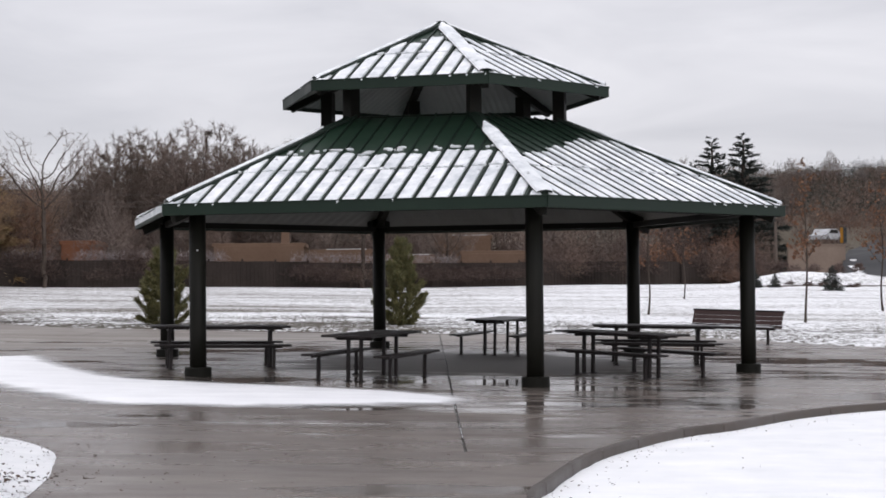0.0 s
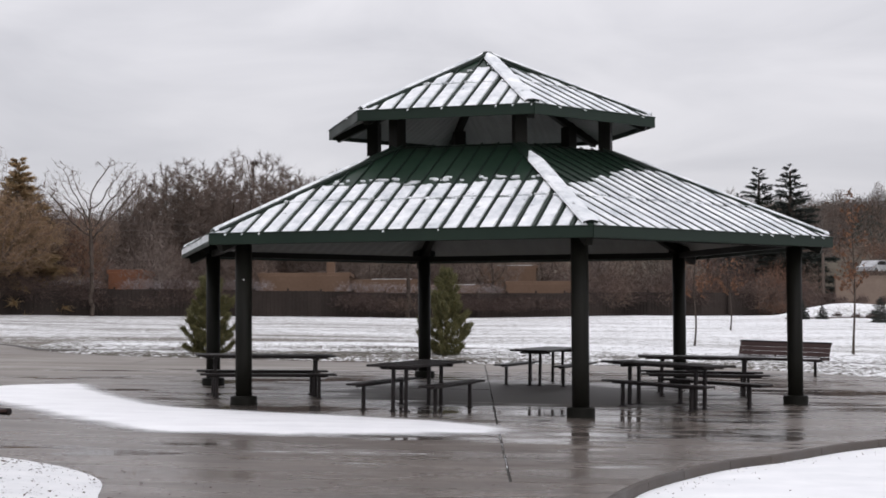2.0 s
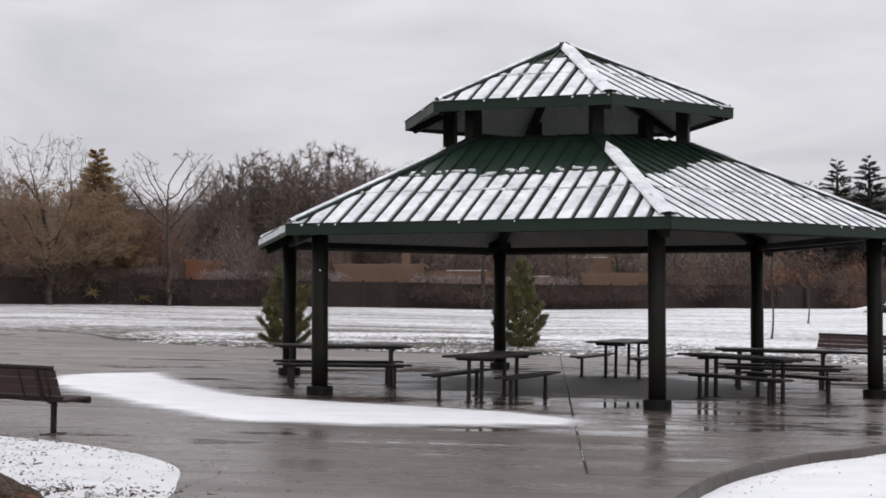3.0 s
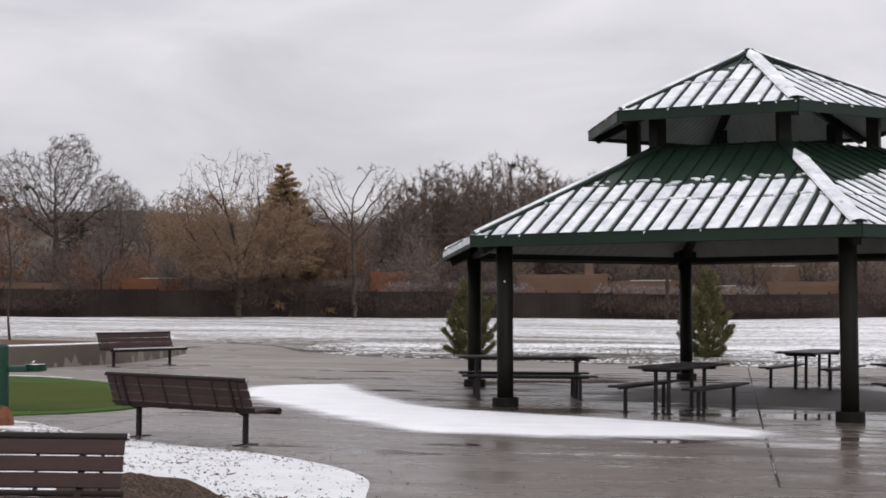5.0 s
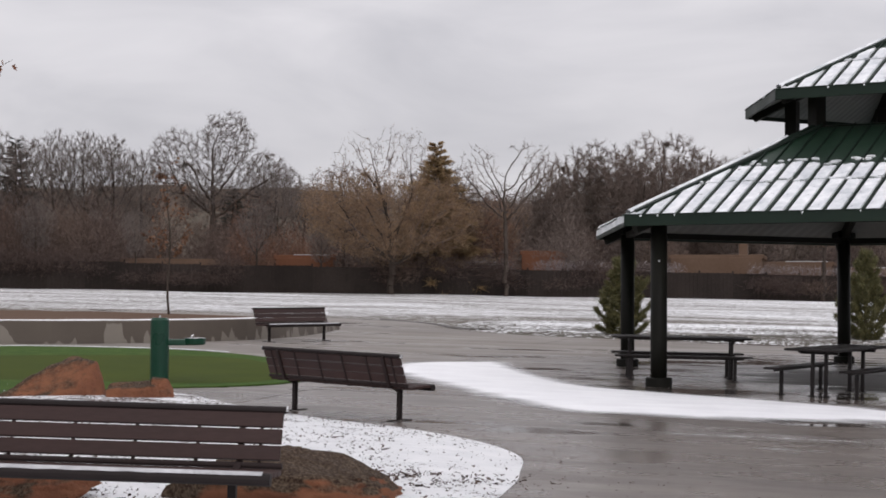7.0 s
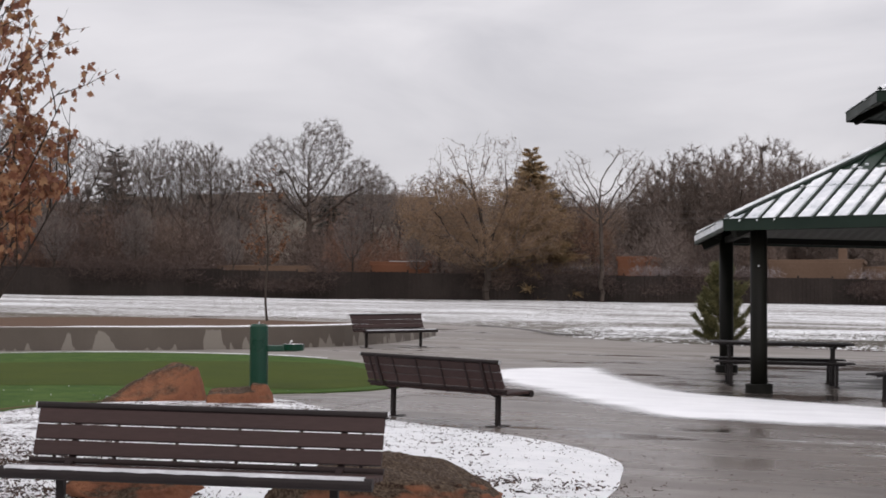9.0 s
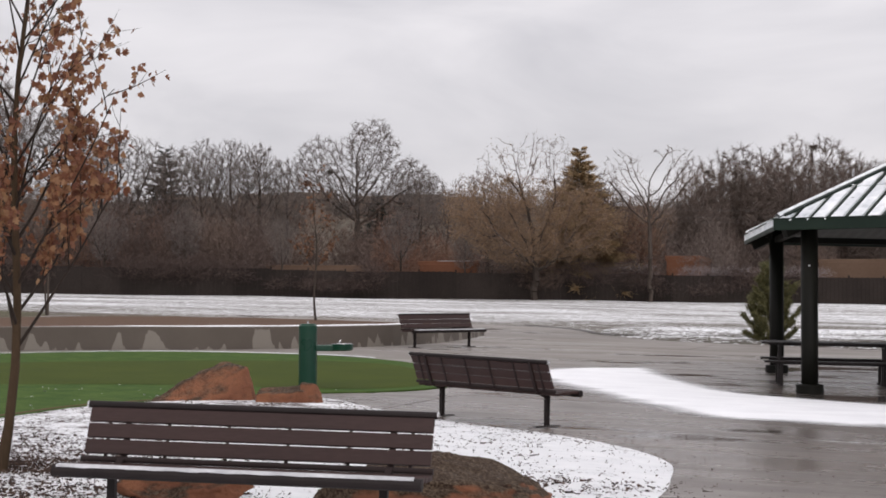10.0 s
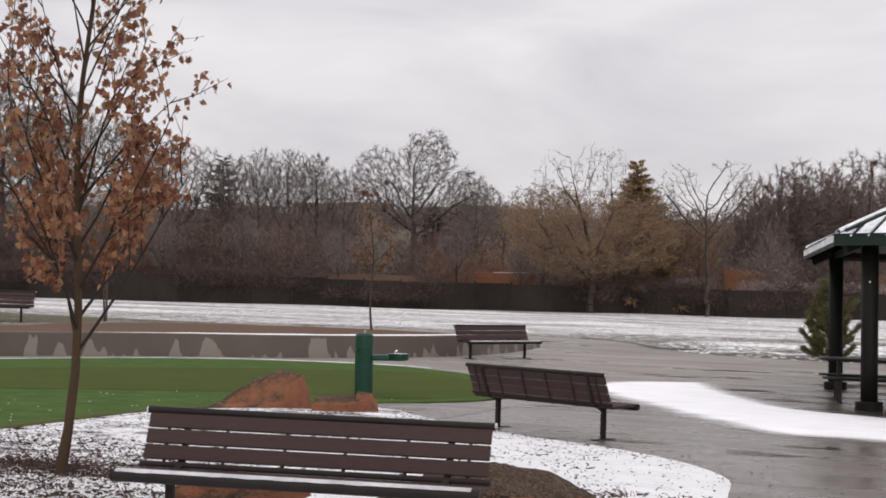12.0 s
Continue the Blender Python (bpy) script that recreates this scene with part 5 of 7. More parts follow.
def split_rock(label, x, y, turn, lumps, seed, material, sink=0.04):
    """A split block of stone: flat broken faces between given corners, worn edges, fine relief."""
    bm = bmesh.new()
    for corners in lumps:
        vs = [bm.verts.new(c) for c in corners]
        got = bmesh.ops.convex_hull(bm, input=vs)
        bmesh.ops.delete(bm, geom=[v for v in got["geom_interior"] if isinstance(v, bmesh.types.BMVert)], context="VERTS")
    bmesh.ops.triangulate(bm, faces=list(bm.faces))
    for _ in range(4):
        bmesh.ops.subdivide_edges(bm, edges=[e for e in bm.edges if e.calc_length() > 0.035], cuts=1, use_grid_fill=True)
        bmesh.ops.triangulate(bm, faces=list(bm.faces))
    for _ in range(3):
        bmesh.ops.smooth_vert(bm, verts=list(bm.verts), factor=0.4, use_axis_x=True, use_axis_y=True, use_axis_z=True)
    bm.normal_update()
    shift = Vector((seed * 3.1, 0, 0))
    for v in bm.verts:
        p = v.co * 1.0
        v.co = p + v.normal * (0.030 * noise.noise(p * 4 + shift) + 0.014 * noise.noise(p * 11 + shift) + 0.007 * noise.noise(p * 27))
    me = bpy.data.meshes.new("boulder")
    bm.to_mesh(me)
    bm.free()
    me.polygons.foreach_set("use_smooth", [True] * len(me.polygons))
    me.materials.append(material)
    ob = new("boulder", me)
    ob.matrix_basis = pose(x, y, bed_z(x, y) - sink, 0, 0, turn)
    return tagged(ob, label, "boulder", "boulders in the bed")


def build_boulders():
    split_rock("large rust-red sandstone boulder, sloping, with a lichened flank", -11.0, 20.7, 28,
               [[(-0.92, -0.26, 0), (-0.86, 0.30, 0), (-0.90, -0.05, 0.14), (-0.30, -0.40, 0), (0.56, -0.34, 0), (0.58, 0.36, 0), (-0.42, -0.06, 0.42), (-0.36, 0.22, 0.44), (0.16, -0.06, 0.62), (0.08, 0.26, 0.66), (0.40, -0.10, 0.60), (0.44, 0.20, 0.56), (0.10, -0.42, 0.22)]], 3, M_ROCK, 0.16)
    split_rock("small rust-red sandstone block with a grey weathered end", -9.93, 20.75, 25,
               [[(-0.46, -0.22, 0), (-0.44, 0.22, 0), (0.30, -0.26, 0), (0.30, 0.24, 0), (-0.44, -0.16, 0.22), (-0.36, 0.14, 0.28), (0.24, -0.20, 0.25), (0.22, 0.16, 0.33)],
                [(0.14, -0.22, 0), (0.12, 0.24, 0), (0.48, -0.22, 0), (0.50, 0.20, 0), (0.16, -0.06, 0.36), (0.18, 0.16, 0.37), (0.36, -0.10, 0.36), (0.42, 0.12, 0.30)]], 8, M_ROCK, 0.11)
    for lab, x, y, up, size, seed, turn, skew, mat in (
        ("low brown boulder, mossy and dirty on top", -4.72, 12.2, -0.02, (0.98, 0.9, 0.46), 21, 20, -0.5, M_MOSSY),
        ("flat red sandstone slab half under a bench", -6.25, 11.1, 0.06, (0.62, 0.4, 0.24), 14, 8, 0.0, M_ROCK),
    ):
        boulder(lab, x, y, bed_z(x, y) + up, size, seed, turn, skew, mat)


def build_edging():
    """Trodden strip of bare brown earth where verge and field meet, and the edging of the turf."""
    for name, ctrl, w, mat, lab in (
        ("ground_edging", [(30, 41.2), (22, 43.3), (13, 46.4), (8.5, 49.7), (3, 50.0), (-3, 50.4), (-9, 51.0), (-12.6, 49.9), (-14.6, 53.0), (-17.4, 56.2)], 0.08, M_BASE, "narrow worn strip beside the grass"),
        ("ground_turf_edging", [(-10.55, 22.75), (-11.45, 21.3), (-12.12, 19.2), (-12.07, 17.4), (-11.92, 15.6), (-11.82, 12)], 0.05, M_SOIL, "brown edging between turf and mulch"),
    ):
        line = rounded(ctrl, 5, False)
        m = Mesh()
        for i, p in enumerate(line):
            a, b = line[max(0, i - 1)], line[min(len(line) - 1, i + 1)]
            t = Vector((b[0] - a[0], b[1] - a[1])).normalized()
            ww = w * (1 + 0.5 * noise.noise((i * 0.6, w, 0)))
            z = G(*p) + 0.03
            m.v += [(p[0] + t.y * u * ww, p[1] - t.x * u * ww, z + h) for u, h in ((-1, -0.04), (-0.5, 0.0), (0.5, 0.0), (1, -0.04))]
        m.f = [(i * 4 + k, i * 4 + k + 1, i * 4 + k + 5, i * 4 + k + 4) for i in range(len(line) - 1) for k in range(3)]
        m.smooth = True
        tagged(part(name, m, mat), lab, "ground", kind="structure")


# ------------------------------------------------------------------ trees
def slivers(rng, at, out, length, thick, spread=0.6):
    """Loose thin triangles that start at the places given and run roughly along the ways given: twigs or needles."""
    n = len(at)
    d = out + rng.normal(0, spread, (n, 3))
    d /= np.linalg.norm(d, axis=1, keepdims=True) + 1e-9
    side = np.cross(d, rng.normal(0, 1, (n, 3)))
    side /= np.linalg.norm(side, axis=1, keepdims=True) + 1e-9
    ln = length * rng.uniform(0.5, 1.3, (n, 1))
    w = thick * rng.uniform(0.6, 1.4, (n, 1))
    return np.stack([at - side * w, at + side * w, at + d * ln], 1).reshape(-1, 3)


def puff(rng, c, rx, rz, n, length, thick, lift=0.35):
    """A rounded twiggy bush or crown: slivers filling a flattened ball, pointing outwards and up."""
    p = rng.normal(0, 1, (n, 3))
    p /= np.linalg.norm(p, axis=1, keepdims=True)
    p *= rng.uniform(0.15, 1.0, (n, 1)) ** 0.5
    p[:, 2] = np.abs(p[:, 2]) * np.where(rng.random(n) < 0.25, -0.4, 1.0)
    lump = 1 + 0.25 * np.sin(p[:, :1] * 5 + rng.uniform(0, 6)) * np.cos(p[:, 1:2] * 5 + rng.uniform(0, 6))
    at = np.array(c) + p * np.array([rx, rx, rz]) * lump
    return slivers(rng, at, p + np.array([0, 0, lift]), length, thick)


def leaf_quads(rng, at, size):
    """Small folded leaves at the places given."""
    n = len(at)
    u = rng.normal(0, 1, (n, 3)) + np.array([0, 0, -0.5])
    u /= np.linalg.norm(u, axis=1, keepdims=True)
    w = np.cross(u, rng.normal(0, 1, (n, 3)))
    w /= np.linalg.norm(w, axis=1, keepdims=True)
    s = size * rng.uniform(0.6, 1.3, (n, 1))
    a, b, c, d = at, at + (u * 0.5 + w * 0.42) * s, at + u * s, at + (u * 0.5 - w * 0.42) * s
    return np.stack([a, b, c, a, c, d], 1).reshape(-1, 3)


def maple_leaf(m, rng, p, size):
    a = rng.uniform(0, 6.283)
    u = Vector((math.cos(a), math.sin(a), rng.uniform(-1.8, 0.0))).normalized()
    w = u.cross(Vector((rng.gauss(0, 1), rng.gauss(0, 1), rng.gauss(0, 1)))).normalized()
    n = u.cross(w)
    s = size * rng.uniform(0.7, 1.25)
    curl = rng.uniform(-0.6, 0.6)
    out = ((0.0, 0.0), (0.05, 0.30), (0.22, 0.52), (0.38, 0.26), (0.62, 0.42), (0.68, 0.16), (1.0, 0.0), (0.68, -0.16), (0.62, -0.42), (0.38, -0.26), (0.22, -0.52), (0.05, -0.30))
    v = [p + (u * x + w * y + n * (curl * (y * y * 2 + x * x * 0.5) + 0.15 * abs(y))) * s for x, y in out]
    v.append(p + u * 0.4 * s)
    m.add(v, [(12, k, (k + 1) % 12) for k in range(12)])


def grown(seed, lobes, trunk_top, points, step, kill, lean=0.0):
    """A skeleton that grows towards points scattered in the crown's lobes: places, parents and thickness, in metres."""
    rng = np.random.default_rng(seed)
    size = np.array([l[2] * l[2] * l[3] for l in lobes])
    aim = []
    for (cx, cz, rx, rz), n in zip(lobes, np.maximum(20, points * size / size.sum()).astype(int)):
        p = rng.normal(0, 1, (n, 3))
        p /= np.linalg.norm(p, axis=1, keepdims=True)
        p *= rng.uniform(0.02, 1.0, (n, 1)) ** 0.38
        aim.append(p * np.array([rx, 0.8 * rx, rz]) + np.array([cx, 0.0, cz]))
    aim = np.concatenate(aim)
    count = max(3, int(trunk_top / step))
    at = [np.array([lean * trunk_top * (k / count) ** 1.5 + rng.normal(0, 0.05) * min(k, 1), rng.normal(0, 0.05) * min(k, 1), -0.15 + (trunk_top + 0.15) * k / count]) for k in range(count + 1)]
    parent = [-1] + list(range(count))
    at, parent = np.array(at), np.array(parent)
    near, who = np.full(len(aim), 1e9), np.zeros(len(aim), dtype=int)
    fresh = np.arange(int(count * 0.8), count + 1)
    for _ in range(160):
        d = np.linalg.norm(aim[:, None] - at[fresh][None], axis=2)
        best = d.argmin(1)
        least = d[np.arange(len(aim)), best]
        m = least < near
        near[m], who[m] = least[m], fresh[best[m]]
        keep = near > kill
        aim, near, who = aim[keep], near[keep], who[keep]
        if not len(aim):
            break
        v = aim - at[who]
        pull = np.zeros_like(at)
        np.add.at(pull, who, v / np.linalg.norm(v, axis=1, keepdims=True))
        k = np.unique(who)
        v = pull[k] / (np.linalg.norm(pull[k], axis=1, keepdims=True) + 1e-9) + rng.normal(0, 0.13, (len(k), 3)) + np.array([0, 0, 0.05])
        v /= np.linalg.norm(v, axis=1, keepdims=True)
        fresh = np.arange(len(at), len(at) + len(k))
        at = np.concatenate([at, at[k] + v * step * rng.uniform(0.8, 1.2, (len(k), 1))])
        parent = np.concatenate([parent, k])
    load, kids = np.zeros(len(at)), np.zeros(len(at), dtype=int)
    for k in range(len(at) - 1, 0, -1):
        if kids[k] == 0:
            load[k] = 1.0
        load[parent[k]] += load[k]
        kids[parent[k]] += 1
    return at, parent, load


def prisms(at, parent, rad, pick, sides):
    """Tapered limbs from each picked place back to its parent, as loose triangles."""
    p, q = at[parent[pick]], at[pick]
    ra, rb = np.minimum(rad[parent[pick]], rad[pick] * 1.25)[:, None], rad[pick][:, None]
    d = q - p
    d /= np.linalg.norm(d, axis=1, keepdims=True) + 1e-9
    x = np.cross(d, np.where(np.abs(d[:, 2:3]) > 0.9, np.array([[1.0, 0, 0]]), np.array([[0, 0, 1.0]])))
    x /= np.linalg.norm(x, axis=1, keepdims=True)
    y = np.cross(d, x)
    if sides == 1:
        # twigs: one thin blade each
        a = np.arange(len(p))[:, None] * 2.4
        u = x * np.cos(a) + y * np.sin(a)
        return np.concatenate([np.stack([p - u * ra, p + u * ra, q + u * rb], 1), np.stack([p - u * ra, q + u * rb, q - u * rb], 1)]).reshape(-1, 3)
    out = []
    for k in range(sides):
        c0, s0, c1, s1 = (f(6.2832 * j / sides) for j in (k, k + 1) for f in (math.cos, math.sin))
        u, v = x * c0 + y * s0, x * c1 + y * s1
        a, b, c, e = p + u * ra, p + v * ra, q + v * rb, q + u * rb
        out += [np.stack([a, b, c], 1), np.stack([a, c, e], 1)]
    return np.concatenate(out).reshape(-1, 3)


# crowns: lobes as (across, up, half width, half height) in parts of the height; where the trunk ends; points; least limb; sprays: number, length, thickness
DOME = dict(lobes=((0, 0.66, 0.17, 0.33), (-0.13, 0.52, 0.15, 0.28), (0.13, 0.54, 0.15, 0.29), (0.03, 0.34, 0.18, 0.20)), top=0.14, points=2600, step=0.024, kill=0.026, stout=0.014, spray=(12, 0.044, 0.00095))
GREAT = dict(lobes=((0.08, 0.80, 0.18, 0.19), (-0.24, 0.72, 0.17, 0.18), (-0.06, 0.56, 0.22, 0.16), (0.27, 0.60, 0.19, 0.18), (0.43, 0.55, 0.12, 0.12), (-0.36, 0.52, 0.12, 0.12)), top=0.27, points=4200, step=0.020, kill=0.020, stout=0.019, spray=(10, 0.034, 0.0007))
VASE = dict(lobes=((0, 0.74, 0.20, 0.25), (-0.17, 0.76, 0.13, 0.18), (0.18, 0.73, 0.14, 0.18), (0.0, 0.52, 0.20, 0.14)), top=0.26, points=2600, step=0.023, kill=0.025, stout=0.016, spray=(10, 0.040, 0.00075))
FORK = dict(lobes=((-0.17, 0.80, 0.13, 0.17), (0.20, 0.82, 0.14, 0.16), (0.0, 0.60, 0.12, 0.14), (0.10, 0.95, 0.10, 0.05), (-0.30, 0.72, 0.07, 0.10)), top=0.36, points=800, step=0.022, kill=0.030, stout=0.0125, spray=(4, 0.036, 0.0006))
BROAD = dict(lobes=((-0.30, 0.48, 0.25, 0.22), (0.0, 0.55, 0.30, 0.25), (0.28, 0.45, 0.24, 0.24), (-0.20, 0.74, 0.17, 0.20), (0.06, 0.80, 0.20, 0.18), (-0.02, 0.32, 0.34, 0.14)), top=0.20, points=2600, step=0.026, kill=0.030, stout=0.020, spray=(3, 0.036, 0.0008))


def make_tree(label, seed, height, cfg, group, leaf=None, leaf_mat=None, twig_mat=None, lean=0.0):
    """A tree grown in metres: stout limbs as its trunk, thin limbs and twig sprays as its crown, and leaves where it has kept them."""
    nrg = np.random.default_rng(seed + 1000)
    at, parent, load = grown(seed, [tuple(c * height for c in l) for l in cfg["lobes"]], cfg["top"] * height, cfg["points"], cfg["step"] * height, cfg["kill"] * height, lean)
    rad = np.maximum(0.0006 * height, cfg["stout"] * height * (load / load[0]) ** 0.47)
    k = np.arange(1, len(at))
    thick = rad[k] > 0.0030 * height
    t = thing("tree", label, "tree", group)
    part("trunk", tri_mesh("trunk", prisms(at, parent, rad, k[thick], 5), M_BARK), None, t)
    n, ln, th = cfg["spray"]
    d = at[k] - at[parent[k]]
    d /= np.linalg.norm(d, axis=1, keepdims=True)
    ends = load[k] <= 7
    e = np.repeat(np.flatnonzero(ends), n)
    fine = slivers(nrg, at[k][e] - d[e] * nrg.uniform(0, cfg["step"] * height, (len(e), 1)), d[e] + np.array([0, 0, 0.08]), ln * height, th * height, 0.55)
    crown = part("crown", tri_mesh("crown", np.concatenate([fine, prisms(at, parent, rad, k[~thick], 1)]), twig_mat or M_TWIG), None, t)
    if leaf:
        size, per, low, high, spread = leaf
        tips = at[k][ends]
        w = np.clip((high - tips[:, 2] / height) / 0.16, 0.0, 1.0) * np.clip((tips[:, 2] / height - low) / 0.05, 0.0, 1.0)
        r = np.repeat(np.arange(len(tips)), (per * np.maximum(w, 0.035) * nrg.uniform(0.3, 1.7, len(tips)) + nrg.random(len(tips))).astype(int))
        part("foliage", tri_mesh("foliage", leaf_quads(nrg, tips[r] + nrg.normal(0, spread, (len(r), 3)), size), leaf_mat), None, crown)
    t["made_height"] = float(np.percentile(at[:, 2], 99.7))
    return t


def evergreen(label, seed, height, width, mat, group, name="spruce_tree", density=1.0, blade=0.05, bushy=False, base=0.05, gap=0.0, fat=0.085):
    """Whorls of boughs set with needle shoots; bushy ones curve upwards."""
    rng, nrg = random.Random(seed), np.random.default_rng(seed)
    t = thing(name, label, "tree", group)
    w = Mesh().tube([(0, 0, -0.1), (0, 0, height * 0.5), (0, 0, height * 0.97)], [0.022 * height, 0.014 * height, 0.003 * height], 6)
    at, out, size = [], [], []
    z, lev = base * height, 0
    while z < height * 0.985:
        u = z / height
        reach = width * 0.5 * ((1 - u) ** 0.9 if not bushy else min(1, 0.75 + u * 1.2) * (1 - u) ** 0.75)
        nb = int(6 + 6 * (1 - u)) if not bushy else int(5 + 5 * (1 - u))
        for k in range(nb):
            a = 6.283 * k / nb + lev * 1.3 + rng.uniform(-0.3, 0.3)
            ln = reach * rng.uniform(0.45, 1.3) + 0.015 * height
            rise = (-0.25 + 0.7 * u if not bushy else 0.30 + 0.6 * u) + rng.uniform(-0.15, 0.15)
            root = Vector((0, 0, z + rng.uniform(-0.035, 0.035) * height))
            pts = []
            for s in range(5):
                f = s / 4
                sag = (rise * f if not bushy else rise * f * f * 1.2 - 0.1 * f * (1 - f)) * ln
                pts.append(root + Vector((math.cos(a) * ln * f, math.sin(a) * ln * f, sag)))
            w.tube(pts, [0.005 * height * (1 - u) + 0.003] * 4 + [0.002], 3, False)
            count = int((10 + 40 * ln / (0.5 * width)) * density)
            for s in range(count):
                f = rng.uniform(0.15, 1.0) ** (0.5 if bushy else 0.8) * 3.999
                i = int(f)
                q = pts[i].lerp(pts[i + 1], f - i)
                d = (pts[i + 1] - pts[i]).normalized()
                if bushy:
                    q = q + Vector((rng.gauss(0, 1), rng.gauss(0, 1), rng.gauss(0, 0.8))) * 0.017 * height
                at.append(tuple(q))
                out.append((d.x, d.y, d.z + (0.5 if bushy else -0.15)))
                size.append((0.3 + 0.7 * (1 - u)) if not bushy else 1.0)
        z += height * (gap or (0.042 if not bushy else 0.085))
        lev += 1
    part("trunk", w, M_BARK, t)
    part("crown", tri_mesh("crown", slivers(nrg, np.array(at), np.array(out), blade * height * np.array(size)[:, None], blade * height * fat, 1.0 if bushy else 0.6), mat), None, t)
    return t


def young_tree(name, label, seed, height, lean, group, leaf_size, leaves_per, leaf_mat, bark, first=0.33, spread=0.30, count=26, limb_mat=None):
    """A young maple: one leader, ascending side limbs, thin twigs and hanging leaves."""
    rng = random.Random(seed)
    wood, limbs, leaves = Mesh(), Mesh(), Mesh()
    wood.smooth = limbs.smooth = True
    r0 = 0.0087 * height
    spine = []
    for k in range(13):
        f = k / 12
        spine.append(Vector((lean * height * f * (1 - 0.45 * f) + 0.012 * height * math.sin(f * 9), 0.008 * height * math.cos(f * 7), -0.08 + (height + 0.08) * f)))
    wood.tube(spine, [r0 * (1.25 if k == 0 else 1.0) * (1 - 0.93 * (k / 12) ** 0.9) + 0.003 for k in range(13)], 9, False)

    def twig(p, d, ln, r, depth, hgt):
        pts = [p]
        for s in range(4):
            d = (d + Vector((rng.gauss(0, 0.07), rng.gauss(0, 0.07), rng.gauss(0, 0.05) + 0.05))).normalized()
            pts.append(pts[-1] + d * ln / 4)
        limbs.tube(pts, [r, r * 0.8, r * 0.62, r * 0.45, r * 0.25], 5 if depth == 0 else 3, False)
        if depth < 2:
            for k in range(rng.choice((5, 6, 7)) if depth == 0 else 2):
                f = rng.uniform(0.25, 1.0)
                i = min(3, int(f * 4))
                q = pts[i].lerp(pts[i + 1], f * 4 - i)
                ax = Matrix.Rotation(rng.uniform(0, 6.283), 3, d) @ d.orthogonal().normalized()
                twig(q, (Matrix.Rotation(radians(rng.uniform(22, 50)), 3, ax) @ d).normalized(), ln * rng.uniform(0.28, 0.5), max(0.0022, r * 0.5), depth + 1, hgt)
        if depth:
            n = leaves_per * (0.42 + 1.5 * (1 - smooth(0.33, 0.66, p.z / height))) * rng.uniform(0.1, 1.8)
            for k in range(int(n + rng.random())):
                q = pts[rng.randrange(1, 5)] + Vector((rng.gauss(0, 0.03), rng.gauss(0, 0.03), rng.gauss(-0.02, 0.03))) * height / 5
                maple_leaf(leaves, rng, q, leaf_size)

    for k in range(count):
        f = first + (0.96 - first) * (k / (count - 1)) ** 1.1
        i = min(11, int(f * 12))
        p = spine[i].lerp(spine[i + 1], f * 12 - i)
        a = k * 2.4 + rng.uniform(-0.4, 0.4)
        tilt = radians(rng.uniform(34, 54) * (1 - 0.24 * f))
        d = Vector((math.sin(tilt) * math.cos(a), math.sin(tilt) * math.sin(a), math.cos(tilt)))
        twig(p, d, height * spread * (1.06 - 0.56 * f) * rng.uniform(0.75, 1.15), r0 * (0.42 - 0.3 * f), 0, f * height)
    t = thing(name, label, "tree", group)
    part("trunk", wood, bark, t)
    part("branchwork", limbs, limb_mat or bark, t)
    part("foliage", leaves, leaf_mat, t)
    return t


def bearing(deg, dist):
    """A plan place at so many degrees left of the yard's axis and so far from the camera."""
    return -dist * math.sin(radians(deg)), dist * math.cos(radians(deg))


def plant(ob, deg, dist, scale=1.0, turn=0.0, first=False, wide=1.0):
    x, y = bearing(deg, dist)
    m = pose(x, y, terrain(x, y), 0, 0, turn)
    c = ob if first else copy_thing(ob, m)
    c.matrix_basis = m @ Matrix.Diagonal((scale * wide, scale * wide, scale, 1))
    return c


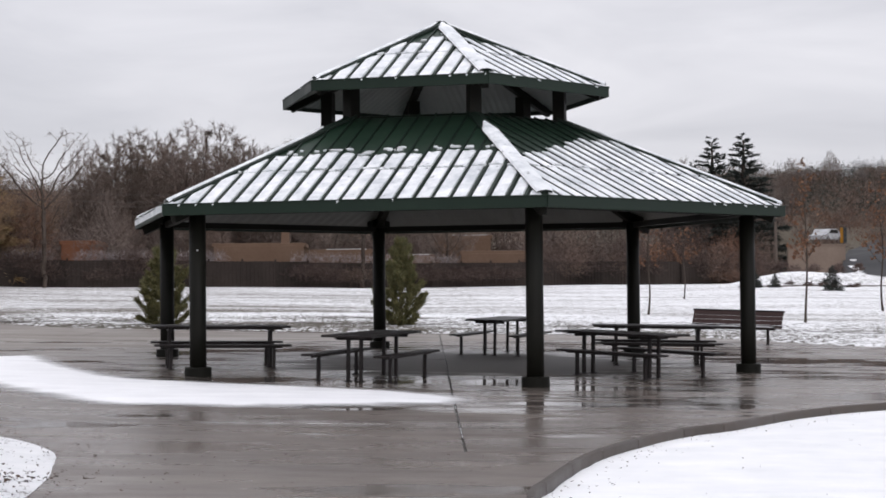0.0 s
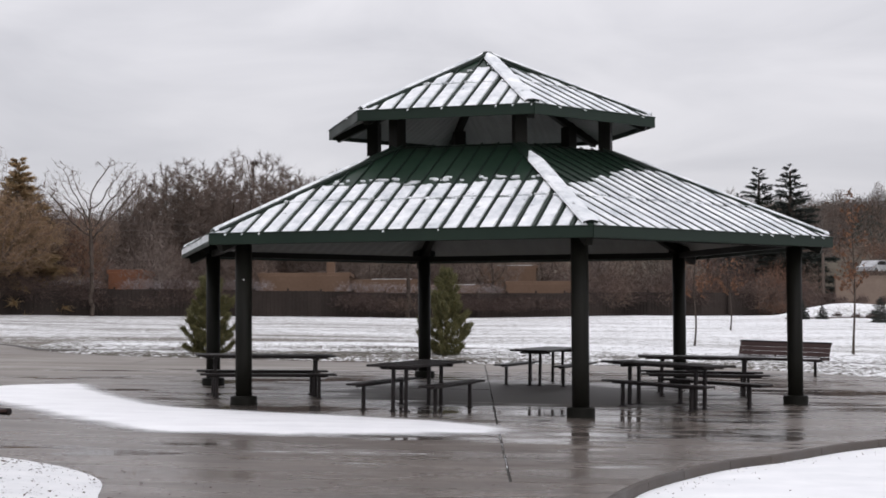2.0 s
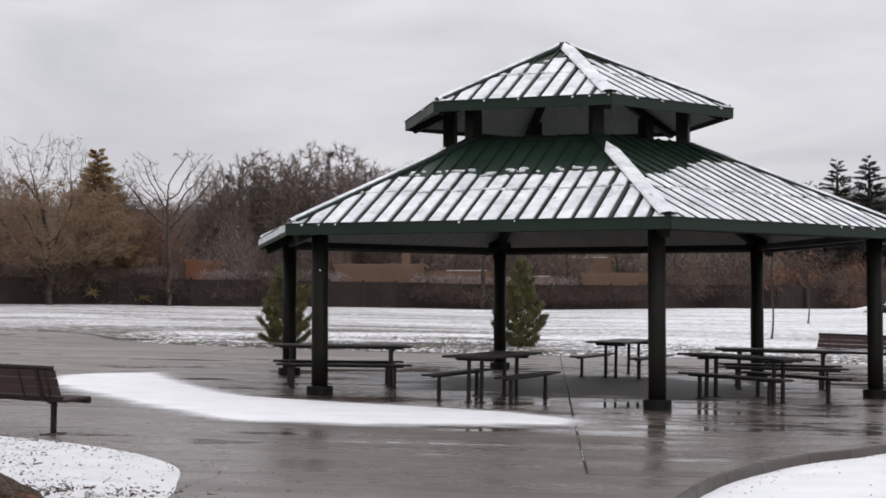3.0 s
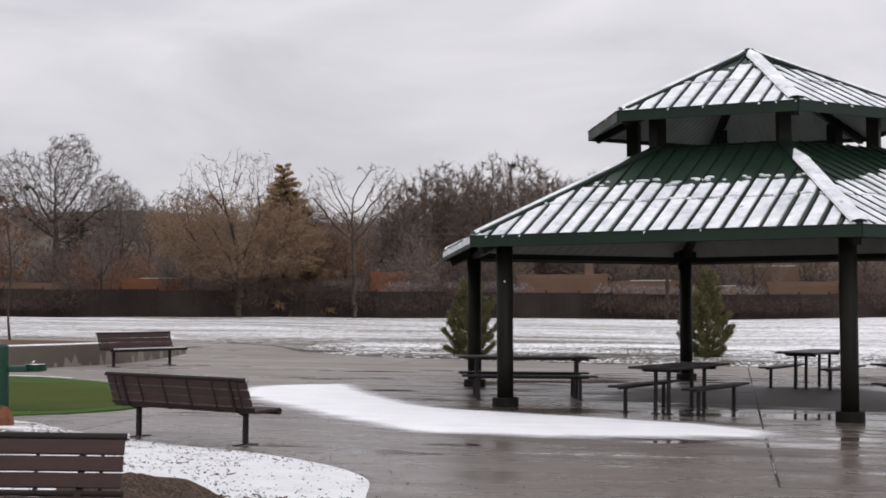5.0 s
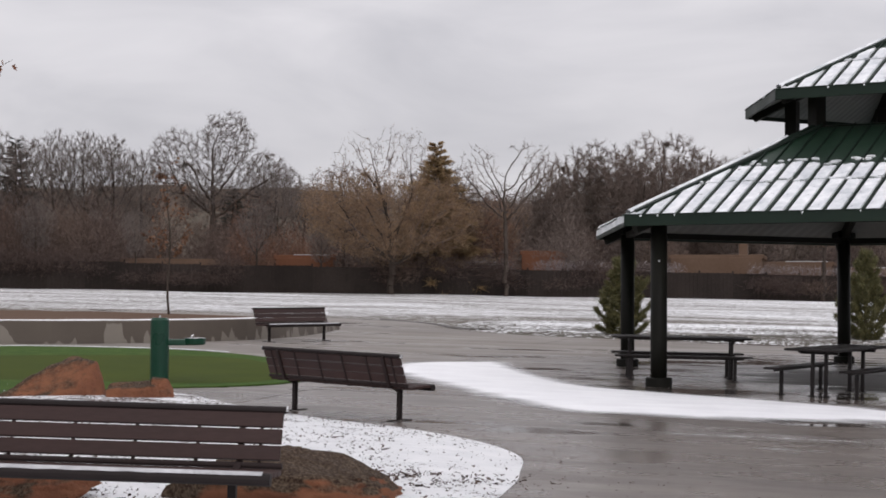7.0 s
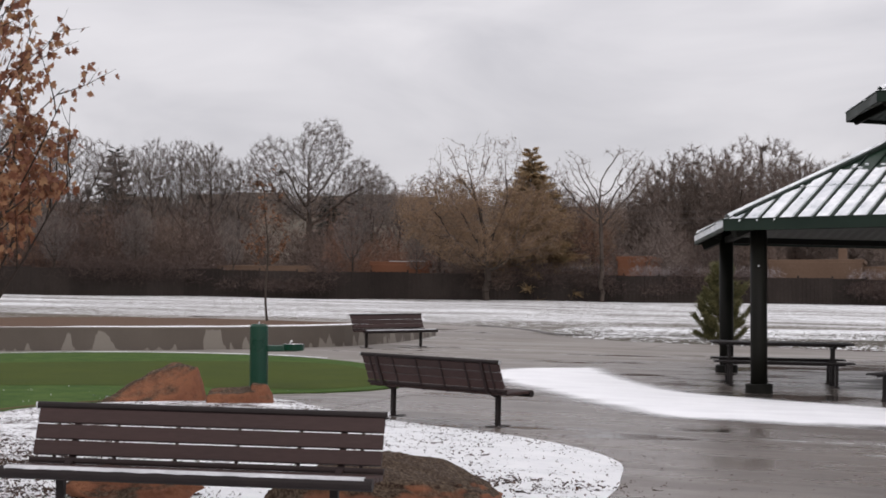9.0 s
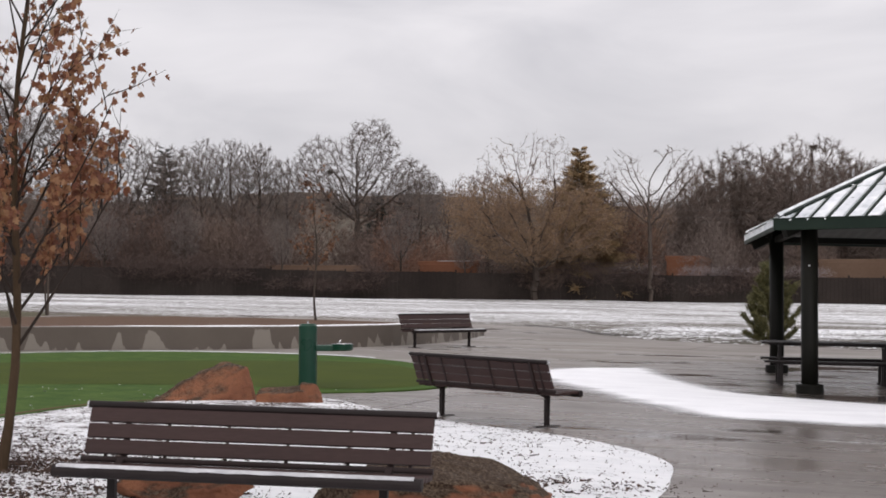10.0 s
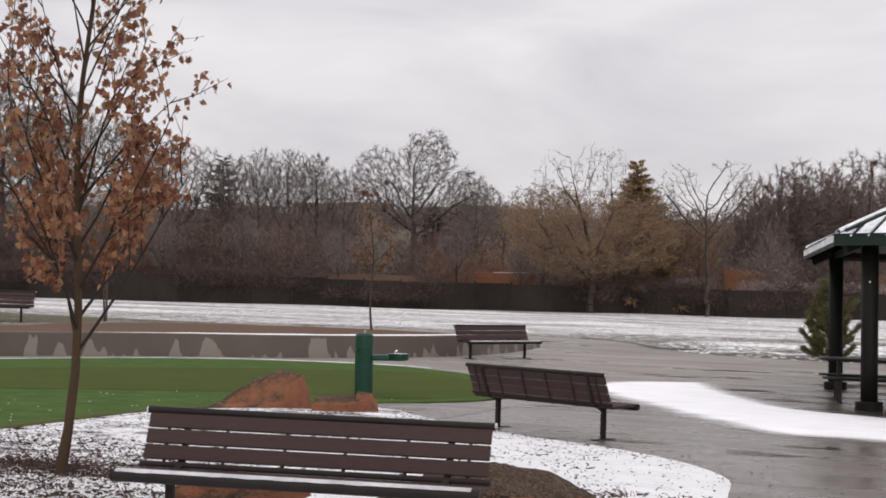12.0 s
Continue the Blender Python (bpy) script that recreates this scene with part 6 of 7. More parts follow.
def build_far_trees():
    rng = random.Random(77)
    behind = "bare trees behind the fence"
    dome = [make_tree("tall bare tree with a dense rounded grey-brown crown", 40 + k, 13.0, DOME, behind, twig_mat=M_TWIGBROWN) for k in range(4)]
    great = make_tree("great bare spreading tree with dark limbs", 61, 14.2, GREAT, behind)
    vase = [make_tree("bare tree whose limbs fan out like a vase", 70 + k, 12.6, VASE, behind) for k in range(3)]
    fork = make_tree("thin bare tree forked into two light crowns", 82, 10.6, FORK, behind, (0.10, 4, 0.30, 0.62, 0.2), M_GOLD, M_TWIGBROWN)
    used = set()

    def put(ob, deg, dist, hgt, wid=1.0, flip=False):
        # crowns are shaped across the line of sight, so each faces the yard
        c = plant(ob, deg, dist, hgt / ob["made_height"], deg + (180 if flip else rng.uniform(-25, 25)), ob.name not in used, wid)
        used.add(ob.name)
        return c

    # dense grove seen over the pavilion's left eave
    for k, (deg, hgt) in enumerate(((11.5, 10.4), (10.5, 11.8), (9.7, 12.9), (8.8, 12.7), (8.0, 12.4), (7.1, 12.9), (6.3, 12.5), (5.5, 12.0), (4.6, 11.0), (3.4, 10.0), (2.0, 9.2), (0.6, 8.8), (-0.8, 9.0), (9.2, 11.4), (10.9, 9.6), (7.6, 11.2), (5.0, 10.4), (10.1, 11.0), (8.4, 11.6), (6.7, 11.6), (11.3, 8.0), (5.9, 11.0))):
        put(dome[k % 4], deg, 132 + 6 * (k % 4), hgt, 1.1 + 0.1 * (k % 3), k % 2 == 1)
    # the forked tree stands at the fence
    put(fork, 12.9, 112.2, 10.4, 1.1)
    # another, with a stout trunk, behind the pavilion
    put(fork, 2.1, 120.2, 7.6, 1.5, True)
    # great bare trees
    put(great, 23.0, 138, 14.0, 1.0)
    for k, (deg, dist, hgt, w) in enumerate(((26.4, 142, 12.3, 0.8), (27.3, 144, 12.6, 0.85), (28.3, 146, 12.6, 0.85), (25.4, 146, 11.0, 0.8), (20.9, 146, 10.4, 0.9), (19.9, 152, 8.6, 0.9), (29.4, 150, 11.8, 0.9), (31.1, 140, 12.8, 1.0), (32.8, 136, 14.4, 1.0), (34.8, 133, 15.8, 1.0), (37.0, 131, 17.8, 1.1), (38.9, 130, 18.0, 1.1), (19.3, 113.5, 5.0, 0.8), (21.5, 112.5, 6.0, 0.7), (25.6, 112.5, 5.4, 0.7), (28.9, 113, 6.0, 0.8), (31.6, 113, 5.5, 0.9), (36.0, 150, 15.5, 1.0))):
        put(vase[k % 3], deg, dist, hgt, w, k % 2 == 1)
    # bare trees round the spruces and along the top of the rise
    for k, (deg, dist, hgt) in enumerate(((-8.2, 160, 11.6), (-9.0, 165, 11.8), (-11.9, 172, 9.0), (-6.5, 150, 9.0), (-4.5, 148, 8.6), (-2.5, 145, 8.4), (-10.5, 160, 9), (-12.6, 200, 7.5), (-13.2, 262, 5.0), (-13.9, 270, 7.0), (-14.9, 265, 4.6), (-15.6, 270, 5.6), (-16.6, 260, 6.0), (-14.4, 235, 3.6), (-12.3, 240, 5.0), (-15.2, 240, 3.6), (-7.4, 155, 9.5))):
        put(dome[k % 4] if k % 2 else vase[k % 3], deg, dist, hgt, 0.9)
    # dark spruces
    s = evergreen("dark spruce with drooping boughs, dusted with snow", 5, 13.5, 5.2, M_SPRUCE, "spruces", density=3.6, blade=0.042, gap=0.034, fat=0.07)
    plant(s, -9.95, 152, 0.98, 0, True, 1.5)
    plant(s, -11.0, 150, 0.98, 100, False, 1.85)
    plant(s, -9.3, 156, 0.84, 200, False, 1.4)
    plant(s, 29.6, 160, 0.86, 50, False, 1.7)
    plant(s, 21.3, 150, 0.62, 70, False, 2.0)
    plant(s, 22.3, 158, 0.58, 170, False, 2.2)
    # withered golden tree with a pointed evergreen beside it
    leafy = "leafy trees at the fence"
    gold = make_tree("broad tree with withered golden-brown leaves", 91, 10.9, BROAD, leafy, (0.085, 26, 0.15, 0.72, 0.20), M_GOLD, M_TWIGBROWN)
    put(gold, 16.85, 110.8, 10.9, 1.0)
    tall = make_tree("thin tree keeping a few pale leaves", 93, 11.0, dict(VASE, points=1500, top=0.3), leafy, (0.085, 10, 0.2, 0.80, 0.22), M_GOLD, M_TWIGBROWN)
    put(tall, 18.5, 117, 8.9, 1.1)
    put(tall, 15.1, 119, 9.3, 1.0, True)
    put(tall, 14.2, 117, 7.8, 1.0)
    put(tall, 13.2, 121, 7.6, 1.1, True)
    cone = evergreen("pointed evergreen turned golden brown", 9, 11.6, 5.0, M_GOLDDARK, leafy, "conifer_tree", 4.2, 0.052, gap=0.019, fat=0.085)
    plant(cone, 15.3, 116.5, 0.91, 0, True, 1.6)


# bearing, half width in degrees, distance, width, height, colour, turn, windows
HOUSES = ((11.8, 0.8, 119, 2.3, 3.05, "adobe", 4, (), "small orange adobe house behind the fence"),
          (19.85, 1.3, 117, 4.1, 2.3, "adobe", 18, (), "orange adobe house with flat roof"),
          (5.7, 1.6, 124, 6.7, 3.05, "tan", 2, (), "long low brown adobe house with a square chimney"),
          (2.95, 1.15, 127, 5.0, 2.65, "tan", 0, (1.0,), "low adobe house with snowy roof"),
          (0.5, 0.85, 129, 3.7, 2.2, "tan", 0, (), "low brown shed with snowy roof"),
          (-1.35, 1.1, 141, 4.8, 4.0, "tan", -2, (), "taller brown house with snowy roof"),
          (-2.45, 1.25, 129, 5.2, 2.5, "tan", -4, (), "brown adobe house among bushes"),
          (24.4, 1.7, 118, 7.0, 1.98, "tan", 20, (), "low adobe house among bare trees"))


def build_scrub():
    rng = np.random.default_rng(123)
    soft = {"brown": [], "rust": [], "grey": [], "dark": []}
    # thickets just behind the fence
    for k in range(620):
        x, y = bearing(rng.uniform(-19, 41), 120)
        y = fence_y(x) + rng.uniform(2.0, 30)
        if x > 24 and y < 168:
            continue
        deg, far = -math.degrees(math.atan2(x, y)), math.hypot(x, y)
        if any(abs(deg - h[0]) < h[1] and far < h[2] + 9 for h in HOUSES):
            continue
        tall = 0.55 + 0.45 * noise.noise((x * 0.06, y * 0.04, 0))
        r, h = rng.uniform(1.4, 2.6), (2.3 + 4.6 * tall + (1.5 if deg > 19 else 0.9 if deg > 9 else 0.0)) * rng.uniform(0.6, 1.15)
        v, odd = noise.noise((x * 0.11, 1.7, y * 0.02)), rng.random()
        if y > fence_y(x) + 12:
            h *= 0.75
        # dark bushes also stand in for the shaded gaps between the others
        kind = "rust" if v > 0.19 and odd < (0.3 if deg > 30.5 else 0.85) and x < 8 else "dark" if odd < (0.9 if deg > 30.5 else 0.5 if deg > 19 else 0.9 if deg < 5 else 0.3) else "grey" if h > 3.6 and odd > 0.6 and 7 < deg < 19 else "brown"
        soft[kind].append(puff(rng, (x, y, terrain(x, y) + 0.3 * h), r, h * 0.75, 900, 0.6, 0.015, 0.2))
    # a darker mass of saplings and suckers between the grove's trunks
    for k in range(110):
        deg = rng.uniform(3.5, 13.0) if k < 75 else rng.uniform(19, 30)
        x, y = bearing(deg, rng.uniform(133, 158))
        h = rng.uniform(4.5, 8.5) * (1.0 if k < 75 else 0.8)
        soft["dark" if k % 3 == 0 else "brown" if k % 3 == 1 else "grey"].append(puff(rng, (x, y, terrain(x, y) + 0.25 * h), rng.uniform(1.6, 2.8), h * 0.75, 800, 0.7, 0.014, 0.5))
    # low brush on the rise by the street
    for k in range(230):
        x, y = rng.uniform(26, 62), rng.uniform(146, 198)
        q = x - 0.255 * y
        if (-0.6 < q < 7 and y < 160) or math.hypot(x - 40.7, y - 167) < 3.2:
            continue
        h = 0.7 if y < 175 else 1.5
        soft["rust" if k % 5 == 0 else "brown" if k % 2 else "dark"].append(puff(rng, (x, y, terrain(x, y) + 0.2), rng.uniform(1.0, 2.2), h * rng.uniform(0.8, 1.6), 380, 0.45, 0.016, 0.1))
    # brown bushes in front of the spruces, dark tufts on the mound and along the wall's foot
    for k in range(22):
        x, y = bearing(rng.uniform(-11.7, -7.5), rng.uniform(134, 143))
        h = rng.uniform(2.6, 4.6)
        soft["brown" if k % 3 else "rust"].append(puff(rng, (x, y, terrain(x, y) + 0.3 * h), rng.uniform(1.4, 2.2), h * 0.75, 700, 0.55, 0.014, 0.2))
    for k in range(34):
        x, y = bearing(rng.uniform(-14.8, -11.6), rng.uniform(124.5, 128) if k < 24 else rng.uniform(117.5, 120.5))
        r = rng.uniform(0.25, 0.55) if k < 24 else rng.uniform(0.15, 0.32)
        soft["dark"].append(puff(rng, (x, y, terrain(x, y) + (0.55 if k < 24 else 0.0)), r, r * rng.uniform(0.5, 0.9), 170, 0.22, 0.02, 0.3))
    # brush hanging over the fence
    for k in range(520):
        x = rng.uniform(-88, 29)
        if noise.noise((x * 0.12, 7, 0)) < (-0.05 if x > -38 else 0.02 if x > -62 else -0.6):
            continue
        y = fence_y(x) + rng.uniform(-0.3, 1.1)
        deg = -math.degrees(math.atan2(x, y))
        low = 0.62 if any(abs(deg - h[0]) < h[1] + 0.1 for h in HOUSES) else 1.0
        soft["brown" if noise.noise((x * 0.3, 3, 0)) > 0.25 and x > -62 else "dark"].append(puff(rng, (x, y, terrain(x, y) + low * rng.uniform(0.9, 1.9)), rng.uniform(0.8, 1.6), low * rng.uniform(0.6, 1.1), 288, 0.5, 0.012, 0.0))
    for kind, mat, lab, nm in (("brown", M_SCRUB, "tangle of bare brown bushes behind the fence", "brown_thicket"), ("rust", M_RUST, "rusty bare bushes behind the fence", "rust_thicket"), ("grey", M_GREYSCRUB, "grey twiggy brush behind the fence", "grey_thicket"), ("dark", M_DARKSCRUB, "dark leafless vines and brush on the fence, some coloured as shade", "fence_brush")):
        tagged(part(nm, tri_mesh(nm, np.concatenate(soft[kind]), mat), None), lab, "bushes", kind="stuff")
    # frosted hedge tops along the fence
    hedge = [puff(rng, (x, fence_y(x) + 0.9, terrain(x, fence_y(x)) + 1.95), 0.8, 0.55, 330, 0.28, 0.010, 0.3) for x in (*np.linspace(-27.6, -25.6, 4), *np.linspace(-23.2, -14.5, 13), *np.linspace(-9, 2, 12))]
    tagged(part("frosted_hedge", tri_mesh("frosted_hedge", np.concatenate(hedge), island_colours("frosted_twigs", (0.11, 0.078, 0.072), (0.18, 0.142, 0.138), (0.46, 0.43, 0.44), 0.9)), None), "hedge tops frosted with a little snow", "hedge", kind="stuff")
    # woods on the hill
    hill, dark = [], []
    for k in range(1050):
        x, y = bearing(rng.uniform(-20, 41), rng.uniform(168, 430))
        if x > 33 and y < 196:
            continue
        r = rng.uniform(2.2, 4.2)
        (dark if rng.random() < (0.5 if x > 20 else 0.2) else hill).append(puff(rng, (x, y, terrain(x, y) + 0.8), r, r * rng.uniform(0.7, 1.1), 190, 0.8, 0.040, 0.1))
    for k in range(330):
        x, y = bearing(rng.uniform(-21, -8.5), rng.uniform(172, 330))
        if x > 33 and y < 196:
            continue
        r = rng.uniform(2.2, 4.2)
        (dark if rng.random() < 0.5 else hill).append(puff(rng, (x, y, terrain(x, y) + 0.8), r, r * rng.uniform(0.7, 1.1), 300, 0.8, 0.034, 0.1))
    tagged(part("hill_woods", tri_mesh("hill_woods", np.concatenate(hill), M_SCRUB), None), "bare brown woods on a far hillside", "woods", kind="stuff")
    tagged(part("hill_evergreens", tri_mesh("hill_evergreens", np.concatenate(dark), M_SPRUCE), None), "dark evergreen scrub on a far hillside", "woods", kind="stuff")


def build_near_trees():
    t = young_tree("maple_tree", "young maple with thinning rust-orange leaves in the mulch bed", 7, 5.4, 0.085, "", 0.066, 8.5, M_ORANGE, M_YBARK, 0.19, 0.33, 36, M_LIMB)
    t.matrix_basis = pose(-8.46, 11.96, bed_z(-8.46, 11.96) - 0.02, 0, 0, 24) @ Matrix.Diagonal((0.94, 0.94, 1.09, 1))
    p = evergreen("bushy young pine at the edge of the snowy field", 33, 2.35, 1.8, M_NEEDLE, "young pines", "pine_tree", 15.0, 0.046, True, 0.03, 0.098, 0.09)
    p.matrix_basis = pose(-7.62, 48.4, G(-7.62, 48.4) - 0.05)
    c = copy_thing(p, pose(-0.72, 49.8, G(-0.72, 49.8) - 0.05, 0, 0, 130))
    c.matrix_basis = c.matrix_basis @ Matrix.Diagonal((0.92, 0.92, 1.14, 1))
    s = young_tree("sapling", "slender sapling with a few rusty leaves", 17, 4.6, 0.03, "saplings", 0.09, 2.2, M_RUSTLEAF, M_BARK, 0.38, 0.24, 18)
    for k, (x, y, z, hh) in enumerate(((8.37, 61.8, None, 4.4), (12.66, 54.7, None, 5.0), (18.9, 67.9, None, 5.2), (-18.9, 41.5, 0.36, 4.0), (-26.39, 39.75, 0.42, 3.4), (13.2, 84, None, 4.4))):
        m = pose(x, y, G(x, y) + (z or -0.03), 0, 0, 70 * k) @ Matrix.Diagonal((hh / 4.6,) * 3 + (1,))
        (s if k == 0 else copy_thing(s, m)).matrix_basis = m
    st = thing("tree_stake", "thin dark stake beside a sapling", "stake", "tree stakes", at=pose(-26.6, 40.17, G(-26.6, 40.17) + 0.42))
    part("stake", Mesh().tube([(0, 0, -0.1), (0, 0, 1.6)], [0.035, 0.03], 6), M_POLE, st)
    e = evergreen("small dark evergreen shrub on a snowy mound", 51, 1.6, 1.7, M_SPRUCE, "low evergreens", "evergreen_shrub", 1.6, 0.09, False, 0.0)
    plant(e, -13.9, 108, 1.0, 0, True, 1.0)
    plant(e, -11.3, 112, 0.9, 80, False, 0.9)
    plant(e, -11.2, 112, 0.7, 80)
    plant(e, -12.0, 114, 0.6, 180)


# ------------------------------------------------------------------ fence, houses, street
def build_fence():
    f = thing("fence", "weathered dark board fence along the far side of the field", "fence")
    # boards lapped in and out, as one milled sheet
    prof = []
    for k in range(17):
        x0, y0 = -1.22 + k * 0.1436, 0.022 * (k % 2)
        prof += [(x0 + 0.004, y0), (x0 + 0.139, y0)]
    n = len(prof)
    top = [1.84 + 0.02 * math.sin((k // 2) * 2.3) for k in range(n)]
    panel = Mesh().add([(x, y, -0.05) for x, y in prof] + [(x, y, h) for (x, y), h in zip(prof, top)] + [(x, 0.05, -0.05) for x, y in prof] + [(x, 0.05, h) for (x, y), h in zip(prof, top)],
                       [(k, k + 1, n + k + 1, n + k) for k in range(n - 1)] + [(2 * n + k, 3 * n + k, 3 * n + k + 1, 2 * n + k + 1) for k in range(n - 1)] + [(n + k, n + k + 1, 3 * n + k + 1, 3 * n + k) for k in range(n - 1)] + [(0, n, 3 * n, 2 * n), (n - 1, 3 * n - 1, 4 * n - 1, 2 * n - 1)])
    panel, post = mesh_data("fence_panel", panel, M_FENCE), mesh_data("post", Mesh().box((0.11, 0.11, 2.05), (0, 0.06, 0.95), None, 0.01), M_FENCE)
    x = -100.0
    while x < 23:
        slope = fence_y(x + 1) - fence_y(x)
        a = math.degrees(math.atan(slope))
        step = 2.48 * math.cos(radians(a))
        xm, z = x + step / 2, terrain(x + step / 2, fence_y(x + step / 2))
        part("fence_panel", panel, M_FENCE, f, at=pose(xm, fence_y(xm), z - 0.12 * abs(noise.noise((x * 0.9, 4, 0))), 0, 0.8 * noise.noise((x * 1.3, 9, 0)), a))
        part("post", post, M_FENCE, f, at=pose(x, fence_y(x), terrain(x, fence_y(x)), 0, 0, a))
        x += step


def house(label, deg, dist, w, d, h, mat, turn, windows, up=0.0):
    x, y = bearing(deg, dist)
    hs = thing("house", label, "house", "houses behind the fence", at=pose(x, y, terrain(x, y) + up, 0, 0, turn))
    m = Mesh().box((w, d, h + 1.5), (0, d / 2, h / 2 - 0.75), None, 0.05)
    part("house_wall", m, mat, hs)
    par = Mesh()
    for px, py, sx, sy in ((0, 0.0, w, 0.3), (0, d, w, 0.3), (-w / 2, d / 2, 0.3, d), (w / 2, d / 2, 0.3, d)):
        par.box((sx - 0.02, sy - 0.02, 0.30), (px, py + (0.16 if py == 0 else -0.16 if py == d else 0), h + 0.04), None, 0.05)
    part("parapet", par, mat, hs)
    part("roof", Mesh().box((w - 0.3, d - 0.3, 0.1), (0, d / 2, h + 0.02)), M_SNOW, hs, "flat roof under snow")
    if "chimney" in label:
        part("chimney", Mesh().box((0.62, 0.7, 1.1), (w * 0.29, 1.0, h + 0.45), None, 0.05), mat, hs)
    if "snowy" in label or "flat roof" in label:
        part("parapet_snow", Mesh().box((w * 0.62, 0.24, 0.05), (w * 0.12, 0.16, h + 0.21), None, 0.02), M_SLUSH, hs, "strip of wet snow on the parapet")
    for wx in windows:
        win = part("window", Mesh().box((1.3, 0.12, 1.2), (wx, 0.0, h - 1.5), None, 0.02), M_WHITE, hs)
        part("pane", Mesh().box((1.12, 0.06, 1.02), (wx, -0.06, h - 1.5)), M_GLASS, win)


def build_houses():
    for deg, half, dist, w, h, colour, turn, windows, label in HOUSES:
        house(label, deg, dist, w, 7.0, h, M_ADOBE if colour == "adobe" else M_TAN, turn, windows)
    for k, (deg, dist, w, h) in enumerate(((19.5, 262, 8, 3.0), (20.7, 250, 5, 3.4), (22.1, 275, 9, 2.8), (24.7, 258, 8, 3.2), (24.9, 236, 7, 2.6), (26.1, 268, 9, 3.0), (28.6, 280, 9, 3.0), (13.7, 262, 8, 3.0), (12.1, 285, 9, 2.8))):
        house("pale house under a snowy roof on a far hillside", deg, dist, w, 6.0, h, M_STUCCO, deg + 8 - 5 * (k % 4), (), 0.8)
    # tan garden wall by the street
    x, y = bearing(-13.38, 146)
    w = thing("street_wall", "tan stucco wall below a street", "wall", at=pose(x, y, terrain(x, y) + 0.35, 0, 0, -4))
    part("wall_face", Mesh().box((4.9, 0.6, 3.6), (0, 0, 1.1), None, 0.06), M_STUCCO, w)
    part("plaque", Mesh().box((2.1, 0.08, 0.5), (-0.3, -0.31, 0.25), None, 0.02), M_POLE, w, "dull dark plaque low on the wall")
    part("coping", Mesh().box((5.0, 0.75, 0.12), (0, 0, 2.94), None, 0.03), M_STUCCO, w)


def build_wires():
    line = thing("power_line", "three thin power lines sagging before the trees", "power line", at=pose(0, 0, 0))
    for k, z in enumerate((6.2, 6.55, 7.1)):
        a, b = bearing(19.0, 122), bearing(1.0, 130)
        pts = []
        for s in range(25):
            f = s / 24
            x, y = a[0] + (b[0] - a[0]) * f, a[1] + (b[1] - a[1]) * f
            pts.append((x, y + 0.3 * k, terrain(x, y) * 0.3 + 1.2 + z - 1.6 * f * (1 - f)))
        part("wire", Mesh().tube(pts, [0.009] * 25, 4, False), M_WIRE, line)


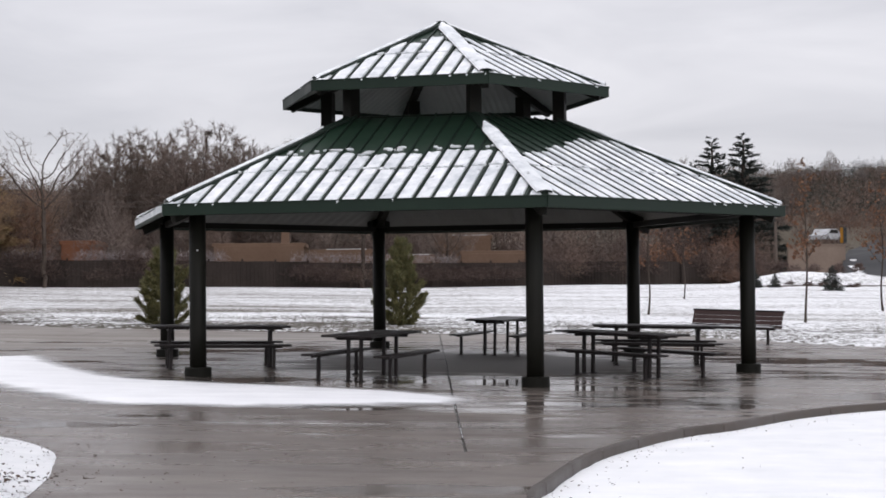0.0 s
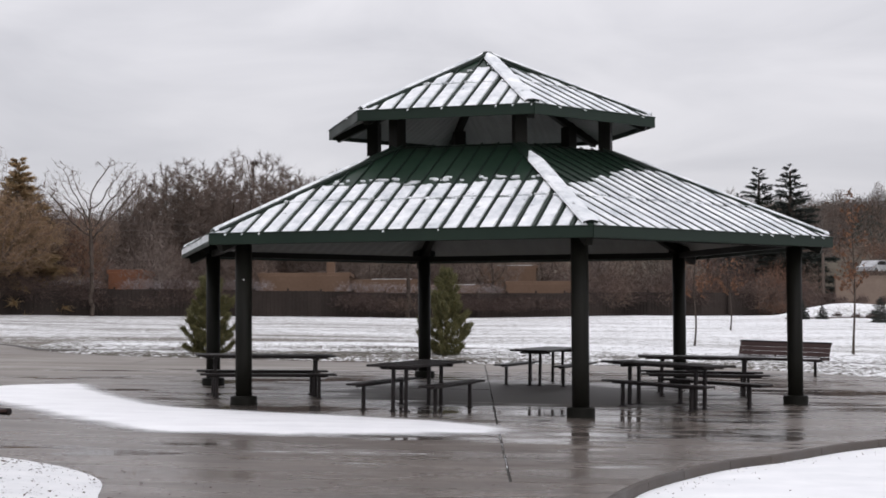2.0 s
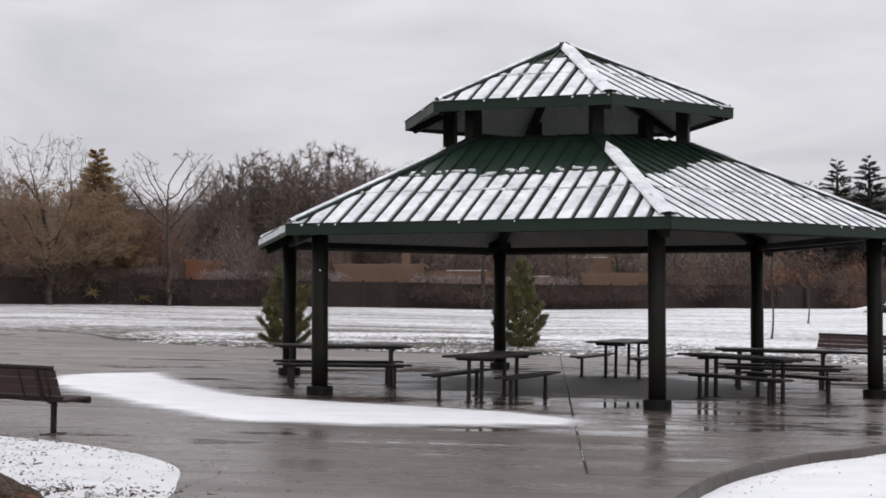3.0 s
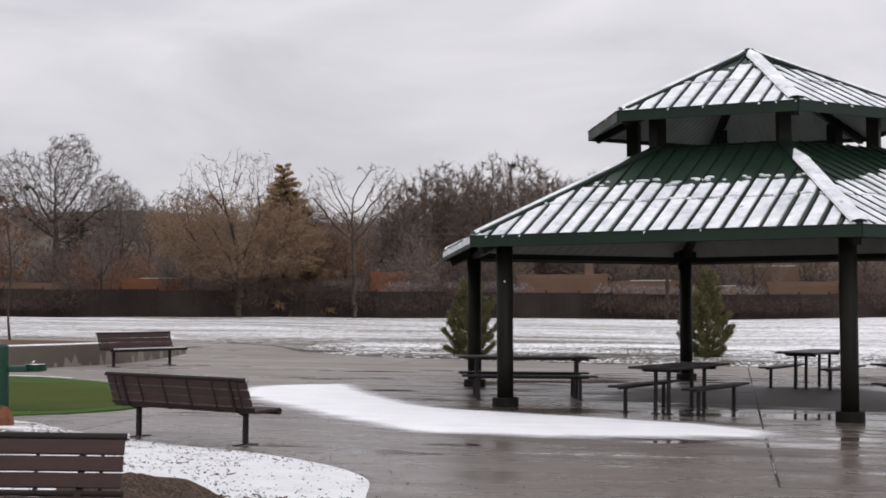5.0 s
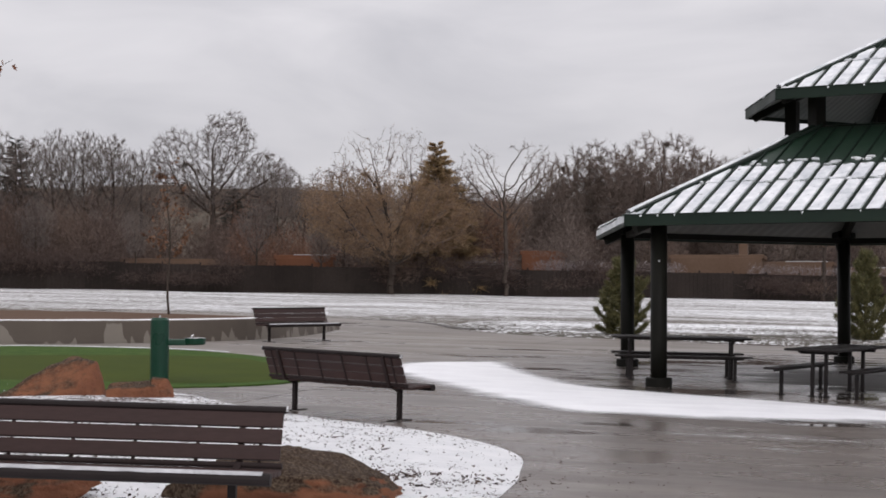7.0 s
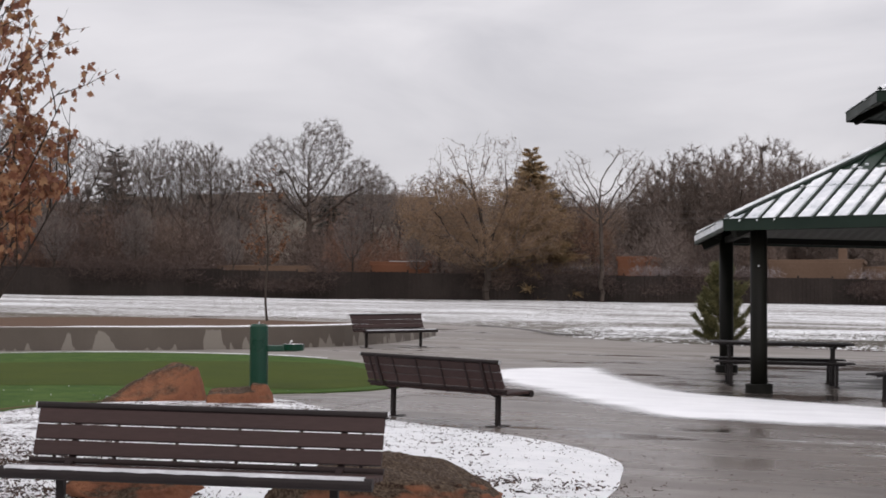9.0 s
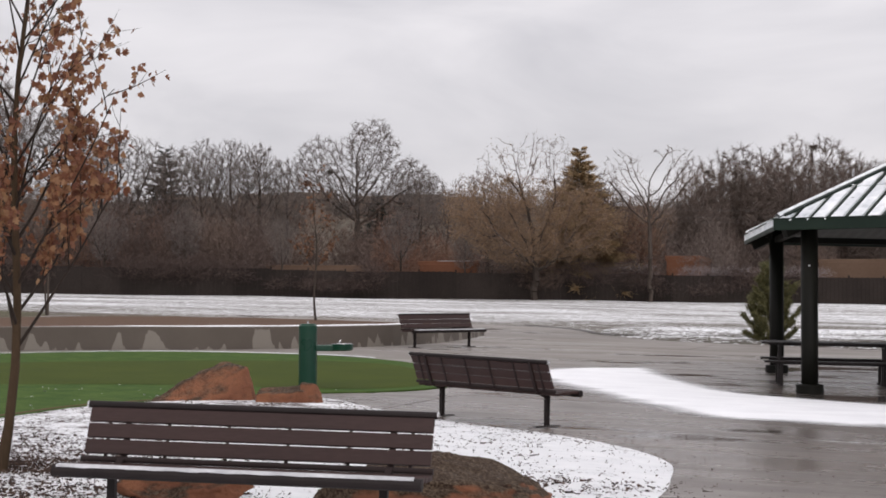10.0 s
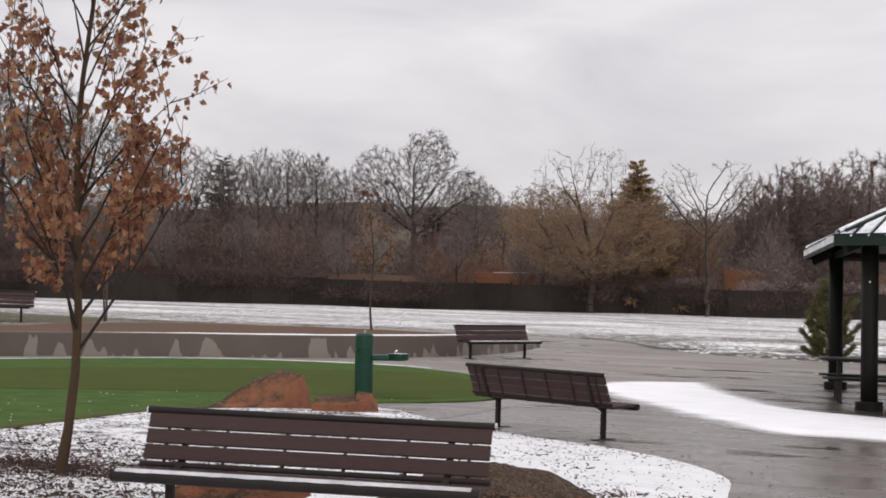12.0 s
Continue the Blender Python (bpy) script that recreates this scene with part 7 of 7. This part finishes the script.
def build_street():
    # street climbing the rise, as a ribbon on the ground
    m = Mesh()
    pts = rounded([(35.1, 124), (35.8, 127), (38.4, 137), (41.2, 147), (44.6, 156), (48.5, 164), (53, 172), (60, 182), (70, 192), (84, 204)], 6, False)
    v = []
    for i, p in enumerate(pts):
        a, b = pts[max(0, i - 1)], pts[min(len(pts) - 1, i + 1)]
        t = Vector((b[0] - a[0], b[1] - a[1])).normalized()
        for u in (-3.5, 0, 3.5):
            x, y = p[0] + t.y * u, p[1] - t.x * u
            v.append((x, y, terrain(x, y) + 0.08 + 0.4 * smooth(126, 140, y)))
    m.add(v, [(i * 3 + k, i * 3 + k + 1, i * 3 + k + 4, i * 3 + k + 3) for i in range(len(pts) - 1) for k in range(2)])
    m.smooth = True
    tagged(part("road", m, M_ROAD), "wet grey street climbing a rise", "road", kind="structure")
    # low kerb at the foot of the snowy mound
    tagged(part("kerb_street", Mesh().tube([(22 + 0.8 * k, 115.6 + 0.05 * k, terrain(22 + 0.8 * k, 115.6 + 0.05 * k) + 0.01) for k in range(19)], [0.075] * 19, 6), M_POLE), "low dark kerb along a snowy mound", "kerb", kind="structure")
    # parked car
    x, y = bearing(-13.7, 172)
    c = thing("car", "silver-grey car standing on the rise", "car", at=pose(x, y, terrain(x, y) + 0.02, 0, 0, 52))
    prof = [(-2.2, 0.35), (-2.2, 0.75), (-1.35, 0.95), (-0.7, 1.42), (0.8, 1.45), (1.6, 1.0), (2.15, 0.9), (2.2, 0.35)]
    n = len(prof)
    body = Mesh().add([(x2, -0.85, z2) for x2, z2 in prof] + [(x2, 0.85, z2) for x2, z2 in prof], [tuple(range(n)), tuple(range(2 * n - 1, n - 1, -1))] + [(q, (q + 1) % n, n + (q + 1) % n, n + q) for q in range(n)])
    part("body", body, M_CAR, c)
    part("side_window", Mesh().add([(-1.0, -0.862, 0.98), (1.35, -0.862, 0.98), (0.75, -0.862, 1.36), (-0.62, -0.862, 1.34)], [(0, 1, 2, 3)]), M_GLASS, c)
    for wx in (-1.35, 1.35):
        wh = part("wheel", Mesh().tube([(wx, -0.9, 0.33), (wx, -0.68, 0.33)], [0.33, 0.33], 16), M_RUBBER, c)
        part("rim", Mesh().tube([(wx, -0.92, 0.33), (wx, -0.90, 0.33)], [0.19, 0.2], 14), M_CHROME, wh)
    # traffic signal
    x, y = bearing(-14.28, 150)
    z = terrain(x, y)
    s = thing("traffic_signal", "yellow traffic signal on a thin pole, lamps off", "traffic signal", at=pose(x, y, z - 1.9, 0, 0, 36))
    part("pole", Mesh().tube([(0, 0.25, -0.2), (0, 0.25, 5.2)], [0.08, 0.06], 8), M_POLE, s)
    head = part("head", Mesh().box((0.42, 0.35, 1.35), (0, 0, 4.45), None, 0.04), M_YELLOW, s)
    part("face_plate", Mesh().box((0.46, 0.03, 1.40), (0, -0.18, 4.45), None, 0.01), M_RUBBER, head, "black face plate")
    for k in range(3):
        part("lens", Mesh().tube([(0, -0.17, 4.02 + 0.43 * k), (0, -0.21, 4.02 + 0.43 * k)], [0.14, 0.13], 12), M_GLASS, head)
    # utility poles
    for deg, dist, hgt in ((-12.05, 128, 4.6), (30.2, 118, 3.8), (-7.3, 128, 3.2), (15.0, 121, 3.4)):
        x, y = bearing(deg, dist)
        u = thing("utility_pole", "weathered wooden pole beyond the field", "pole", "poles at the fence", at=pose(x, y, terrain(x, y)))
        part("pole", Mesh().tube([(0, 0, -0.2), (0, 0, hgt)], [0.13, 0.10], 8), M_POLE, u)


build_ground()
build_kerb()
build_wall()
build_turf()
build_bed()
build_snow_strip()
build_joint_snow()
build_puddles()
build_lawn_litter()
build_pavilion()
build_roof_snow()
build_tables()
build_benches()
build_fountain()
build_boulders()
build_edging()
build_near_trees()
build_far_trees()
build_scrub()
build_fence()
build_houses()
build_wires()
build_street()
build_pavement()
